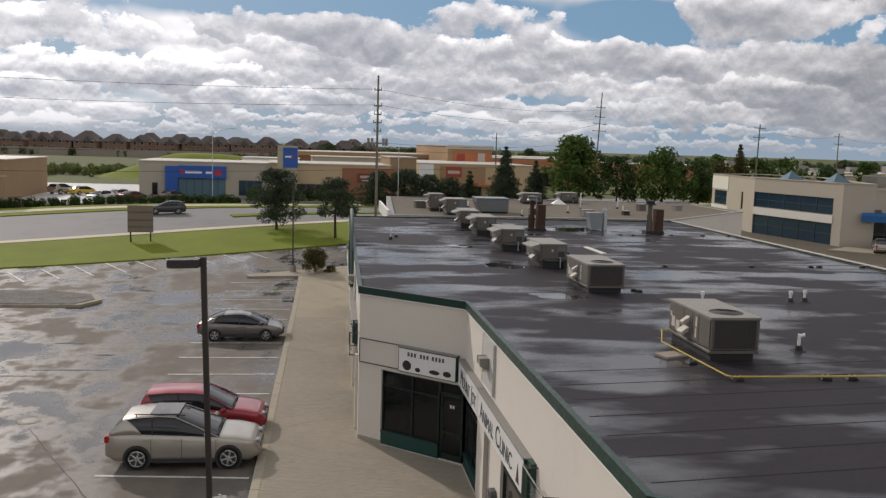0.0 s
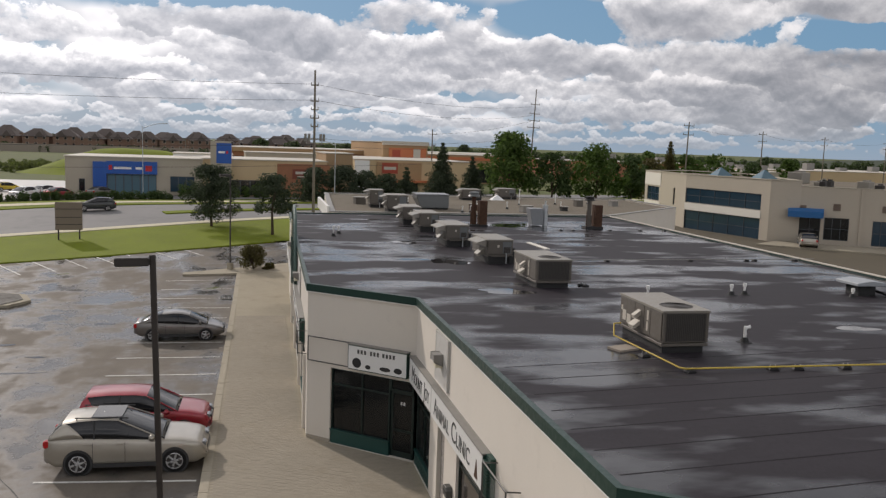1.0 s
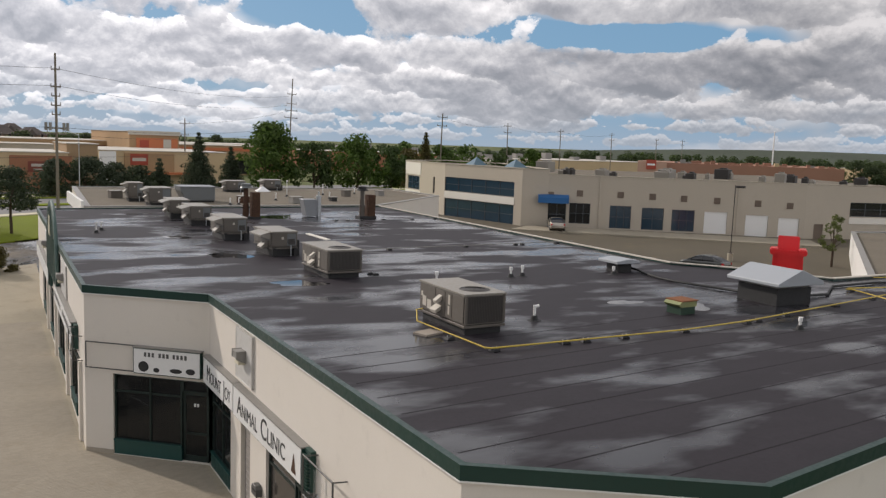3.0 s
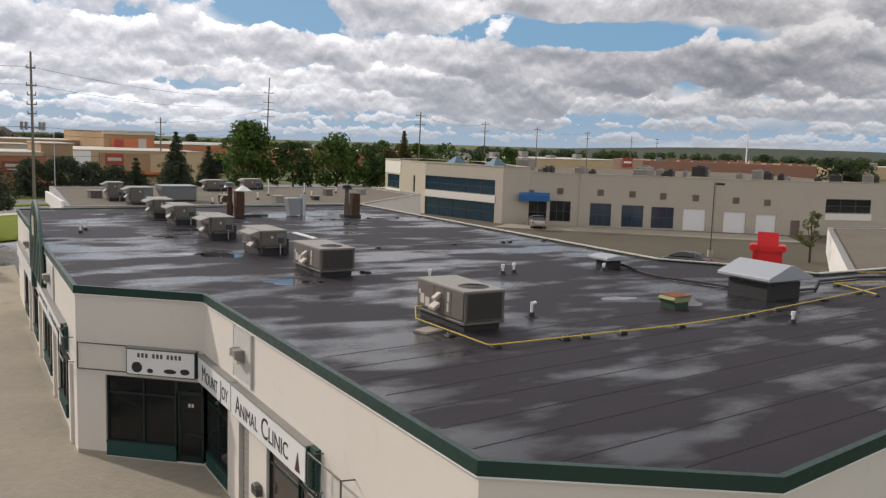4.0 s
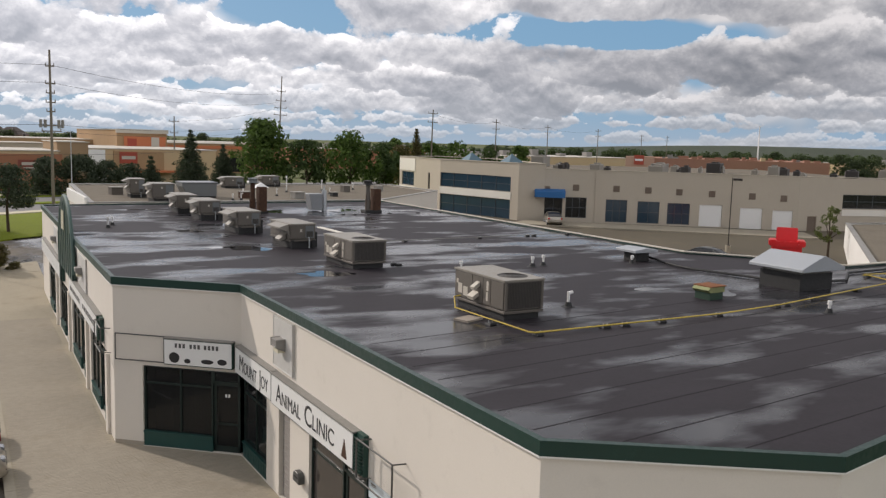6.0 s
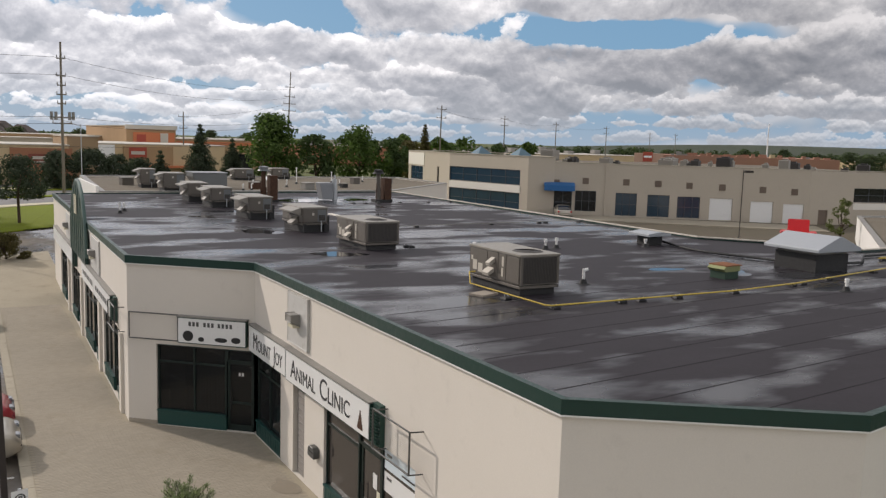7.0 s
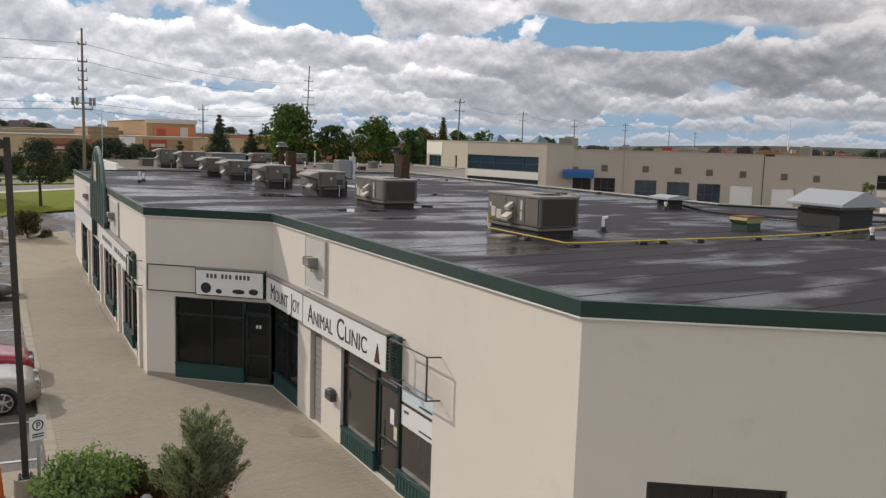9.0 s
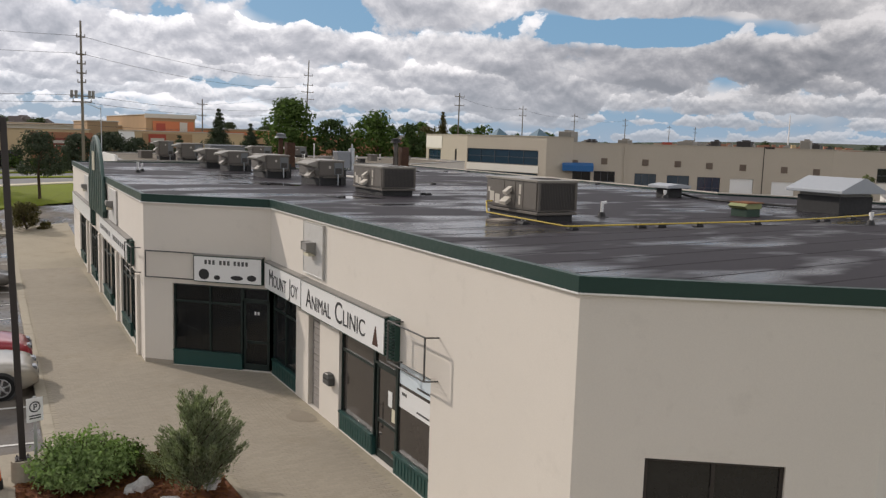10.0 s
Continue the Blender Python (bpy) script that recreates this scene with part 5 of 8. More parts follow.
louvre_box(wAF, 14.6, 14.96, 2.85, 3.64)


def wall_lamp(w, u0, u1, z0, z1):
    e = thing("wall_lamp", w.matrix((u0 + u1) / 2, 0, z0), "wall-pack lamp on a pale metal backing plate", "wall lamp", "wall lamps")
    inv = e.matrix_world.inverted()
    bm = bmesh.new()
    w.block(bm, u0, u1, 0.002, 0.06, z0, z1)
    bevel(bm, 0.012, 1)
    bmesh.ops.transform(bm, matrix=inv, verts=bm.verts[:])
    part("backing_plate", bm, M["plate"], e, "pale grey metal backing plate")
    um, zm = (u0 + u1) / 2, (z0 + z1) / 2 - 0.05
    bm = bmesh.new()
    vs = w.block(bm, um - 0.2, um + 0.2, 0.06, 0.30, zm - 0.06, zm + 0.24)
    for v in vs:
        if v.co.z < zm and (Vector(v.co[:2]) - w.p).dot(w.n) > 0.2:
            v.co.z += 0.12
    bevel(bm, 0.015, 1)
    bmesh.ops.transform(bm, matrix=inv, verts=bm.verts[:])
    part("housing", bm, M["rtu_mid2"], e, "grey lamp housing")
    bm = bmesh.new()
    w.block(bm, um - 0.17, um + 0.17, 0.065, 0.25, zm - 0.10, zm - 0.02)
    bmesh.ops.transform(bm, matrix=inv, verts=bm.verts[:])
    part("lens", bm, M["emblem"], e, "yellowed lens")


wall_lamp(wBC, 2.95, 4.35, 3.66, 4.98)
wall_lamp(wAF, 6.3, 8.7, 3.70, 4.96)
wall_lamp(wAF, 17.2, 19.3, 3.70, 4.95)


def mailbox(w, u, z):
    e = thing("mailbox", w.matrix(u, 0, z), "dark grey metal mailbox fixed to the wall", "mailbox", "wall mailboxes")
    bm = bmesh.new()
    profile(bm, [(-0.2, 0), (0.2, 0), (0.2, 0.2), (0.12, 0.28), (-0.12, 0.28), (-0.2, 0.2)], pose(0, 0.085, 0), 0.16)
    bevel(bm, 0.012, 1)
    part("body", bm, M["steel"], e)
    bm = bmesh.new()
    box(bm, -0.15, 0.15, 0.165, 0.175, 0.14, 0.17)
    part("slot_flap", bm, M["black"], e)


mailbox(wBC, 4.9, 1.15)


def posters():
    for u0, u1, z0, z1, mat, lab in ((8.45, 9.92, 2.12, 2.56, "poster", "pale blue shop poster with unreadable lettering"), (8.45, 9.92, 1.62, 2.05, "signface", "white shop poster with unreadable lettering")):
        e = thing("window_poster", wBC.matrix(u0, -0.1, z0), lab, "poster", "window posters")
        inv = e.matrix_world.inverted()
        bm = bmesh.new()
        wBC.block(bm, u0, u1, -0.108, -0.104, z0, z1)
        bmesh.ops.transform(bm, matrix=inv, verts=bm.verts[:])
        part("sheet", bm, M[mat], e)
        for a, b, c, d in ((u0 + 0.12, u0 + 0.34, z1 - 0.15, z1 - 0.09), (u0 + 0.80, u1 - 0.12, z0 + 0.08, z0 + 0.12)):
            bm = bmesh.new()
            wBC.block(bm, a, b, -0.104, -0.1, c, d)
            bmesh.ops.transform(bm, matrix=inv, verts=bm.verts[:])
            part("bar", bm, M["steel"], e)
    for u, z, s, mat, lab in ((7.86, 1.45, 0.2, "signface", "small white paper notice taped to the door"), (8.05, 1.15, 0.17, "emblem", "small yellow and white notice taped to the door")):
        bm = bmesh.new()
        wBC.block(bm, u, u + s, -0.13, -0.127, z, z + s * 1.7)
        alone("notice", bm, M[mat], lab, "notice", "door notices")


posters()


def arch():
    e = thing("arched_gable", wAF.matrix(12.5, 0, 0), "tall dark green arched sign gable above the shops", "sign gable")
    r, zc, n = 2.95, 3.92, 26

    def face(r, o0, o1, name, mat, lab="", z0=3.66):
        bm = bmesh.new()
        pts = [(-r, z0)] + [(-r * math.cos(math.pi * i / n), zc + r * math.sin(math.pi * i / n)) for i in range(n + 1)] + [(r, z0)]
        profile(bm, pts, pose(0, (o0 + o1) / 2, 0), abs(o1 - o0))
        part(name, bm, M[mat], e, lab)

    face(r, 0.058, 0.20, "gable", "green")
    bm = bmesh.new()
    for i in range(n):
        a0, a1 = math.pi * i / n, math.pi * (i + 1) / n
        rod(bm, (-r * math.cos(a0), 0.13, zc + r * math.sin(a0)), (-r * math.cos(a1), 0.13, zc + r * math.sin(a1)), 0.075, n=8)
    part("rim", bm, M["archrim"], e, "paler grey-green rounded rim")
    for x in (-2.4, -1.6, -0.8, 0, 0.8, 1.6, 2.4):
        bm = bmesh.new()
        t = math.sqrt(max(0, r * r - x * x))
        box(bm, x - 0.03, x + 0.03, 0.20, 0.225, 3.7, zc + t * 0.93)
        part("rib", bm, M["archrim"], e)
    for x in (-0.42, 0.10):
        bm = bmesh.new()
        box(bm, x, x + 0.34, 0.225, 0.25, 5.45, 6.25)
        part("bar", bm, M["emblem"], e, "plain cream upright bar")


arch()


# ---- lamp posts, no-parking sign, notice board ----
def lamp_post(x, y, h, turn, label, base=0.62, wide=0.125, lean=0.0):
    e = thing("lamp_post", pose(x, y, gz(x, y), 0, lean, turn), label, "street lamp", "parking lot lamp posts")
    bm = bmesh.new()
    rod(bm, (0, 0, -0.1), (0, 0, base), 0.24, 0.22, 20)
    part("pedestal", bm, M["kerb"], e, "concrete pedestal")
    bm = bmesh.new()
    obox(bm, pose(0, 0, base), 0.28, 0.28, 0.02)
    for sx in (-1, 1):
        for sy in (-1, 1):
            rod(bm, (sx * 0.1, sy * 0.1, base), (sx * 0.1, sy * 0.1, base + 0.06), 0.014, n=6)
    part("base_plate", bm, M["bronze"], e)
    bm = bmesh.new()
    obox(bm, pose(0, 0, base), wide, wide, h - base)
    bevel(bm, 0.012, 1)
    part("pole", bm, M["bronze"], e, "square dark bronze pole")
    bm = bmesh.new()
    box(bm, -0.76, -0.06, -0.22, 0.22, h - 0.22, h - 0.04)
    bevel(bm, 0.02, 2)
    part("lamp_head", bm, M["bronze"], e, "flat shoebox lamp head")
    bm = bmesh.new()
    box(bm, -0.70, -0.24, -0.17, 0.17, h - 0.235, h - 0.22)
    part("lens", bm, M["emblem"], e)
    return e


lamp_post(-3.64, -8.5, 7.36, 0, "square dark bronze lamp post on a concrete pedestal, leaning slightly", lean=-1.2)
lamp_post(-3.65, 34.8, 7.0, 20, "slim dark lamp post by the planted kerb end", wide=0.09)


def no_parking():
    e = thing("no_parking_sign", pose(-3.42, -8.75, 0.0, 0, 0, 0), "white no-parking sign on a thin grey steel post", "traffic sign")
    bm = bmesh.new()
    box(bm, -0.03, 0.03, -0.02, 0.02, 0, 1.95)
    part("post", bm, M["galv"], e)
    m = pose(0, -0.035, 1.45, 0, 0, 20)
    bm = bmesh.new()
    vs = box(bm, -0.16, 0.16, -0.004, 0.004, 0, 0.48)
    bmesh.ops.transform(bm, matrix=m, verts=vs)
    plate = part("plate", bm, M["signface"], e, "white sign plate")
    bm = bmesh.new()
    n = 24
    inn = [bm.verts.new(m @ Vector((0.085 * math.cos(i * 2 * math.pi / n), -0.008, 0.30 + 0.085 * math.sin(i * 2 * math.pi / n)))) for i in range(n)]
    ou = [bm.verts.new(m @ Vector((0.11 * math.cos(i * 2 * math.pi / n), -0.008, 0.30 + 0.11 * math.sin(i * 2 * math.pi / n)))) for i in range(n)]
    for i in range(n):
        bm.faces.new((inn[i], inn[(i + 1) % n], ou[(i + 1) % n], ou[i]))
    bmesh.ops.recalc_face_normals(bm, faces=bm.faces[:])
    part("ring", bm, M["ink"], plate, "dark ring symbol")
    for z in (0.06, 0.11):
        bm = bmesh.new()
        vs = box(bm, -0.11, 0.11, -0.009, -0.004, z, z + 0.025)
        bmesh.ops.transform(bm, matrix=m, verts=vs)
        part("bar", bm, M["ink"], plate)
    bm = bmesh.new()
    vs = box(bm, -0.025, -0.005, -0.009, -0.004, 0.24, 0.36)
    vs += box(bm, -0.005, 0.03, -0.009, -0.004, 0.335, 0.36)
    vs += box(bm, -0.005, 0.03, -0.009, -0.004, 0.285, 0.305)
    vs += box(bm, 0.03, 0.045, -0.009, -0.004, 0.29, 0.355)
    bmesh.ops.transform(bm, matrix=m, verts=vs)
    part("letter", bm, M["ink"], plate)


no_parking()


def notice_board():
    x, y = -17.35, 48.9
    e = thing("notice_board", pose(x, y, gz(x, y) + 0.05, 0, 0, 8), "brown plaza notice board seen from behind, on two posts", "notice board")
    for sx in (-0.82, 0.82):
        bm = bmesh.new()
        box(bm, sx - 0.06, sx + 0.06, -0.06, 0.06, 0, 3.15)
        part("post", bm, M["bronze"], e)
    bm = bmesh.new()
    box(bm, -1.06, 1.06, -0.10, 0.10, 0.85, 3.2)
    bevel(bm, 0.03, 1)
    part("panel", bm, M["noticeback"], e, "brown-grey panel")
    for z in (1.3, 1.9, 2.6):
        bm = bmesh.new()
        box(bm, -1.02, 1.02, -0.125, -0.101, z, z + 0.05)
        part("batten", bm, M["bronze"], e)


notice_board()

# ---- cars ----
def carpaint(name, colour, metal=0.4, rough=0.3):
    m, nt, p = shader(name)
    nt.links.new(ramp(nt, noise_out(nt, 1.2, 4.0), [(0.3, scaled(colour, 0.92)), (0.7, scaled(colour, 1.06))]), p.inputs["Base Color"])
    p.inputs["Metallic"].default_value, p.inputs["Roughness"].default_value = metal, rough
    p.inputs["Coat Weight"].default_value, p.inputs["Coat Roughness"].default_value = 0.8, 0.06
    return m


M["silver"] = carpaint("champagne_silver_paint", (0.40, 0.365, 0.305), 0.5)
M["carred"] = carpaint("deep_red_paint", (0.30, 0.010, 0.022), 0.3)
M["cargrey"] = carpaint("warm_grey_paint", (0.165, 0.15, 0.135), 0.5)
M["carblack"] = carpaint("black_green_paint", (0.02, 0.024, 0.022), 0.2)
M["carwhite"] = carpaint("white_paint", (0.72, 0.72, 0.70), 0.0)
M["caryellow"] = carpaint("yellow_paint", (0.55, 0.40, 0.03), 0.0)


def loft(bm, sections, close_ends=True):
    rings = [[bm.verts.new(p) for p in s] for s in sections]
    n = len(rings[0])
    for a, b in zip(rings, rings[1:]):
        for i in range(n):
            bm.faces.new((a[i], a[(i + 1) % n], b[(i + 1) % n], b[i]))
    if close_ends:
        bm.faces.new(rings[0][::-1])
        bm.faces.new(rings[-1])
    bmesh.ops.recalc_face_normals(bm, faces=bm.faces[:])


def body_section(x, w, zb, zs, zt):
    """Lower body: w half width, zb sill, zs shoulder, zt top at the middle."""
    half = [(0, zb), (w * 0.80, zb), (w * 0.94, zb + 0.05), (w * 0.99, zb + 0.20), (w, zb + (zs - zb) * 0.55), (w * 0.985, zs - 0.10), (w * 0.955, zs - 0.02), (w * 0.90, zs + (zt - zs) * 0.4), (w * 0.70, zs + (zt - zs) * 0.85), (w * 0.35, zt)]
    pts = [(x, y, z) for y, z in half] + [(x, 0, zt)] + [(x, -y, z) for y, z in half[:0:-1]]
    return pts


def cabin_section(x, w0, z0, w1, z1):
    half = [(w0, z0), (w0 * 0.985, z0 + (z1 - z0) * 0.3), (w1 + (w0 - w1) * 0.25, z0 + (z1 - z0) * 0.75), (w1, z1 - 0.045), (w1 * 0.90, z1 - 0.008), (w1 * 0.5, z1 + 0.012)]
    return [(x, y, z) for y, z in half] + [(x, 0, z1 + 0.016)] + [(x, -y, z) for y, z in half[::-1]]


def car(name, m, label, paint, L, W, shoulder, roof, wheelbase, front_over, wheel_r, belt, cab, spoke=7, detail=True, quarter=()):
    """Origin on the ground under the middle, front towards local +x. shoulder: (x, z) line of hood, belt and tail; roof: (x, z) of the cabin's top;
    cab: x of rear glass foot and windscreen foot; belt: belt height."""
    e = thing(name, m, label, "car", "cars")
    hw = W / 2
    xr, xf = -L / 2, L / 2
    sx, sz = zip(*shoulder)
    xs = [xr + L * i / 30 for i in range(31)]
    secs = []
    for x in xs:
        k = abs(x) / (L / 2)
        w = hw * (1 - 0.16 * max(0, (k - 0.82) / 0.18) ** 2)
        zb = 0.24 + 0.16 * max(0, (k - 0.86) / 0.14)
        zt = float(np.interp(x, sx, sz))
        zs = zt - 0.035 if k < 0.95 else zt - 0.06
        secs.append([Vector(p) for p in body_section(x, w, zb, zs, zt)])
    bm = bmesh.new()
    loft(bm, secs)
    body = part("body", bm, paint, e, smooth=True)
    # cabin: dark glass shell, then painted roof and pillars over it
    rx, rz = zip(*roof)
    cr, cf = cab
    cxs = [cr + (cf - cr) * i / 24 for i in range(25)]

    def cab_sec(x, grow=0.0):
        z1 = float(np.interp(x, rx, rz))
        z0 = float(np.interp(x, sx, sz)) - 0.05
        k = min(1.0, max(0.0, (z1 - z0) / (max(rz) - belt + 0.05)))
        w1 = hw * (0.93 - 0.19 * k)
        return [Vector((p[0], p[1] * (1 + grow), p[2] + grow * 0.3)) for p in cabin_section(x, hw * 0.93, z0, w1, max(z1, z0 + 0.05))]

    bm = bmesh.new()
    loft(bm, [cab_sec(x) for x in cxs])
    part("window_glass", bm, M["carglass"], e, "dark tinted windows", smooth=True)
    top = [(x, z) for x, z in roof if z > max(rz) - 0.16]
    t0, t1 = top[0][0], top[-1][0]
    bm = bmesh.new()
    rows = []
    for i in range(13):
        s = cab_sec(t0 + (t1 - t0) * i / 12, 0.012)
        rows.append([bm.verts.new(p) for p in s[3:10]])
    for a, b in zip(rows, rows[1:]):
        for i in range(6):
            bm.faces.new((a[i], a[i + 1], b[i + 1], b[i]))
    bmesh.ops.recalc_face_normals(bm, faces=bm.faces[:])
    part("roof_panel", bm, paint, e, smooth=True)
    # painted rear quarters beside the rear window
    if quarter:
        for side in (0, 1):
            bm = bmesh.new()
            grid = []
            for j in range(7):
                grid.append([bm.verts.new(cab_sec(cr + (q - cr) * j / 6, 0.013)[i if side == 0 else 12 - i]) for i, q in enumerate(quarter)])
            for a, b in zip(grid, grid[1:]):
                for i in range(len(quarter) - 1):
                    bm.faces.new((a[i], a[i + 1], b[i + 1], b[i]))
            bmesh.ops.recalc_face_normals(bm, faces=bm.faces[:])
            bmesh.ops.solidify(bm, geom=bm.faces[:], thickness=0.006)
            part("rear_quarter", bm, paint, e, smooth=True)
    # pillars
    zroof = max(rz)
    pillars = [(cf - 0.02, t1, 0.05), ((t0 + t1) / 2 + 0.12, (t0 + t1) / 2 + 0.08, 0.05)] if quarter else [(cf - 0.02, t1, 0.05), (cr + 0.02, t0, 0.09), ((t0 + t1) / 2 + 0.12, (t0 + t1) / 2 + 0.08, 0.05), (t0 - 0.02 + 0.30, t0 + 0.16, 0.05)]
    for lo_x, hi_x, wd in pillars:
        for side in (0, 1):
            bm = bmesh.new()
            a, b = cab_sec(lo_x, 0.014), cab_sec(hi_x, 0.014)
            ia, ib = (0, 3) if side == 0 else (12, 9)
            p, q = a[ia], b[ib]
            mid = (cab_sec((lo_x + hi_x) / 2, 0.014))[2 if side == 0 else 10]
            if abs(lo_x - hi_x) > 0.25:
                mid = p.lerp(q, 0.5) + Vector((0, (0.02 if side == 0 else -0.02), 0.02))
            rod(bm, p, mid, wd * 0.5, n=6)
            rod(bm, mid, q, wd * 0.5, n=6)
            part("pillar", bm, paint if lo_x > cf - 0.1 or not quarter else M["darktrim"], e)
    # wheels
    xw = (xf - front_over, xf - front_over - wheelbase)
    for x in xw:
        for s in (-1, 1):
            # no arch is cut: a dark disc stands in for its shade
            bm = bmesh.new()
            rod(bm, (x, s * (hw - 0.10), wheel_r + 0.01), (x, s * (hw + 0.003), wheel_r + 0.01), wheel_r * 1.17, n=28)
            part("arch_shade_disc", bm, M["darktrim"], e, "dark disc standing in for the shaded wheel-arch opening")
            bm = bmesh.new()
            rod(bm, (x, s * (hw - 0.2), wheel_r), (x, s * (hw + 0.012), wheel_r), wheel_r, n=28)
            bevel(bm, 0.02, 1)
            wheel = part("wheel", bm, M["tyre"], e, "black tyre")
            bm = bmesh.new()
            rod(bm, (x, s * (hw + 0.0), wheel_r), (x, s * (hw + 0.016), wheel_r), wheel_r * 0.66, n=24)
            part("rim_well", bm, M["rtu_dark"], wheel)
            bm = bmesh.new()
            for k in range(spoke):
                a = 2 * math.pi * k / spoke + 0.3
                rod(bm, (x, s * (hw + 0.02), wheel_r), (x + wheel_r * 0.63 * math.cos(a), s * (hw + 0.018), wheel_r + wheel_r * 0.63 * math.sin(a)), 0.035, 0.03, 6)
            n = 24
            for k in range(n):
                a0, a1 = 2 * math.pi * k / n, 2 * math.pi * (k + 1) / n
                rod(bm, (x + wheel_r * 0.66 * math.cos(a0), s * (hw + 0.018), wheel_r + wheel_r * 0.66 * math.sin(a0)), (x + wheel_r * 0.66 * math.cos(a1), s * (hw + 0.018), wheel_r + wheel_r * 0.66 * math.sin(a1)), 0.016, n=5)
            part("rim", bm, M["alloy"], wheel, "silver alloy rim")
    # bumpers, lamps, mirrors, handles
    for name2, x, mat in (("front_bumper", xf, paint), ("rear_bumper", xr, paint)):
        bm = bmesh.new()
        sgn = 1 if x > 0 else -1
        box(bm, min(x - sgn * 0.22, x + sgn * 0.015), max(x - sgn * 0.22, x + sgn * 0.015), -hw * 0.80, hw * 0.80, 0.36, 0.60)
        bevel(bm, 0.05, 3)
        part(name2, bm, mat, e, smooth=True)
    for s in (-1, 1):
        bm = bmesh.new()
        zt = float(np.interp(xf - 0.3, sx, sz))
        vs = box(bm, xf - 0.42, xf - 0.02, s * hw * 0.62 - 0.17, s * hw * 0.62 + 0.17, zt - 0.24, zt - 0.09)
        for v in vs:
            if v.co.x > xf - 0.1:
                v.co.y -= s * 0.10
            elif s * v.co.y > hw * 0.7:
                v.co.y += s * 0.07
        bevel(bm, 0.03, 2)
        part("headlight", bm, M["clearlens"], e, "clear headlight")
        bm = bmesh.new()
        zt = float(np.interp(xr + 0.1, sx, sz))
        box(bm, xr - 0.012, xr + 0.30, s * hw * 0.80 - 0.11, s * hw * 0.80 + 0.115, zt - 0.30, zt - 0.08)
        bevel(bm, 0.03, 2)
        part("tail_light", bm, M["redlens"], e, "red tail light")
        if detail:
            bm = bmesh.new()
            x = cf - 0.35
            vs = box(bm, x - 0.09, x + 0.07, s * (hw + 0.10) - 0.11, s * (hw + 0.10) + 0.11, belt - 0.02, belt + 0.15)
            bevel(bm, 0.035, 2)
            part("mirror", bm, paint, e, "door mirror", smooth=True)
            for x in (cf - 1.30, cf - 2.25):
                bm = bmesh.new()
                box(bm, x - 0.10, x + 0.10, s * (hw + 0.012) - 0.018, s * (hw + 0.012) + 0.018, belt - 0.16, belt - 0.12)
                part("door_handle", bm, paint, e)
            for x in (cf - 0.10, cf - 1.16, cf - 2.10):
                bm = bmesh.new()
                box(bm, x - 0.006, x + 0.006, s * hw - 0.006, s * hw + 0.0035, 0.38, belt - 0.09)
                part("door_gap", bm, M["darktrim"], e)
            bm = bmesh.new()
            box(bm, xw[1] + wheel_r * 1.2, xw[0] - wheel_r * 1.2, s * hw * 0.985 - 0.03, s * hw * 0.985 + 0.03, 0.24, 0.36)
            part("sill", bm, M["darktrim"], e)
    bm = bmesh.new()
    box(bm, xf - 0.05, xf + 0.018, -hw * 0.5, hw * 0.5, 0.60, 0.70)
    part("grille", bm, M["darktrim"], e, "dark grille")
    return e


def suv(name, m, label, paint, glass_roof=False):
    e = car(name, m, label, paint, 4.77, 1.88,
            [(-2.38, 0.92), (-2.30, 1.16), (-1.5, 1.19), (0.75, 1.09), (0.9, 1.10), (1.6, 1.06), (2.05, 0.97), (2.28, 0.86), (2.38, 0.72)],
            [(-2.26, 1.18), (-2.08, 1.40), (-1.86, 1.60), (-1.4, 1.675), (-0.75, 1.71), (-0.22, 1.68), (1.18, 1.12)], 2.825, 0.95, 0.37, 1.1, (-2.24, 1.14), 6, quarter=(-1.22, -1.36, -1.62, -1.74))
    if glass_roof:
        bm = bmesh.new()
        box(bm, -1.05, -0.14, -0.60, 0.60, 1.706, 1.728)
        bevel(bm, 0.03, 1)
        part("sunroof", bm, M["carglass"], e, "dark glass sunroof panel")
        for s in (-1, 1):
            bm = bmesh.new()
            rod(bm, (-1.5, s * 0.66, 1.73), (0.05, s * 0.66, 1.70), 0.018, n=6)
            for x in (-1.45, -0.7, 0.0):
                rod(bm, (x, s * 0.66, 1.66), (x, s * 0.66, 1.72), 0.016, n=6)
            part("roof_rail", bm, M["darktrim"], e, "dark roof rail")
    return e


def hatch(name, m, label, paint):
    return car(name, m, label, paint, 4.35, 1.76,
               [(-2.17, 0.92), (-2.1, 1.04), (-1.4, 1.06), (0.7, 0.99), (0.8, 1.04), (1.5, 0.97), (1.95, 0.86), (2.12, 0.74), (2.17, 0.64)],
               [(-2.1, 1.0), (-1.98, 1.38), (-1.85, 1.52), (-1.2, 1.57), (-0.3, 1.57), (0.1, 1.52), (1.15, 0.98)], 2.6, 0.88, 0.315, 0.94, (-2.08, 1.12), 5, quarter=(-1.55, -1.6, -1.75, -1.8))


def sedan(name, m, label, paint, detail=True):
    return car(name, m, label, paint, 4.5, 1.75,
               [(-2.25, 0.86), (-2.15, 0.98), (-1.5, 1.0), (0.8, 0.88), (0.95, 0.94), (1.6, 0.86), (2.1, 0.72), (2.25, 0.58)],
               [(-1.95, 0.99), (-1.35, 1.28), (-0.85, 1.41), (-0.3, 1.45), (0.15, 1.43), (0.5, 1.34), (1.45, 0.91)], 2.65, 0.93, 0.31, 0.92, (-1.92, 1.42), 5, detail, (-1.35, -1.32, -1.22, -1.15))


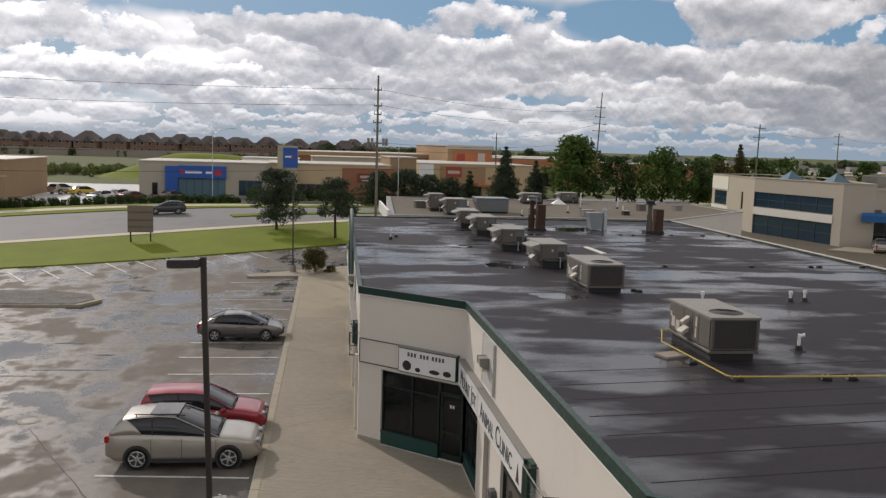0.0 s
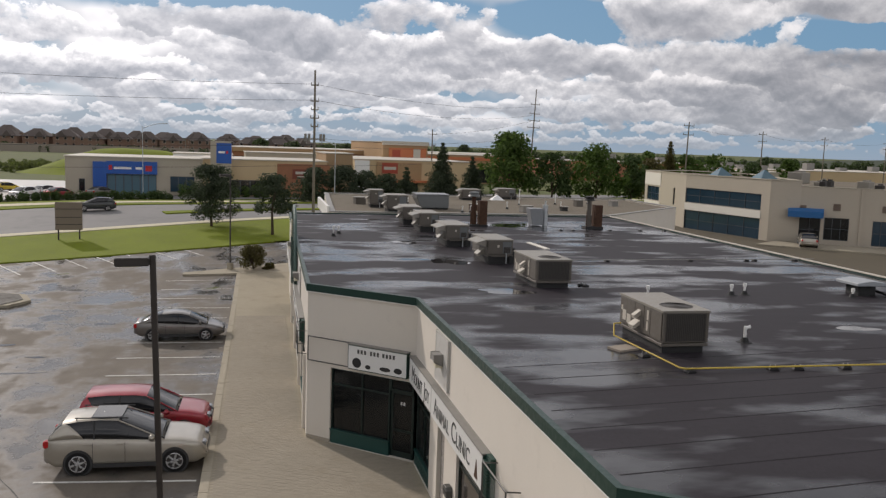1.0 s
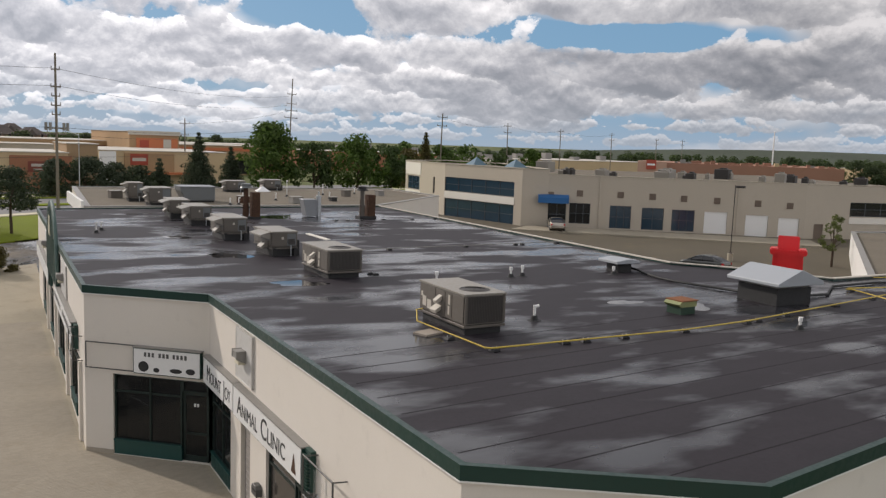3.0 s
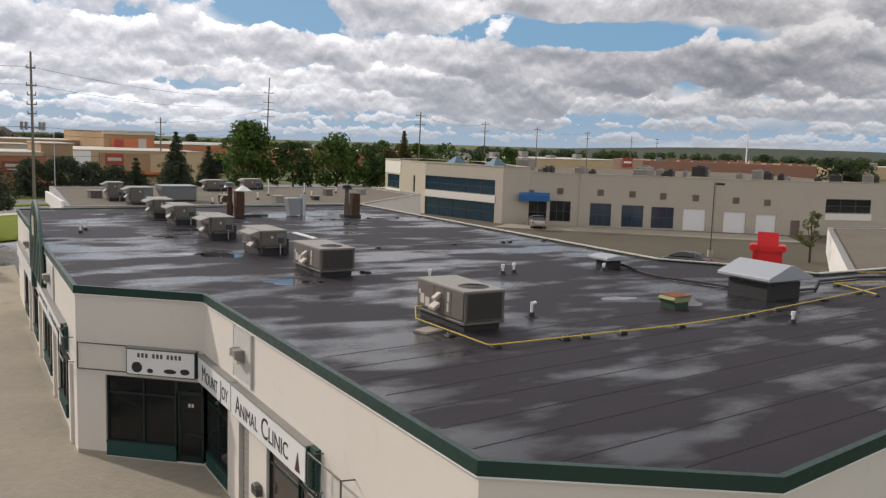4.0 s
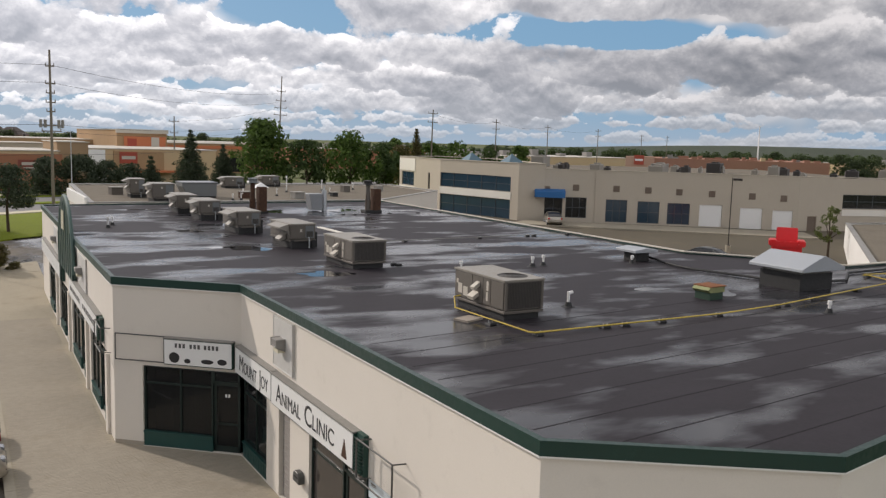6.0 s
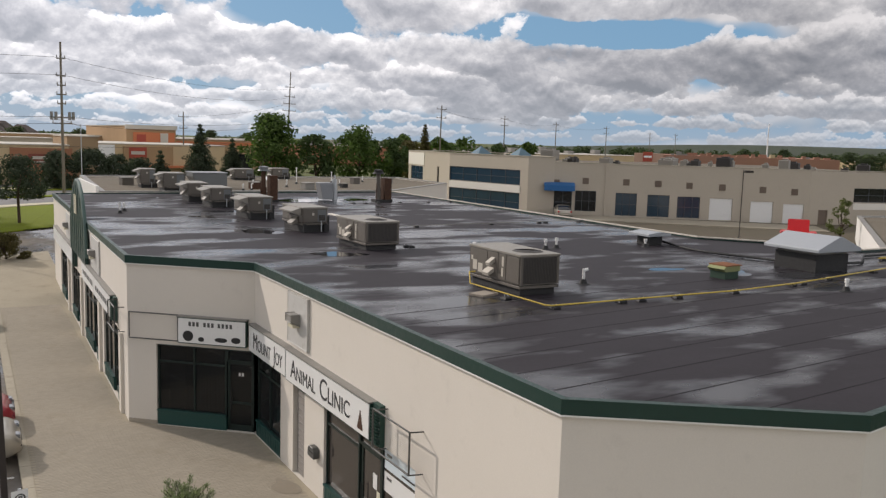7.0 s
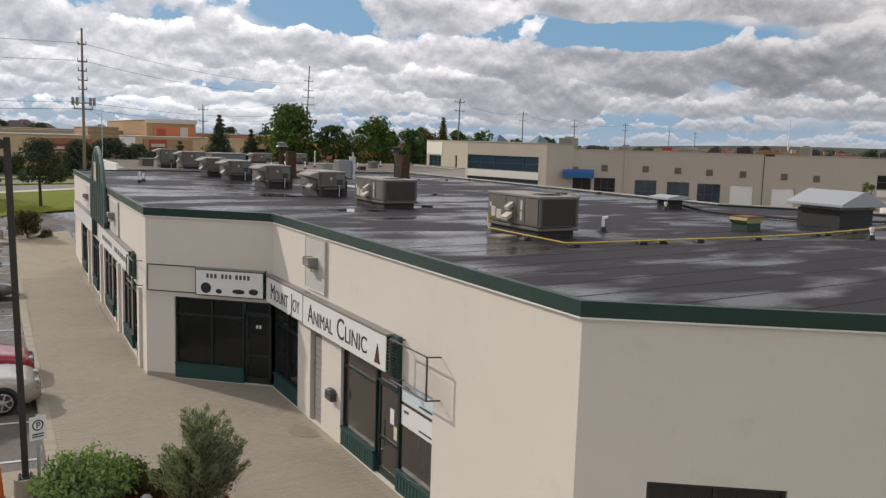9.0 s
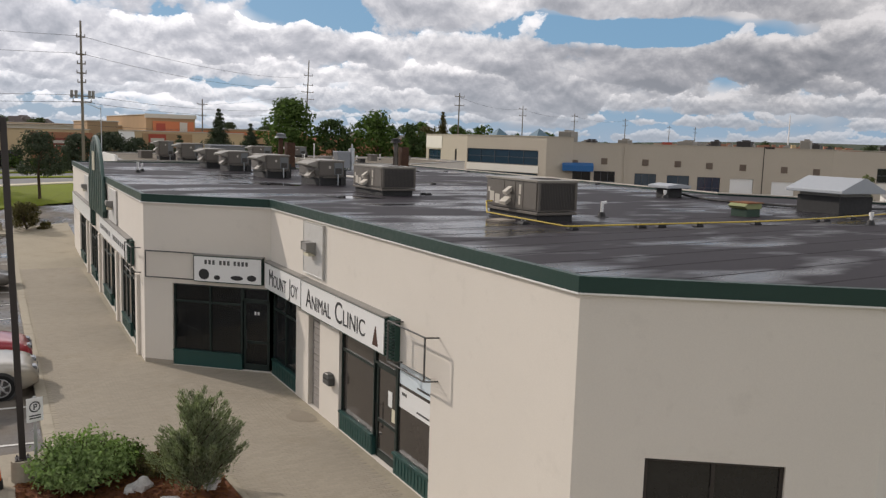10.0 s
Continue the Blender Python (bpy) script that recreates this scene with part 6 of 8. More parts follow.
suv("suv", pose(-5.33, -1.30, 0, 0, 0, -1) @ Matrix.Scale(0.955, 4), "champagne silver sport-utility car parked nose to the kerb", M["silver"], True)
hatch("hatchback", pose(-5.2, 1.50, 0, 0, 0, -1) @ Matrix.Scale(0.97, 4), "deep red hatchback parked beside the silver car", M["carred"])
sedan("sedan", pose(-5.36, 15.6, gz(-5, 15.5), 0, 0, 0) @ Matrix.Scale(0.94, 4), "warm grey four-door sedan parked nose to the kerb", M["cargrey"])


def far_car(kind, x, y, a, label, paint, lift=0.0, size=0.82):
    m = pose(x, y, gz(x, y) + 0.05 + lift, 0, 0, a) @ Matrix.Scale(size, 4)
    return (suv if kind == "suv" else sedan)(kind, m, label, paint)


far_car("suv", -18.3, 66.0, 197, "dark green-black sport-utility car on the road", M["carblack"])
far_car("sedan", 45.6, 19.4, 105, "dark green-black sedan parked behind the shop building", M["carblack"])
far_car("sedan", 45.3, 38.2, 60, "silver sedan parked by the office entrance", M["silver"], 0.0)
far_car("suv", -36.2, 91.0, 60, "pale grey sport-utility car in the far lot", M["silver"])
far_car("sedan", -33.2, 89.6, 50, "yellow car in the far lot", M["caryellow"])
far_car("sedan", -28.8, 80.8, 240, "white sedan in the far lot", M["carwhite"])
far_car("sedan", -27.6, 84.4, 235, "white car parked behind the white sedan", M["carwhite"])
far_car("sedan", -25.0, 80.8, 60, "dark red sedan in the far lot", M["carred"])
far_car("sedan", -20.8, 84.0, 55, "dark grey sedan outside the bank", M["cargrey"])
far_car("sedan", 14.5, 108.0, 17, "white sedan in front of the far store", M["carwhite"])
far_car("sedan", 18.8, 109.5, 17, "silver sedan in front of the far store", M["silver"])

# ---- the office building behind ----
def facing(w, inside):
    mid = w.at(w.len / 2, 0.5)
    if (Vector(mid[:2]) - Vector(inside)).length < (Vector(w.at(w.len / 2, -0.5)[:2]) - Vector(inside)).length:
        w.flip()
    return w


def plain_window(w, u0, u1, z0, z1, parent, cols, rows, glass="blueglass", name="window", frame="office_frame", back=0.10):
    bm = bmesh.new()
    b = 0.05
    for a, c in ((u0, u0 + b), (u1 - b, u1)):
        w.block(bm, a, c, -back - 0.05, -back + 0.04, z0, z1)
    for z in (z0, z1):
        w.block(bm, u0 + b, u1 - b, -back - 0.04, -back + 0.03, max(z0, z - b), min(z1, z + b))
    e = part(name, bm, M[frame], parent)
    for i in range(1, cols):
        u = u0 + (u1 - u0) * i / cols
        bm = bmesh.new()
        w.block(bm, u - 0.025, u + 0.025, -back - 0.045, -back + 0.035, z0 + b, z1 - b)
        part("mullion", bm, M[frame], e)
    for i in range(1, rows):
        z = z0 + (z1 - z0) * i / rows
        bm = bmesh.new()
        w.block(bm, u0 + b, u1 - b, -back - 0.035, -back + 0.025, z - 0.025, z + 0.025)
        part("transom", bm, M[frame], e)
    for i in range(cols):
        for j in range(rows):
            bm = bmesh.new()
            w.block(bm, u0 + (u1 - u0) * i / cols, u0 + (u1 - u0) * (i + 1) / cols, -back - 0.02, -back, z0 + (z1 - z0) * j / rows, z0 + (z1 - z0) * (j + 1) / rows)
            part("pane", bm, M[glass], e)
    return e




plant_rnd = random.Random(77)
PLANT = tuple((52 + 1.9 * i + plant_rnd.uniform(-1.2, 1.2), 49 - 0.75 * i + plant_rnd.uniform(-6, 6), plant_rnd.uniform(0.5, 1.2), plant_rnd.uniform(0.35, 0.85), 6.8) for i in range(20))


def office():
    e = thing("office_building", pose(0, 0, 0), "pale two-storey office building with long blue-glass window bands", "building")
    z0, zt = 1.2, 7.72
    W0, W1, W2, W3 = (42.3, 64.8), (41.2, 53.0), (43.6, 41.7), (46.0, 40.6)
    inside = (62, 58)
    wl_, wm, ws = facing(Wall(W0, W1, z0, zt), inside), facing(Wall(W1, W2, z0, zt), inside), facing(Wall(W2, W3, z0, zt), inside)
    part("wall", wl_.body([(0.8, 4.5, 4.5, 6.05), (8.6, 9.1, 4.4, 6.2)]), M["office"], e)
    plain_window(wl_, 0.8, 4.5, 4.5, 6.05, e, 3, 2)
    plain_window(wl_, 8.6, 9.1, 4.4, 6.2, e, 1, 1, "darkglass")
    bm = bmesh.new()
    wl_.block(bm, 0.1, 4.9, 0.0, 0.06, 6.2, 7.6)
    wl_.block(bm, 0.1, 4.9, 0.0, 0.06, 3.2, 4.4)
    part("band", bm, M["office_pale"], e, "white band on the pale wall")
    part("wall", wm.body([(0.05, 10.5, 4.90, 6.38), (0.05, 10.5, 2.2, 4.12)]), M["office"], e)
    plain_window(wm, 0.05, 10.5, 4.90, 6.38, e, 5, 2)
    plain_window(wm, 0.05, 10.5, 2.2, 4.12, e, 5, 2)
    bm = bmesh.new()
    wm.block(bm, 0.05, 10.55, 0.0, 0.05, 4.15, 4.85)
    part("band", bm, M["office_pale"], e, "white band between the window rows")
    part("wall", ws.body(), M["office"], e)
    # lower wing with doors
    V0, V1 = (45.2, 41.2), (66.0, 27.0)
    inside = (70, 50)
    wv = facing(Wall(V0, V1, 0.8, 7.25), inside)
    holes = [(0.1, 2.75, 2.2, 4.6), (3.05, 5.08, 2.6, 4.6), (6.95, 9.0, 2.3, 4.5), (10.0, 12.1, 2.3, 4.42), (12.85, 15.0, 2.3, 4.35), (15.9, 18.05, 2.2, 4.28), (19.75, 21.85, 2.1, 4.12), (22.8, 24.7, 2.0, 3.98)]
    part("wall", wv.body(holes), M["office"], e)
    for k, (a, b, c, d) in enumerate(holes):
        if k < 5:
            plain_window(wv, a, b, c, d, e, 3 if k != 3 else 2, 2, "darkglass" if k < 2 else "blueglass")
        else:
            bm = bmesh.new()
            n = 6
            wv.block(bm, a, b, -0.18, -0.14, c, d)
            door = part("overhead_door", bm, M["white"], e, "closed white overhead door")
            for i in range(n):
                bm = bmesh.new()
                wv.block(bm, a + 0.02, b - 0.02, -0.14, -0.10, c + (d - c) * i / n + 0.008, c + (d - c) * (i + 1) / n - 0.008)
                part("door_panel", bm, M["white"], door)
    for u, z in ((1.2, 5.0), (4.0, 5.25), (7.9, 5.25), (10.95, 5.2), (13.9, 5.12), (17.0, 5.05), (20.8, 4.95), (23.75, 4.85)):
        bm = bmesh.new()
        wv.block(bm, u - 0.3, u + 0.3, -0.01, 0.05, z, z + 0.6)
        for i in range(5):
            wv.block(bm, u - 0.27, u + 0.27, 0.05, 0.08, z + 0.05 + 0.11 * i, z + 0.09 + 0.11 * i)
        part("wall_vent", bm, M["bronzevent"], e, "brown louvred wall vent")
    for u in (6.0, 19.0):
        bm = bmesh.new()
        wv.block(bm, u - 0.12, u + 0.12, -0.01, 0.10, 0.8, 7.2)
        part("pilaster", bm, M["office"], e)
    bm = bmesh.new()
    vs = wv.block(bm, 0.0, 2.95, 0.0, 1.0, 4.55, 5.35)
    for v in vs:
        if (Vector(v.co[:2]) - wv.p).dot(wv.n) > 0.5 and v.co.z > 5:
            v.co.z -= 0.25
    part("awning", bm, M["blueawning"], e, "blue canvas entrance awning")
    # right-hand block
    X1 = (84.0, 20.5)
    wr = facing(Wall(V1, X1, 0.3, 7.2), inside)
    part("wall", wr.body([(4.6, 9.5, 4.3, 5.65), (1.0, 2.0, 1.4, 3.5)]), M["office"], e)
    plain_window(wr, 4.6, 9.5, 4.3, 5.65, e, 3, 2, "darkglass")
    bm = bmesh.new()
    wr.block(bm, 4.6, 9.6, 0.0, 0.06, 3.6, 4.2)
    part("band", bm, M["office_pale"], e)
    bm = bmesh.new()
    wr.block(bm, 1.0, 2.0, -0.2, -0.14, 1.4, 3.5)
    part("door", bm, M["bronzevent"], e, "brown service door, closed")
    bm = bmesh.new()
    prism(bm, [(42.6, 64.5), (41.5, 53.0), (43.9, 42.0), (46.0, 41.0), (52, 60), (50, 68)], 7.2, 7.5)
    part("roof", bm, M["gravel"], e, "pale gravel roof")
    bm = bmesh.new()
    prism(bm, [(45.4, 41.3), (66.0, 27.2), (83.5, 20.8), (98, 60), (60, 75)], 6.6, 6.85)
    part("roof", bm, M["gravel"], e, "tan gravel roof")
    bm = bmesh.new()
    ring(bm, [Vector(p) for p in ((42.3, 64.8), (41.2, 53.0), (43.6, 41.7), (46.0, 40.6), (53, 60), (50, 69))], 0.06, -0.3, 7.72, 7.80)
    part("coping", bm, M["parapet"], e)
    bm = bmesh.new()
    for a, b in ((V0, V1), (V1, X1)):
        w = facing(Wall(a, b), inside)
        w.block(bm, -0.02, w.len, -0.3, 0.05, 7.25, 7.32)
    part("coping", bm, M["parapet"], e)
    for x, y in ((43.3, 52.0), (44.4, 46.0)):
        bm = bmesh.new()
        r = bmesh.ops.create_cone(bm, cap_ends=True, segments=4, radius1=1.25, radius2=0.02, depth=0.85)
        bmesh.ops.transform(bm, matrix=pose(x + 1.2, y, 8.15, 0, 0, 45), verts=r["verts"])
        part("skylight", bm, M["skyblue"], e, "pyramid glass skylight")
    for x, y, s, h, z in ((50.0, 47.0, 1.8, 1.1, 7.3), (56.0, 45.0, 1.4, 0.9, 6.8), (62.0, 42.0, 2.0, 0.9, 6.8), (60, 36, 1.0, 1.0, 6.8), (67, 31, 1.2, 1.3, 6.8), (72, 34, 1.6, 1.0, 6.8), (78, 30, 1.5, 1.0, 6.8), (82, 29, 1.3, 1.1, 6.8), (75, 46, 2.0, 1.2, 6.8), (68, 48, 2.0, 1.0, 6.8)) + PLANT:
        bm = bmesh.new()
        obox(bm, pose(x, y, z, 0, 0, 30), s, s * 0.8, h)
        bevel(bm, 0.04, 1)
        obox(bm, pose(x + 0.1, y, z + h, 0, 0, 30), s * 0.5, s * 0.4, 0.15)
        part("roof_plant", bm, M["rtu_lit"] if int(x * 7) % 3 else M["rtu_dark"], e, "taupe rooftop plant box")


office()


def red_chair():
    x, y = 48.8, 14.55
    e = thing("giant_chair", pose(x, y, gz(x, y) + 0.03, 0, 0, 0), "oversized bright red armchair standing in the lot", "chair")
    e.matrix_world = pose(x, y, gz(x, y) + 0.03, 0, 0, -50)
    bm = bmesh.new()
    vs = box(bm, -0.74, 0.74, 0.45, 0.70, 1.0, 3.22)
    for v in vs:
        if v.co.z > 2:
            v.co.y += 0.30
    bevel(bm, 0.05, 2)
    part("backrest", bm, M["red"], e)
    bm = bmesh.new()
    box(bm, -0.80, 0.80, -0.80, 0.55, 0.55, 2.10)
    bevel(bm, 0.07, 2)
    part("seat", bm, M["red"], e)
    for s in (-1, 1):
        bm = bmesh.new()
        box(bm, s * 0.97 - 0.28, s * 0.97 + 0.28, -1.0, 0.65, 1.98, 2.42)
        bevel(bm, 0.07, 2)
        part("armrest", bm, M["red"], e)
        for yy in (-0.6, 0.45):
            bm = bmesh.new()
            box(bm, s * 0.9 - 0.13, s * 0.9 + 0.13, yy - 0.13, yy + 0.13, 0, 1.99)
            part("leg", bm, M["red"], e)
    bm = bmesh.new()
    box(bm, -0.72, 0.72, -0.95, -0.78, 1.9, 2.36)
    bevel(bm, 0.05, 2)
    part("seat_front", bm, M["red"], e)


red_chair()
lamp_post(50.3, 21.3, 6.1, 130, "slim dark lamp post in the lot behind the plaza", wide=0.07)


# ---- stores across the road ----
def store(name, x0, x1, y0, depth, z0, z1, mat, label, roof="parapet"):
    """A flat-roofed store with its front on y0, turned with the road."""
    e = thing(name, pose(x0, y0, 0, 0, 0, 3.0), label, "building")
    L = x1 - x0
    bm = bmesh.new()
    box(bm, 0, L, 0, depth, z0, z1)
    part("wall", bm, M[mat], e)
    bm = bmesh.new()
    box(bm, -0.15, L + 0.15, -0.15, depth + 0.1, z1, z1 + 0.12)
    part("coping", bm, M["coping"], e, "pale metal coping")
    return e


def panel(e, x0, x1, z0, z1, mat, out=0.12, name="panel", label=""):
    bm = bmesh.new()
    box(bm, x0, x1, -out, -0.004, z0, z1)
    return part(name, bm, M[mat], e, label)


def panes(e, x0, x1, z0, z1, n, mat="darkglass"):
    for i in range(n):
        w = (x1 - x0) / n
        bm = bmesh.new()
        box(bm, x0 + w * i, x0 + w * (i + 1), -0.06, -0.004, z0, z1)
        win = part("window", bm, M["office_frame"], e)
        bm = bmesh.new()
        box(bm, x0 + w * i + 0.06, x0 + w * (i + 1) - 0.06, -0.075, -0.06, z0 + 0.06, z1 - 0.06)
        part("pane", bm, M[mat], win)



bank = store("bank_building", -25.6, -9.0, 87.2, 14, 1.5, 6.95, "limestone", "grey stone bank building with a blue entrance portal")
panel(bank, 3.3, 4.9, 1.9, 6.4, "blue", 0.5, "portal_column", "blue portal column")
panel(bank, 4.9, 11.0, 4.9, 6.5, "blue", 0.5, "portal_lintel", "blue portal lintel with plain marks")
panel(bank, 5.2, 5.6, 5.4, 6.0, "redbar", 0.53, "mark")
panel(bank, 5.8, 7.9, 5.5, 5.8, "white", 0.53, "mark")
panel(bank, 8.4, 9.2, 5.5, 5.8, "white", 0.53, "mark")
panel(bank, 9.6, 10.4, 5.3, 6.0, "redbar", 0.53, "mark")
panes(bank, 4.95, 10.9, 2.2, 4.85, 6, "skyblue")
panes(bank, 12.6, 15.6, 2.7, 4.7, 3, "blueglass")
panes(bank, 1.6, 2.3, 2.6, 4.2, 1)

row = store("store_row", -9.0, 7.2, 88.2, 16, 1.5, 7.05, "tan", "tan store row with a brick end bay")
panel(row, 9.6, 16.6, 1.8, 6.7, "redbrick", 0.15, "brick_bay", "red brick end bay")
panel(row, 11.6, 15.4, 4.7, 6.0, "signboard", 0.22, "sign_panel", "dark red sign panel")
panel(row, 12.0, 15.0, 5.35, 5.7, "coping", 0.25, "mark")
panel(row, 12.2, 14.8, 4.95, 5.1, "coping", 0.25, "mark")
panes(row, 1.0, 8.6, 2.4, 4.4, 6)
panes(row, 10.2, 16.0, 2.4, 4.3, 5)


def pylon():
    e = thing("sign_tower", pose(-7.9, 86.2, 0), "grey sign tower with a plain blue panel", "sign tower")
    bm = bmesh.new()
    box(bm, 0, 2.55, 0, 1.2, 2.0, 9.45)
    part("tower", bm, M["limestone"], e)
    bm = bmesh.new()
    box(bm, 0.75, 2.6, -0.12, 1.25, 6.6, 9.2)
    p = part("panel", bm, M["blue"], e, "blue illuminated panel")
    bm = bmesh.new()
    box(bm, 1.0, 1.8, -0.15, -0.12, 7.9, 8.15)
    part("mark", bm, M["white"], p)
    bm = bmesh.new()
    box(bm, 1.95, 2.2, -0.15, -0.12, 7.85, 8.2)
    part("mark", bm, M["redbar"], p)


pylon()

store("brick_store", 7.2, 10.9, 91.0, 12, 1.5, 8.2, "brick", "square tan brick store corner tower")
grey = store("warehouse_store", 13.2, 32.5, 110.0, 30, 1.5, 7.1, "tan", "long tan warehouse store with red sign panel")
panel(grey, 0.0, 2.4, 1.6, 7.0, "white", 0.2, "white_bay", "white rendered bay")
panel(grey, 3.6, 11.0, 3.9, 6.8, "brown", 0.4, "sign_bay", "brown sign bay")
panel(grey, 4.4, 7.0, 5.0, 6.7, "redbar2", 0.5, "sign_panel", "red sign panel with plain marks")
panel(grey, 4.7, 6.7, 5.6, 6.1, "coping", 0.55, "mark")
panel(grey, 4.4, 15.0, 3.6, 3.95, "orange", 1.2, "canopy", "orange canopy")
panes(grey, 5.0, 10.5, 2.2, 3.5, 6)
depot = store("depot_store", 21.5, 30.4, 137.0, 40, 1.5, 10.1, "brown", "large brown warehouse store with an orange sign band")
panel(depot, -0.2, 9.1, 9.55, 10.3, "coping", 0.3, "cornice", "pale cornice")
panel(depot, 1.2, 8.6, 7.0, 9.0, "orange", 0.2, "sign_band", "orange sign band")
panel(depot, 1.8, 3.4, 7.2, 8.6, "redbar2", 0.3, "mark")
panel(depot, 6.0, 7.4, 7.1, 8.9, "coping", 0.3, "mark")
hall = store("depot_hall", 30.8, 48.0, 143.0, 30, 1.5, 7.9, "brown", "long low brown hall beside the warehouse store")
panel(hall, 0.0, 17.0, 6.9, 7.5, "orange", 0.15, "stripe", "orange stripe dulled by haze in its colour")
panel(hall, 1.0, 16.0, 2.4, 5.2, "darkglass", 0.1, "window_band")
plaza2 = store("far_plaza", -9.5, 60.0, 158.0, 30, 1.5, 8.0, "redbrick", "long low red brick shopping plaza")
for i in range(8):
    panel(plaza2, 2 + 8.2 * i, 7.5 + 8.2 * i, 3.2, 6.2, "darkglass", 0.1, "window_band")
panel(plaza2, 0, 69, 7.2, 8.0, "brown", 0.4, "cornice")
far_left = store("corner_store", -66.0, -38.2, 75.0, 18, 0.8, 6.9, "brick", "brown brick corner store with a pale coping")
panes(far_left, 16.0, 25.5, 2.0, 4.9, 4, "blueglass")
panel(far_left, 0, 28, 5.0, 5.15, "tan", 0.06, "course")
for i, (x, y, w, z) in enumerate(((-15, 112, 9, 7.2), (-4, 118, 12, 7.6))):
    e = store("low_store", x, x + w, y, 10, 1.5, z, ("white", "limestone", "redbrick")[i], "low store roof behind the bank")


# long reddish plaza beyond the office
def mall():
    e = thing("shopping_mall", pose(122, 113, 0, 0, 0, -42), "distant reddish brick shopping mall with rooftop plant", "building")
    bm = bmesh.new()
    box(bm, 0, 40, 0, 30, 0, 7.5)
    part("wall", bm, M["mallbrick"], e)
    bm = bmesh.new()
    box(bm, -1, 5, -1, 5, 0, 7.7)
    part("entrance_tower", bm, M["mallpale"], e, "pale pink entrance tower")
    bm = bmesh.new()
    box(bm, 0.8, 2.8, -1.25, -1.0, 6.0, 8.0)
    part("sign_panel", bm, M["redbar2"], e, "red sign panel")
    bm = bmesh.new()
    box(bm, 1.0, 2.6, -1.3, -1.25, 6.8, 7.2)
    part("mark", bm, M["white"], e)
    rnd = random.Random(4)
    for i in range(26):
        bm = bmesh.new()
        x = 7 + 1.25 * i
        obox(bm, pose(x, rnd.uniform(0.5, 8), 7.5), rnd.uniform(0.6, 1.6), rnd.uniform(0.6, 1.4), rnd.uniform(0.2, 0.8))
        part("roof_plant", bm, M[rnd.choice(("rtu_mid2", "mallbrick", "mallbrick", "tan"))], e)


mall()
for i, (x, y, w, d, z, mt) in enumerate(((120, 170, 60, 30, 6.2, "tan"), (95, 150, 26, 16, 6.0, "limestone"), (230, 90, 60, 30, 5.2, "mallbrick"), (70, 175, 40, 18, 7.0, "redbrick"), (260, 150, 80, 20, 6.2, "tan"))):
    e = store("distant_building", x, x + w, y, d, 0.5, z, mt, "distant low flat-roofed commercial building")
    for k in range(5):
        bm = bmesh.new()
        obox(bm, pose(w * (0.1 + 0.18 * k), d * 0.4, z), 2.4, 2.0, 1.0 + 0.5 * (k % 3))
        part("roof_plant", bm, M["rtu_mid2"], e)


# ---- houses on the ridge, wall and berm ----
def house(x, y, w, h, a, seed):
    rnd = random.Random(seed)
    e = thing("house", pose(x, y, 3.3, 0, 0, a), "distant two-storey brick house with a dark hipped roof", "house", "houses on the ridge")
    d = w * 0.9
    bm = bmesh.new()
    box(bm, -w / 2, w / 2, 0, d, 0, h)
    part("wall", bm, M["housewall"], e)
    bm = bmesh.new()
    o = 0.4
    lo = [bm.verts.new(p) for p in ((-w / 2 - o, -o, h), (w / 2 + o, -o, h), (w / 2 + o, d + o, h), (-w / 2 - o, d + o, h))]
    rz = h + rnd.uniform(2.6, 3.4)
    hi = [bm.verts.new(p) for p in ((-w * 0.15, d * 0.5, rz), (w * 0.15, d * 0.5, rz))]
    bm.faces.new((lo[0], lo[1], hi[1], hi[0]))
    bm.faces.new((lo[2], lo[3], hi[0], hi[1]))
    bm.faces.new((lo[1], lo[2], hi[1]))
    bm.faces.new((lo[3], lo[0], hi[0]))
    bm.faces.new(lo[::-1])
    gx = rnd.uniform(-w * 0.25, w * 0.25)
    profile(bm, [(gx - 1.9, h - 0.2), (gx + 1.9, h - 0.2), (gx, h + 2.3)], pose(0, 1.0, 0), 3.2)
    bmesh.ops.recalc_face_normals(bm, faces=bm.faces[:])
    part("roof", bm, M["houseroof"], e)
    for k in range(3):
        for z in (1.0, 3.6):
            bm = bmesh.new()
            xx = -w / 2 + w * (k + 0.5) / 3
            box(bm, xx - 0.55, xx + 0.55, -0.06, 0.02, z, z + 1.3)
            win = part("window", bm, M["coping"], e)
            bm = bmesh.new()
            box(bm, xx - 0.46, xx + 0.46, -0.08, -0.06, z + 0.08, z + 1.22)
            part("pane", bm, M["darkglass"], win)


rnd = random.Random(11)
hx = -152.0
k = 0
while hx < 20:
    w = rnd.uniform(8.5, 10.5)
    house(hx, 338 + rnd.uniform(-4, 4) - 0.12 * (hx + 80), w, rnd.uniform(4.2, 5.0), rnd.uniform(-6, 6), k)
    hx += w + rnd.uniform(0.8, 1.8)
    k += 1
hx = -150.0
while hx < 20:
    w = rnd.uniform(9, 11)
    house(hx, 372 + rnd.uniform(-4, 4) - 0.12 * (hx + 80), w, rnd.uniform(5.0, 5.8), rnd.uniform(-6, 6), k)
    hx += w + rnd.uniform(2, 5)
    k += 1
bm = bmesh.new()
vs = box(bm, -170, 30, 0, 0.4, 1.8, 5.2)
bmesh.ops.transform(bm, matrix=pose(0, 318, 0, 0, 0, -3), verts=vs)
alone("noise_wall", bm, M["wallgrey"], "long grey-brown boundary wall below the houses", "wall")


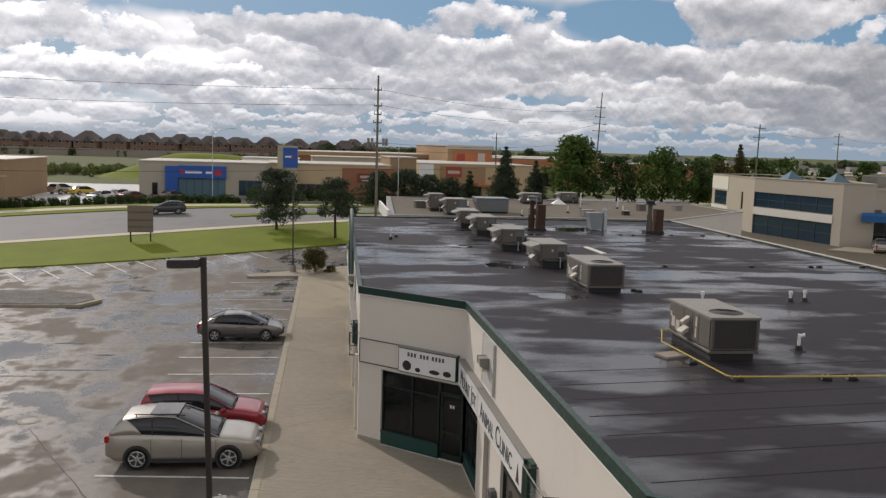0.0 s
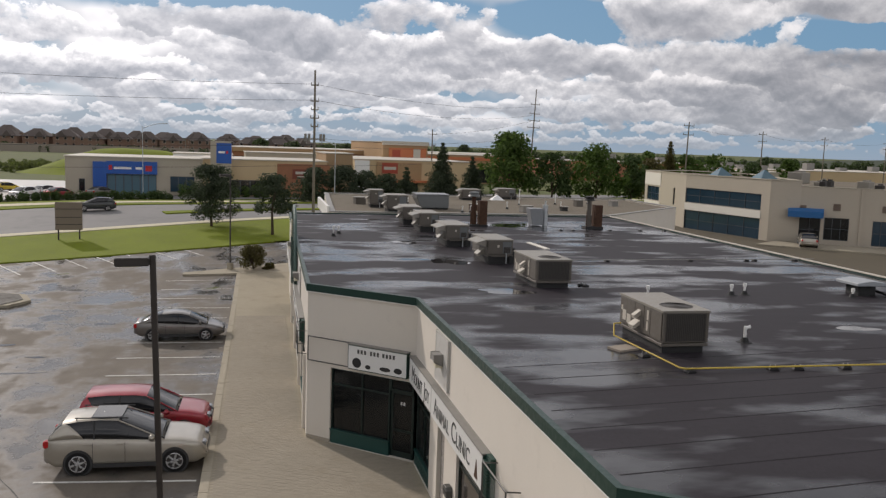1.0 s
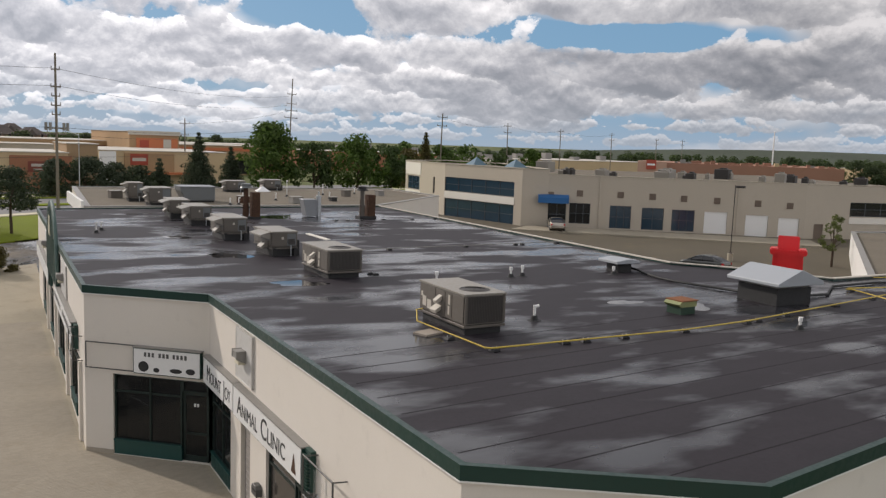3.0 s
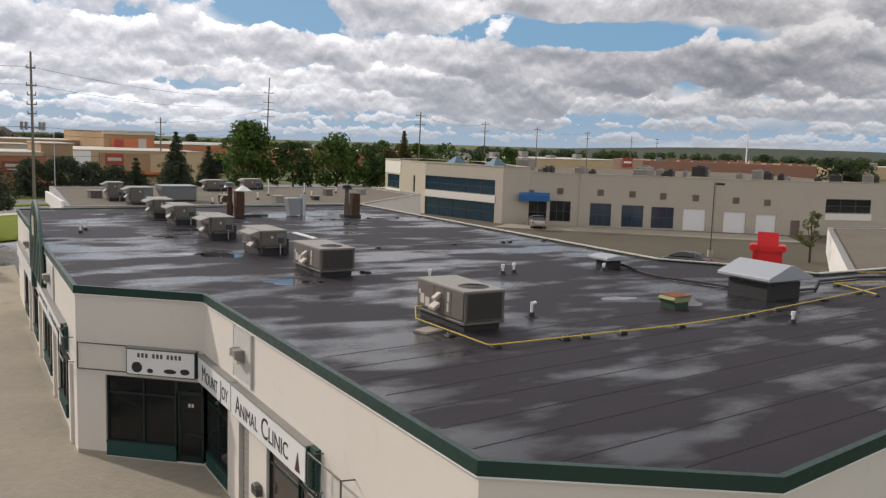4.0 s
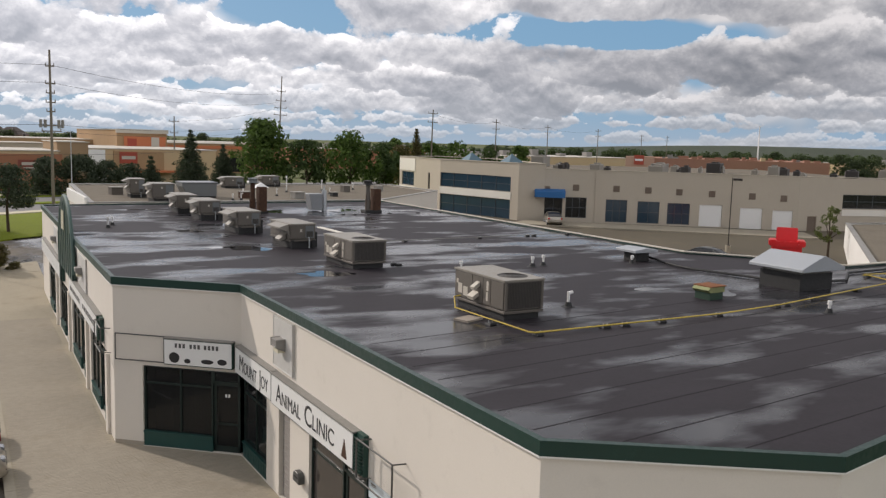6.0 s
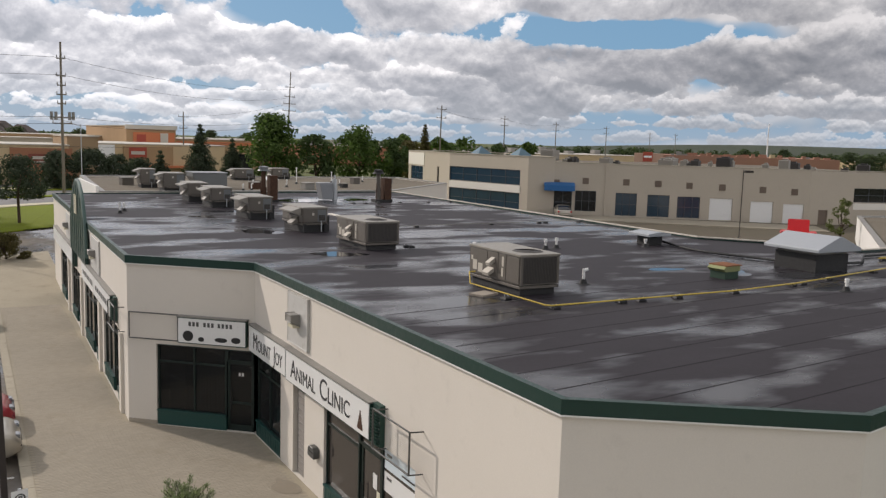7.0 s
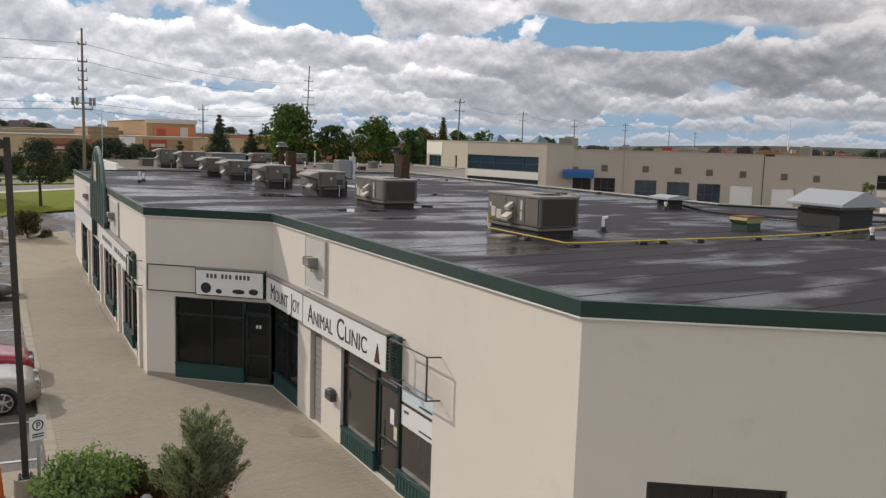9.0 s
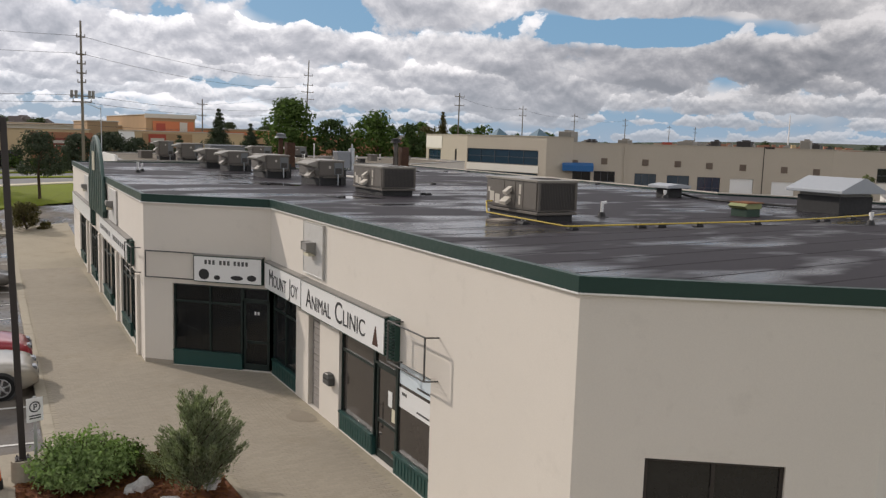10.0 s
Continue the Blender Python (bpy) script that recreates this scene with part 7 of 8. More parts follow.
def mound(name, cx, cy, rx, ry, h, mat, label):
    bm = bmesh.new()
    n, r = 48, 8
    rings = []
    for j in range(r + 1):
        f = j / r
        row = []
        for i in range(n):
            a = 2 * math.pi * i / n
            x, y = cx + rx * f * math.cos(a), cy + ry * f * math.sin(a)
            z = gz(x, y) - 0.3 + (h + 0.3) * (1 - smoothstep(0.15, 1.0, f)) + 0.25 * noise.noise(Vector((x * 0.15, y * 0.15, 0))) * (1 - f)
            row.append(bm.verts.new((x, y, z)))
        rings.append(row)
    for a, b in zip(rings, rings[1:]):
        for i in range(n):
            if a is rings[0]:
                if i == 0:
                    continue
            bm.faces.new((a[i], a[(i + 1) % n], b[(i + 1) % n], b[i]))
    bmesh.ops.remove_doubles(bm, verts=bm.verts[:], dist=0.01)
    bmesh.ops.recalc_face_normals(bm, faces=bm.faces[:])
    return tagged(new(name, mesh_of(name, bm, M[mat], True)), label, "hill", kind="structure")


mound("berm", -26, 150, 24, 14, 4.9, "grass", "smooth mown grass berm behind the bank")
M["woodcover"] = surface("wooded_slope", (0.060, 0.072, 0.050), 0.95, vary=0.3, coarse=0.01, fine=0.08, bump=0.6, depth=1.5)
mound("far_ridge", -160, 520, 500, 60, 4.5, "woodcover", "low distant wooded ridge")
mound("wooded_ridge", 900, 620, 640, 260, 13.0, "woodcover", "long low distant ridge covered with woods")
mound("wooded_ridge", 1050, -60, 420, 330, 10.0, "woodcover", "long low distant ridge covered with woods")


# ---- utility poles and wires ----
def utility_pole(x, y, h, arms, label, lean=0.0):
    z = gz(x, y)
    e = thing("utility_pole", pose(x, y, z, 0, lean, 0), label, "utility pole", "utility poles")
    bm = bmesh.new()
    rod(bm, (0, 0, -0.3), (0, 0, h), 0.15, 0.085, 12)
    part("pole", bm, M["wood_pole"], e)
    for za, wd in arms:
        bm = bmesh.new()
        box(bm, -wd / 2, wd / 2, -0.05, 0.05, za - 0.05, za + 0.05)
        arm = part("crossarm", bm, M["wood_pole"], e)
        for s in (-0.46, 0.46):
            bm = bmesh.new()
            rod(bm, (s * wd, 0, za + 0.05), (s * wd, 0, za + 0.28), 0.05, 0.03, 8)
            part("insulator", bm, M["rtu_mid2"], arm)
    return e


def wire(a, b, sag):
    pts = []
    for i in range(15):
        f = i / 14
        p = Vector(a).lerp(Vector(b), f)
        pts.append((p.x, p.y, p.z - sag * 4 * f * (1 - f)))
    return pipe_run("overhead_wire", pts, 0.015, M["black"], "thin black overhead wire between poles", "wire")


P1 = (3.45, 55.6)
PZ = gz(*P1)
big = utility_pole(*P1, 14.6, [(13.2, 0.7), (11.7, 0.8), (10.9, 0.7), (10.1, 0.8), (9.3, 0.7), (8.1, 2.0), (7.6, 1.6)], "tall grey utility pole with many short crossarms by the road")
for s in (-0.85, -0.5, 0.6, 0.9):
    bm = bmesh.new()
    rod(bm, (s, -0.12, 7.9), (s, -0.12, 8.6), 0.13, 0.13, 10)
    part("canister", bm, M["rtu_mid2"], big, "small grey antenna canister")
P2 = (44.5, 116.0)
utility_pole(*P2, 17.8, [(15.2, 1.6), (13.6, 1.8), (12.4, 2.2), (11.2, 2.4)], "tall leaning grey utility pole behind the trees", 2.2)
P3 = (26.2, 112.0)
utility_pole(*P3, 10.2, [(9.4, 1.6), (7.6, 1.2)], "wooden utility pole in front of the stores")
FAR_POLES = [(63.1, 95.0, 12.5, 1.2), (95.2, 125.0, 12.4, 0), (127.2, 150.0, 12.4, 0), (152.0, 160.0, 12.2, 0), (205.0, 200.0, 12.0, 0), (222.0, 205.0, 12.0, 0)]
for x, y, h, lean in FAR_POLES:
    utility_pole(x, y, h, [(h - 0.6, 1.8), (h - 2.0, 1.8)], "distant wooden utility pole", lean)
e = thing("flag_pole", pose(170, 120, 0.5), "tall thin white pole far behind the office", "pole")
bm = bmesh.new()
rod(bm, (0, 0, 0), (0, 0, 15.2), 0.22, 0.12, 10)
part("shaft", bm, M["white"], e)
for dz, sag in ((13.3, 1.0), (11.8, 1.1), (8.2, 0.9), (7.6, 1.0), (5.6, 0.8)):
    wire((P1[0], P1[1], PZ + dz), (P1[0] - 75, P1[1] - 23, PZ + dz + 0.4), sag)
    wire((P1[0], P1[1], PZ + dz), (P2[0], P2[1], gz(*P2) + dz + 1.5), sag)
wire((P3[0], P3[1], 11.6), (P2[0], P2[1], 14.5), 0.5)
for (a, b, h, l), (c, d, h2, l2) in zip(FAR_POLES, FAR_POLES[1:4]):
    wire((a, b, gz(a, b) + h - 0.6), (c, d, gz(c, d) + h2 - 0.6), 0.8)


def road_lamp(x, y, h, a):
    e = thing("road_lamp", pose(x, y, gz(x, y), 0, 0, a), "slim grey curved-arm road lamp", "street lamp", "road lamps")
    bm = bmesh.new()
    rod(bm, (0, 0, -0.2), (0, 0, h), 0.055, 0.04, 10)
    part("pole", bm, M["galv"], e)
    bm = bmesh.new()
    last = Vector((0, 0, h - 0.3))
    for i in range(1, 7):
        f = i / 6
        p = Vector((2.4 * f, 0, h - 0.3 + 0.7 * math.sin(f * 1.5)))
        rod(bm, last, p, 0.035, n=8)
        last = p
    part("arm", bm, M["galv"], e)
    bm = bmesh.new()
    vs = box(bm, last.x - 0.1, last.x + 0.6, -0.12, 0.12, last.z - 0.06, last.z + 0.06)
    bevel(bm, 0.03, 1)
    part("lamp_head", bm, M["galv"], e)


road_lamp(-15.9, 84.0, 8.8, 0)
road_lamp(7.2, 76.0, 7.5, 180)

# ---- trees and planting ----
def leaf_cloud(points, size, seed, flat=0.5):
    """Many small tilted leaf quads round the given points, as one mesh's data."""
    rnd = random.Random(seed)
    verts, faces = [], []
    for (x, y, z, r) in points:
        n = max(8, int(26 * (r / size) ** 1.3 * 0.9))
        for _ in range(n):
            d = Vector((rnd.gauss(0, 1), rnd.gauss(0, 1), rnd.gauss(0, 1))).normalized() * r * rnd.uniform(0.35, 1.0) ** 0.6
            c = Vector((x, y, z)) + Vector((d.x, d.y, d.z * 0.8))
            nrm = (d.normalized() + Vector((rnd.uniform(-1, 1), rnd.uniform(-1, 1), rnd.uniform(-0.3, 1.2)))).normalized()
            t = nrm.orthogonal().normalized()
            t.rotate(Matrix.Rotation(rnd.uniform(0, 6.28), 3, nrm))
            b = nrm.cross(t)
            s = size * rnd.uniform(0.6, 1.3)
            k = len(verts)
            verts += [c - t * s * 0.5, c + b * s * flat * 0.5, c + t * s * 0.5, c - b * s * flat * 0.5]
            faces.append((k, k + 1, k + 2, k + 3))
    me = bpy.data.meshes.new("crown")
    me.from_pydata([tuple(v) for v in verts], [], faces)
    return me


def limb_mesh(segs):
    bm = bmesh.new()
    for a, b, r0, r1 in segs:
        rod(bm, a, b, r0, r1, 7)
    return bm


def broadleaf(x, y, h, r, seed, leaf="leaf", label="leafy broad-crowned tree with a dense green crown", clear=0.28, size=0.42, blobs=46, z=None, dense=1.0):
    rnd = random.Random(seed)
    z = gz(x, y) if z is None else z
    e = thing("tree", pose(x, y, z), label, "tree", "trees")
    segs = [((0, 0, -0.2), (rnd.uniform(-.1, .1), 0, h * clear), 0.035 * h ** 0.8, 0.026 * h ** 0.8)]
    top = Vector(segs[0][1])
    pts = []
    for i in range(blobs):
        f = rnd.random()
        zz = h * (clear * 0.9 + (1 - clear * 0.9) * f)
        prof = math.sin(math.pi * min(1, max(0.05, 0.12 + 0.88 * f)) ** 0.85) ** 0.6
        a = rnd.uniform(0, 6.28)
        rr = r * prof * math.sqrt(rnd.random()) * rnd.uniform(0.75, 1.1)
        br = r * rnd.uniform(0.20, 0.36)
        pts.append((rr * math.cos(a), rr * math.sin(a), min(zz, h - br * 0.5), br))
    for i in range(9):
        p = pts[i * len(pts) // 9]
        mid = top.lerp(Vector(p[:3]), 0.5) + Vector((0, 0, 0.1 * h * rnd.uniform(0, 0.5)))
        segs.append((top, mid, 0.014 * h ** 0.8, 0.009 * h ** 0.8))
        segs.append((mid, Vector(p[:3]), 0.009 * h ** 0.8, 0.003 * h ** 0.8))
    part("trunk", limb_mesh(segs), M["bark"], e, "dark brown trunk and limbs")
    me = leaf_cloud(pts, size, seed, 0.6)
    me.materials.append(M[leaf])
    c = new("crown", me)
    c.parent = e
    return e


def pine(x, y, h, r, seed, label="dark pine with an open tiered crown", clear=0.2, leaf="needle", z=None, size=0.5):
    rnd = random.Random(seed)
    z = gz(x, y) if z is None else z
    e = thing("conifer", pose(x, y, z), label, "tree", "conifers")
    segs = [((0, 0, -0.2), (0, 0, h * 0.97), 0.022 * h, 0.004 * h)]
    pts = []
    tiers = int(h * 2.2)
    for t in range(tiers):
        f = t / (tiers - 1)
        zz = h * (clear + (0.98 - clear) * f)
        rad = r * (1 - f) ** 0.9 * rnd.uniform(0.78, 1.12) + 0.10
        if f < 0.08:
            rad *= 0.8
        n = max(4, int(9 * (1 - f) + 3))
        a0 = rnd.uniform(0, 6.28)
        for i in range(n):
            a = a0 + 2 * math.pi * i / n + rnd.uniform(-0.35, 0.35)
            rr = rad * rnd.uniform(0.6, 1.12)
            tip = Vector((rr * math.cos(a), rr * math.sin(a), zz - 0.22 * rr + rnd.uniform(-0.1, 0.1)))
            segs.append((Vector((0, 0, zz)), tip, 0.02 + 0.01 * rad, 0.008))
            for k in (0.35, 0.65, 0.95):
                p = Vector((0, 0, zz)).lerp(tip, k)
                pts.append((p.x, p.y, p.z, 0.20 + 0.21 * rad * (1.15 - k * 0.5)))
    pts.append((0, 0, h * 0.97, 0.15))
    part("trunk", limb_mesh(segs), M["bark"], e, "dark trunk and branches")
    me = leaf_cloud(pts, size, seed, 0.30)
    me.materials.append(M[leaf])
    c = new("crown", me)
    c.parent = e
    return e


def shrub(x, y, z, r, h, seed, leaf, label, size=0.12, name="shrub", blobs=26):
    rnd = random.Random(seed)
    e = thing(name, pose(x, y, z), label, "shrub", "shrubs")
    pts, segs = [], []
    for i in range(blobs):
        a, f = rnd.uniform(0, 6.28), rnd.random()
        rr = r * math.sqrt(rnd.random()) * (1 - 0.45 * f)
        p = (rr * math.cos(a), rr * math.sin(a), h * (0.15 + 0.75 * f), r * rnd.uniform(0.20, 0.34))
        pts.append(p)
        if i % 3 == 0:
            segs.append(((0, 0, 0), p[:3], 0.02, 0.006))
    part("stem", limb_mesh(segs), M["bark"], e, "thin woody stems")
    me = leaf_cloud(pts, size, seed, 0.6)
    me.materials.append(M[leaf])
    c = new("foliage", me)
    c.parent = e
    return e


# verge pines by the road
broadleaf(-6.0, 54.1, 5.7, 2.7, 3, "needle", "dark bushy pine on the mown verge", 0.22, 0.20, 84)
broadleaf(-0.5, 48.9, 5.4, 2.1, 4, "needle", "dark bushy pine on the mown verge", 0.42, 0.20, 60)
# trees behind the far wing
broadleaf(30.6, 82.0, 9.4, 4.3, 21, "leaf", "large leafy tree with a broad rounded crown", 0.2, 0.5, 80)
broadleaf(36.2, 80.0, 7.0, 3.0, 22, "leaf_dark", blobs=50, size=0.5)
broadleaf(42.2, 79.5, 8.3, 3.8, 23, "leaf", "leafy tree with a light green upright crown", 0.25, 0.48, 60)
broadleaf(47.5, 80.0, 7.0, 3.0, 24, "leaf_dark", blobs=50, size=0.5)
broadleaf(52.0, 84.0, 6.6, 3.0, 25, "dry_leaf", "tree with dark russet foliage", 0.25, 0.5, 44)
pine(21.8, 82.5, 8.0, 3.3, 31, "dark blue-green spruce behind the shop wing", 0.05, size=0.34)
pine(26.0, 83.0, 6.2, 2.8, 32, "dark spruce behind the shop wing", 0.05, size=0.34)
pine(18.0, 88.0, 4.4, 2.5, 33, "dark young pine among the hedge", 0.05, size=0.34)
for i, (x, y, h, r) in enumerate(((5.0, 80.5, 4.3, 2.6), (8.4, 81.0, 4.6, 2.8), (11.8, 81.5, 4.0, 2.5), (14.8, 84, 3.6, 2.2))):
    broadleaf(x, y, h, r, 40 + i, "needle", "dense dark bushy hedge tree behind the shop wing", 0.06, 0.30, 60)
# far trees round the office and the horizon
rnd = random.Random(5)
for i, (x, y, h, r, lf) in enumerate(((60, 102, 7.6, 3.0, "leaf"), (66, 100, 7.2, 3.2, "leaf"), (72, 102, 7.4, 3.4, "leaf"), (85, 110, 6.4, 3.0, "leaf_dark"), (101, 124, 7.0, 3.0, "leaf"))):
    broadleaf(x, y, h, r, 60 + i, lf, blobs=40, size=0.6)
pine(61.5, 97, 9.4, 2.2, 66, "thin dark spruce beyond the office", 0.1, leaf="dry_leaf", size=0.34)
for i in range(9):
    broadleaf(196 + 5.2 * i + rnd.uniform(-2, 2), 150 - 2.5 * i + rnd.uniform(-3, 3), rnd.uniform(6.0, 8.0), rnd.uniform(3.6, 5.0), 80 + i, "hazed_leaf", "distant dark leafy tree beyond the stores", 0.02, 0.6, 34, z=1.5)
for i in range(4):
    broadleaf(214 + 5 * i, 66 - 3 * i, rnd.uniform(5.5, 7), 3.8, 95 + i, "leaf", "distant leafy tree beyond the lot", 0.1, 0.6, 34, z=0.6)
for i in range(6):
    broadleaf(-5 + 14 * i + rnd.uniform(-4, 4), 205 + rnd.uniform(-8, 8), rnd.uniform(7, 9), 4.0, 110 + i, "hazed_leaf", "distant dark leafy tree beyond the stores", 0.1, 0.6, 34)


def tree_line(name, pts, h, thick, seed, leaf, label, step=0.55, leaf_size=0.17):
    """A far wood as one mass of clumps."""
    rnd = random.Random(seed)
    cl = []
    for (x0, y0), (x1, y1) in zip(pts, pts[1:]):
        n = int(math.hypot(x1 - x0, y1 - y0) / (h * step))
        for i in range(n):
            f = (i + rnd.random()) / n
            hh = h * rnd.uniform(0.55, 1.15)
            x, y = x0 + (x1 - x0) * f + rnd.uniform(-thick, thick), y0 + (y1 - y0) * f + rnd.uniform(-thick, thick)
            for zf in (0.25, 0.6):
                cl.append((x, y, gz(x, y) + hh * zf, hh * 0.42))
    me = leaf_cloud(cl, h * leaf_size, seed, 0.8)
    me.materials.append(M[leaf])
    return tagged(new(name, me), label, "woodland", kind="stuff")


# far woods wear the leaf colour with haze painted in
tree_line("far_woods", [(-420, 640), (-150, 600), (60, 520), (330, 430), (620, 300), (860, 90), (900, -150)], 6.6, 22, 1, "hazed_leaf", "distant dark woodland along the horizon", 0.22, 0.2)
tree_line("mid_woods", [(70, 260), (190, 235), (330, 190), (430, 110)], 4.0, 16, 2, "hazed_leaf", "scattered distant trees among low buildings", 0.40, 0.13)
tree_line("house_trees", [(-160, 330), (-60, 326), (20, 310)], 3.6, 5, 3, "leaf_dark", "small garden trees in front of the distant houses")
tree_line("field_scrub", [(-95, 165), (-60, 158), (-34, 172)], 1.9, 14, 4, "scrub", "pale scrub in the field behind the far lot", 0.11, 0.20)
tree_line("roadside_hedge", [(-62, 65.0), (-36, 73.0), (-12, 81.0)], 1.15, 0.35, 5, "leaf_dark", "low clipped hedge along the far footpath", 0.20, 0.15)
tree_line("store_shrubs", [(-12, 86.0), (-2, 87.0), (8, 88)], 1.8, 0.8, 6, "leaf", "shrubs in front of the store row")

# young tree by the office
broadleaf(56.6, 16.7, 4.3, 1.0, 130, "scrub", "thin young tree with sparse pale leaves", 0.35, 0.2, 26, z=gz(56.6, 16.7))
# planted kerb end
shrub(-2.0, 34.6, gz(-2, 34.6) + 0.15, 1.15, 1.8, 140, "dry_leaf", "bushy brown-green shrub on the planted kerb end", 0.13, blobs=60)
shrub(-0.9, 34.5, gz(-1, 34.5) + 0.12, 0.5, 0.5, 141, "dry_leaf", "low brown ground shrub", 0.12)


# ---- planted bed at the end of the walkway ----
M["mulch"] = surface("bark_mulch", (0.20, 0.085, 0.045), 0.95, vary=0.45, coarse=3.0, fine=30, bump=1.0, dirt=(0.07, 0.03, 0.02), depth=0.03)
M["rock"] = surface("pale_rock", (0.50, 0.48, 0.45), 0.9, vary=0.2, coarse=3.0, fine=12, bump=0.6, depth=0.02)
M["orangecone"] = surface("orange_cone", (0.65, 0.12, 0.02), 0.6, vary=0.1)


def bed():
    pts = [(-3.82, -8.15), (-2.9, -8.05), (-1.0, -8.3), (0.0, -9.75), (0.1, -11.2), (0.0, -13.5), (-3.9, -13.5)]
    e = thing("planting_bed", pose(0, 0, 0.0), "kerbed planting bed covered with red-brown bark mulch", "planting bed")
    bm = bmesh.new()
    ring(bm, [Vector(p) for p in pts[::-1]], 0.10, -0.02, 0.10, 0.19)
    part("edging", bm, M["kerb"], e, "pale concrete edging")
    bm = bmesh.new()
    prism(bm, pts, 0.05, 0.175)
    part("mulch", bm, M["mulch"], e)
    rnd = random.Random(3)
    verts, faces = [], []
    for _ in range(2600):
        x, y = rnd.uniform(-3.8, 0.0), rnd.uniform(-12.5, -8.2)
        if x > -1.0 + (y + 8.3) * -0.69 and y > -9.75:
            continue
        a, s = rnd.uniform(0, 6.28), rnd.uniform(0.03, 0.09)
        d, n = Vector((math.cos(a), math.sin(a), rnd.uniform(-0.3, 0.3))) * s, Vector((-math.sin(a), math.cos(a), rnd.uniform(-0.5, 0.5))) * s * 0.3
        c = Vector((x, y, 0.185 + rnd.uniform(0, 0.03)))
        k = len(verts)
        verts += [tuple(c - d - n), tuple(c + d - n), tuple(c + d + n), tuple(c - d + n)]
        faces.append((k, k + 1, k + 2, k + 3))
    me = bpy.data.meshes.new("bark_chips")
    me.from_pydata(verts, [], faces)
    me.materials.append(leaves("bark_chip", (0.09, 0.035, 0.018), (0.24, 0.10, 0.045)))
    c = tagged(new("bark_chips", me), kind="stuff")
    c.parent = e


bed()


def rock(x, y, s, seed, label):
    bm = bmesh.new()
    bmesh.ops.create_icosphere(bm, subdivisions=3, radius=1.0)
    for v in bm.verts:
        k = 1 + 0.45 * noise.noise(v.co * 1.3 + Vector((seed * 7.1, 0, 0))) + 0.15 * noise.noise(v.co * 3.5)
        v.co = Vector((v.co.x * s * 1.2, v.co.y * s * 0.8, max(-0.2, v.co.z) * s * 0.75)) * k
    bmesh.ops.transform(bm, matrix=pose(x, y, 0.17, 0, 0, seed * 40), verts=bm.verts[:])
    return alone("boulder", bm, M["rock"], label, "rock", "rocks in the bed")


rock(-1.62, -9.85, 0.27, 1, "pale jagged rock lying on the mulch")
rock(-0.33, -10.25, 0.24, 2, "smooth grey rock lying on the mulch")
rock(-2.2, -10.6, 0.2, 3, "small pale rock lying on the mulch")
rock(-1.2, -10.7, 0.14, 4, "small pale rock lying on the mulch")


def leafy_bush(x, y, z, r, h, seed, leaf, label, n, size, up=0.4):
    """A dense bush of single leaves on many twigs."""
    rnd = random.Random(seed)
    e = thing("bush", pose(x, y, z), label, "shrub", "bushes in the bed")
    segs, verts, faces = [], [], []
    for i in range(n):
        a = rnd.uniform(0, 6.28)
        f = math.sqrt(rnd.random())
        tip = Vector((r * f * math.cos(a), r * f * math.sin(a), h * math.sqrt(max(0.05, 1 - 0.75 * f * f)) * rnd.uniform(0.55, 1.08)))
        root = tip * 0.12
        root.z = 0
        if i % 4 == 0:
            segs.append((root, tip, 0.010, 0.004))
        for k in range(9):
            c = root.lerp(tip, rnd.uniform(0.55, 1.04)) + Vector((rnd.gauss(0, 0.06), rnd.gauss(0, 0.06), rnd.gauss(0, 0.05)))
            nrm = Vector((rnd.gauss(0, 0.5) + 0.5 * math.cos(a), rnd.gauss(0, 0.5) + 0.5 * math.sin(a), rnd.uniform(0.2, 1.0))).normalized()
            t = nrm.orthogonal().normalized()
            t.rotate(Matrix.Rotation(rnd.uniform(0, 6.28), 3, nrm))
            b = nrm.cross(t)
            s = size * rnd.uniform(0.6, 1.25)
            q = len(verts)
            verts += [tuple(c - t * s * 0.6), tuple(c + b * s * 0.3 - t * s * 0.1 + nrm * s * 0.08), tuple(c + t * s * 0.6), tuple(c - b * s * 0.3 - t * s * 0.1 + nrm * s * 0.08)]
            faces += [(q, q + 1, q + 2), (q, q + 2, q + 3)]
    part("stem", limb_mesh(segs), M["bark"], e, "thin woody stems")
    me = bpy.data.meshes.new("foliage")
    me.from_pydata(verts, [], faces)
    me.materials.append(M[leaf])
    c = new("foliage", me)
    c.parent = e


leafy_bush(-2.65, -9.35, 0.17, 0.98, 1.12, 1, "leaf_bright", "dense bright green leafy bush in the mulch bed", 900, 0.085)
leafy_bush(-1.75, -8.75, 0.17, 0.45, 0.66, 2, "leaf", "small darker green bush in the mulch bed", 200, 0.08)
leafy_bush(-1.2, -9.2, 0.17, 0.5, 0.42, 3, "dry_leaf", "low brown-green bush in the mulch bed", 160, 0.07)


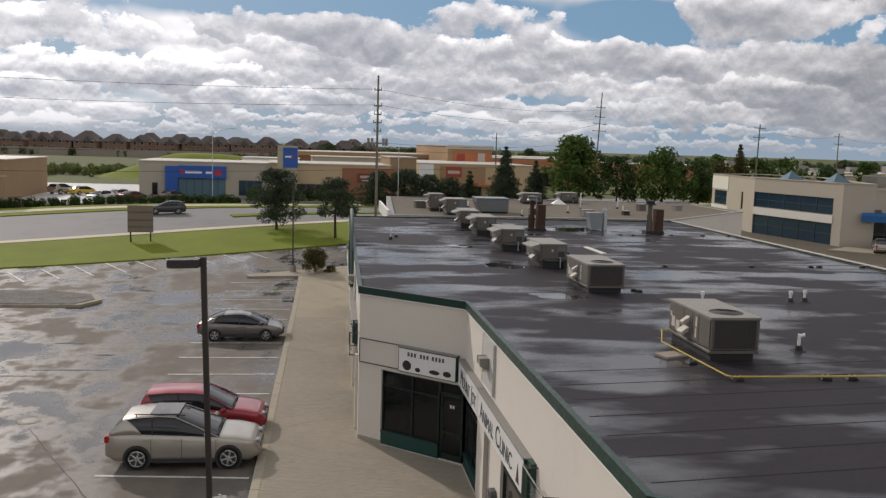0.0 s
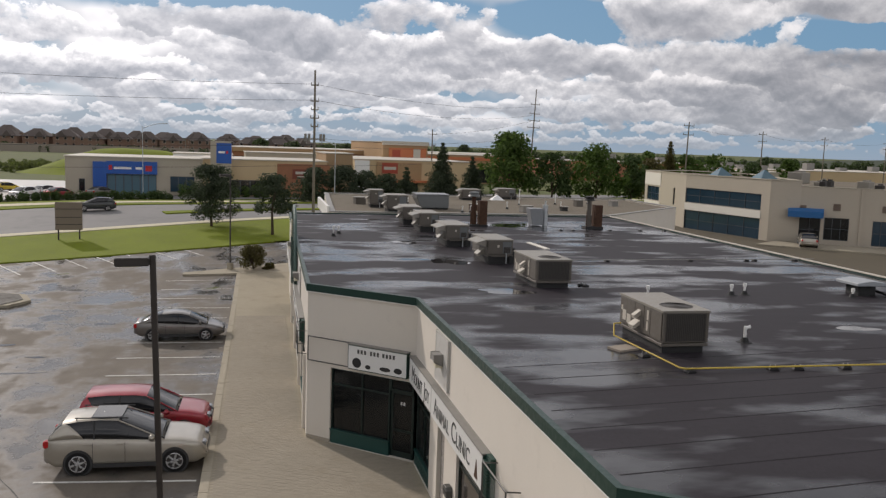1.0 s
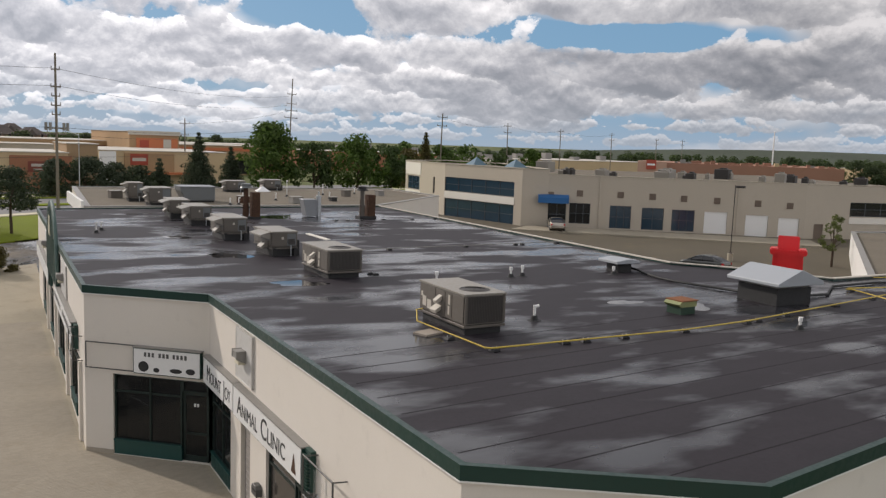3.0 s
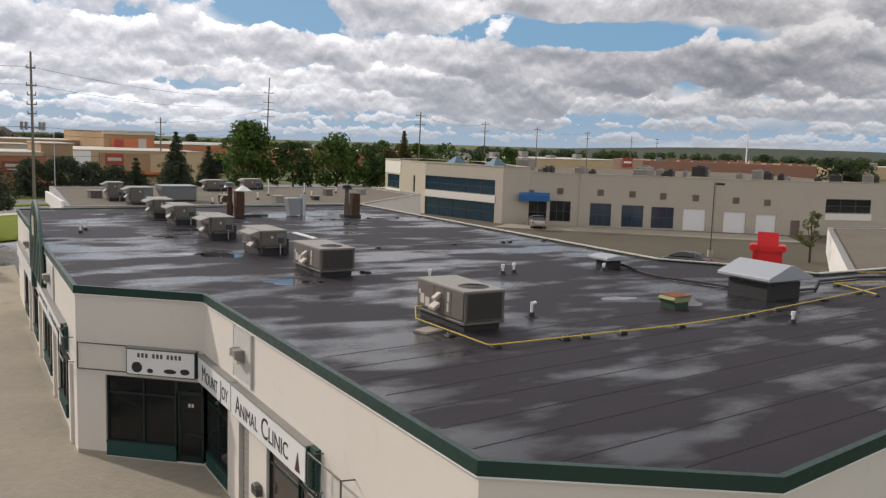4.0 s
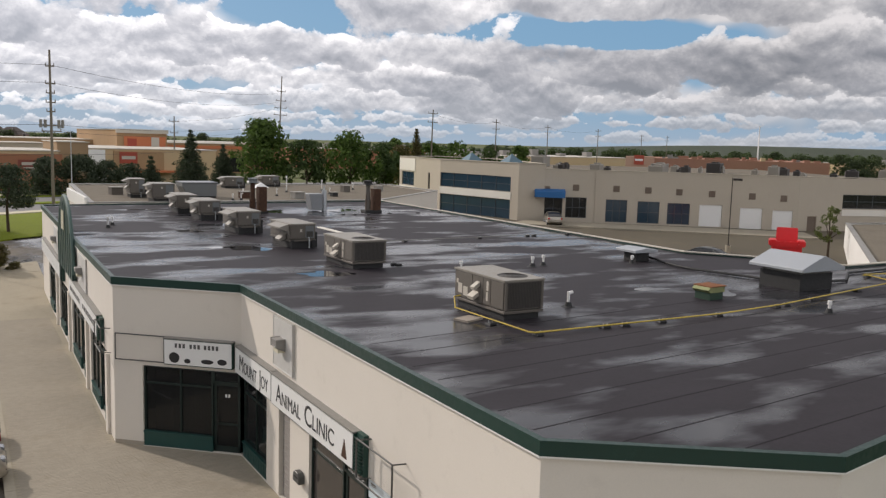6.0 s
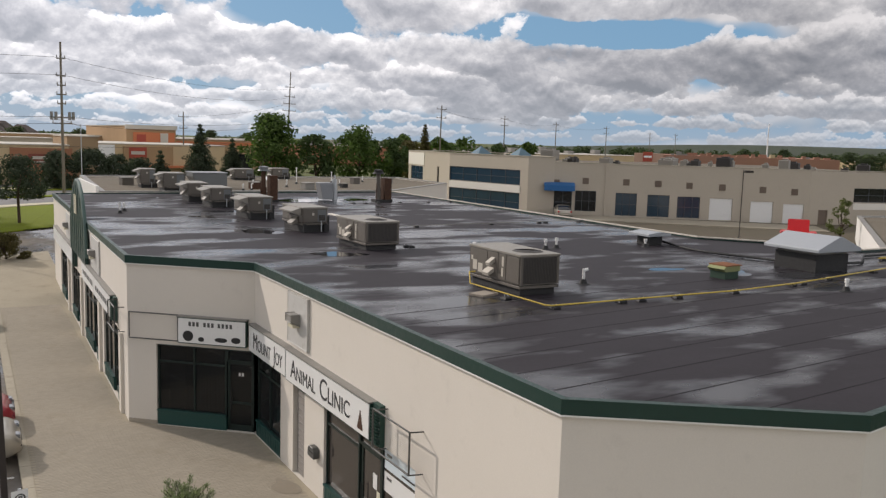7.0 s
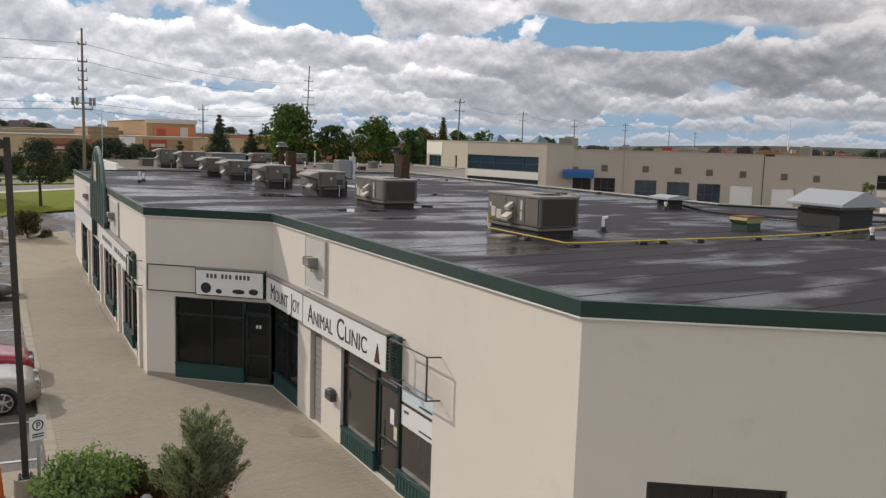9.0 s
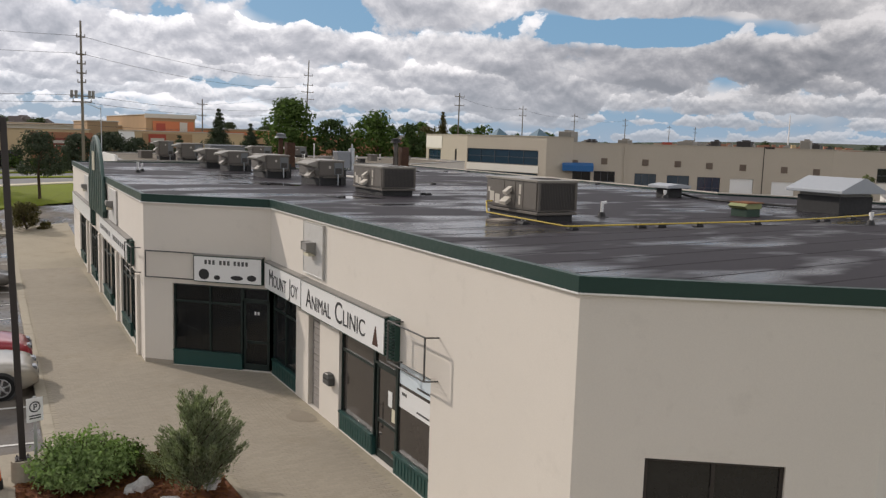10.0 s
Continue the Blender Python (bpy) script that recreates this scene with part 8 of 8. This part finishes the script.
def juniper(x, y, z, h, r, seed):
    rnd = random.Random(seed)
    e = thing("juniper", pose(x, y, z), "feathery grey-green upright juniper in the mulch bed", "shrub", "bushes in the bed")
    segs, verts, faces = [], [], []
    plumes = []
    for i in range(84):
        a = rnd.uniform(0, 6.28)
        zb = h * (0.02 + 0.72 * rnd.random() ** 1.3)
        out = r * (1.12 - zb / h) * rnd.uniform(0.45, 1.15)
        tip = Vector((out * math.cos(a), out * math.sin(a), zb + out * rnd.uniform(0.45, 1.0) + 0.12 * h))
        plumes.append((Vector((0, 0, zb)), tip) if i else (Vector((0, 0, 0.05)), Vector((0.03, 0.02, h))))
    for base, tip in plumes:
        segs.append((base, tip, 0.018, 0.004))
        ln = (tip - base).length
        for k in range(int(300 * ln)):
            f = rnd.uniform(0.18, 1.03)
            spread = 0.10 * (1.15 - f) * (0.5 + ln * 0.5) + 0.02
            c = base.lerp(tip, f) + Vector((rnd.gauss(0, spread), rnd.gauss(0, spread), rnd.gauss(0, spread * 0.7)))
            t = ((tip - base).normalized() + Vector((rnd.uniform(-.7, .7), rnd.uniform(-.7, .7), rnd.uniform(-.2, .5)))).normalized()
            b = t.orthogonal().normalized()
            b.rotate(Matrix.Rotation(rnd.uniform(0, 6.28), 3, t))
            s = rnd.uniform(0.045, 0.10)
            q = len(verts)
            verts += [tuple(c - t * s * 0.5), tuple(c + b * s * 0.14), tuple(c + t * s * 0.6), tuple(c - b * s * 0.14)]
            faces.append((q, q + 1, q + 2, q + 3))
    part("stem", limb_mesh(segs), M["bark"], e, "thin woody stems")
    me = bpy.data.meshes.new("foliage")
    me.from_pydata(verts, [], faces)
    me.materials.append(M["juniper"])
    c = new("foliage", me)
    c.parent = e


juniper(-0.62, -10.4, 0.17, 1.95, 0.98, 9)


def cone():
    e = thing("traffic_barrel", pose(-4.22, -8.6, 0), "orange plastic traffic barrel on a dark foot", "traffic barrel")
    bm = bmesh.new()
    rod(bm, (0, 0, 0), (0, 0, 0.3), 0.22, 0.2, 18)
    part("foot", bm, M["black"], e)
    bm = bmesh.new()
    rod(bm, (0, 0, 0.3), (0, 0, 0.95), 0.18, 0.13, 18)
    part("body", bm, M["orangecone"], e)


cone()
# concrete kerb of the parking end beside the bed
bm = bmesh.new()
prism(bm, [(-4.9, -6.75), (-2.95, -6.75), (-2.95, -8.1), (-3.9, -8.2), (-3.9, -13), (-4.9, -13)], 0.0, 0.13)
tagged(new("end_kerb_near", mesh_of("end_kerb_near", bm, M["kerb"])), "pale concrete apron round the lamp base", "kerb", kind="structure")


# ---- paving stones ----
def paver_mesh(w, l, h, c):
    bm = bmesh.new()
    lo = [bm.verts.new((x, y, 0)) for x, y in ((-w / 2, -l / 2), (w / 2, -l / 2), (w / 2, l / 2), (-w / 2, l / 2))]
    hi = [bm.verts.new((x, y, h)) for x, y in ((-w / 2 + c, -l / 2 + c), (w / 2 - c, -l / 2 + c), (w / 2 - c, l / 2 - c), (-w / 2 + c, l / 2 - c))]
    bm.faces.new(hi)
    for i in range(4):
        bm.faces.new((lo[i], lo[(i + 1) % 4], hi[(i + 1) % 4], hi[i]))
    bmesh.ops.recalc_face_normals(bm, faces=bm.faces[:])
    return mesh_of("paver", bm, M["paver"])


def inside_bed(x, y):
    return y < -8.0 and x < 0.2 and not (x > -1.0 + (y + 8.3) * -0.69 + 0.1 and y > -9.75)


def pave():
    rnd = random.Random(8)
    W, L = 0.20, 0.10
    me = paver_mesh(W - 0.003, L - 0.003, 0.007, 0.003)
    shape = [tuple(v.co) for v in me.vertices]
    verts, faces, count = [], [], 0
    y, row = -13.0, 0
    while y < 20:
        x = KERB_X + 0.36 + (W / 2 if row % 2 else 0)
        edge = -0.02 if y > 0 else (min(3.1, -y * 1.16) - 0.03 if y > -2.7 else 3.12)
        while x + W / 2 < edge:
            if not inside_bed(x, y):
                z = gz(x, y) + 0.1385 + rnd.uniform(-0.001, 0.001)
                if -8.0 < y < -6.2 and count < 300:
                    ob = new("paver", me)
                    ob.parent = walkway
                    ob.matrix_basis = Matrix.Translation((x, y, z)) @ Matrix.Rotation(rnd.uniform(-0.012, 0.012), 4, "X")
                    count += 1
                else:
                    k = len(verts)
                    tx, ty = rnd.uniform(-0.012, 0.012), rnd.uniform(-0.012, 0.012)
                    verts += [(x + a, y + b, z + c + a * tx + b * ty) for a, b, c in shape]
                    faces += [tuple(k + i for i in p.vertices) for p in me.polygons]
            x += W
        y += L
        row += 1
    rest = bpy.data.meshes.new("paving_stones")
    rest.from_pydata(verts, [], faces)
    rest.materials.append(M["paver_rest"])
    ob = tagged(new("paving_stones", rest), kind="stuff")
    ob.parent = walkway


pave()


# ---- marks on the ground ----
def manhole(x, y, r):
    e = thing("manhole_cover", pose(x, y, gz(x, y)), "round pale worn manhole cover set in the asphalt", "manhole cover")
    bm = bmesh.new()
    rod(bm, (0, 0, -0.05), (0, 0, 0.012), r, n=32)
    part("ring", bm, M["kerb"], e, "pale concrete ring")
    bm = bmesh.new()
    rod(bm, (0, 0, 0.0), (0, 0, 0.02), r * 0.7, n=28)
    part("cover", bm, M["steel"], e, "dark iron cover")


manhole(-11.34, 2.65, 0.38)
for i, (x, y, rx, ry) in enumerate(((-11.78, 9.44, 1.6, 0.10), (-13.98, 8.54, 0.7, 0.12), (-11.18, 12.04, 0.5, 0.12), (-13.28, 14.44, 0.6, 0.2), (-9.5, 19.0, 0.5, 0.25), (-10.6, 24.5, 0.5, 0.35))):
    puddle(x, y, rx, ry, gz(x, y) + 0.006, 40 + i)
for i, (x, y, rx, ry) in enumerate(((2.70, -6.80, 0.26, 0.62),)):
    puddle(x, y, rx, ry, 0.152, 60 + i, "damp", "damp brown stain on the paving", "stain")


def crack(pts, w):
    bm = bmesh.new()
    rnd = random.Random(8)
    last = None
    for (x0, y0), (x1, y1) in zip(pts, pts[1:]):
        n = 14
        for i in range(n + 1):
            f = i / n
            x, y = x0 + (x1 - x0) * f + rnd.uniform(-0.03, 0.03), y0 + (y1 - y0) * f + rnd.uniform(-0.03, 0.03)
            k = w * rnd.uniform(0.5, 1.2)
            pair = [bm.verts.new((x - k, y, gz(x, y) + 0.007)), bm.verts.new((x + k, y, gz(x, y) + 0.007))]
            if last:
                bm.faces.new((last[0], pair[0], pair[1], last[1]))
            last = pair
    bmesh.ops.recalc_face_normals(bm, faces=bm.faces[:])
    return tagged(new("asphalt_crack", mesh_of("asphalt_crack", bm, M["black"])), "dark tar-filled crack across the asphalt", "crack", kind="structure")


crack([(-11.0, 1.71), (-7.97, -3.53), (-4.94, -8.77)], 0.025)
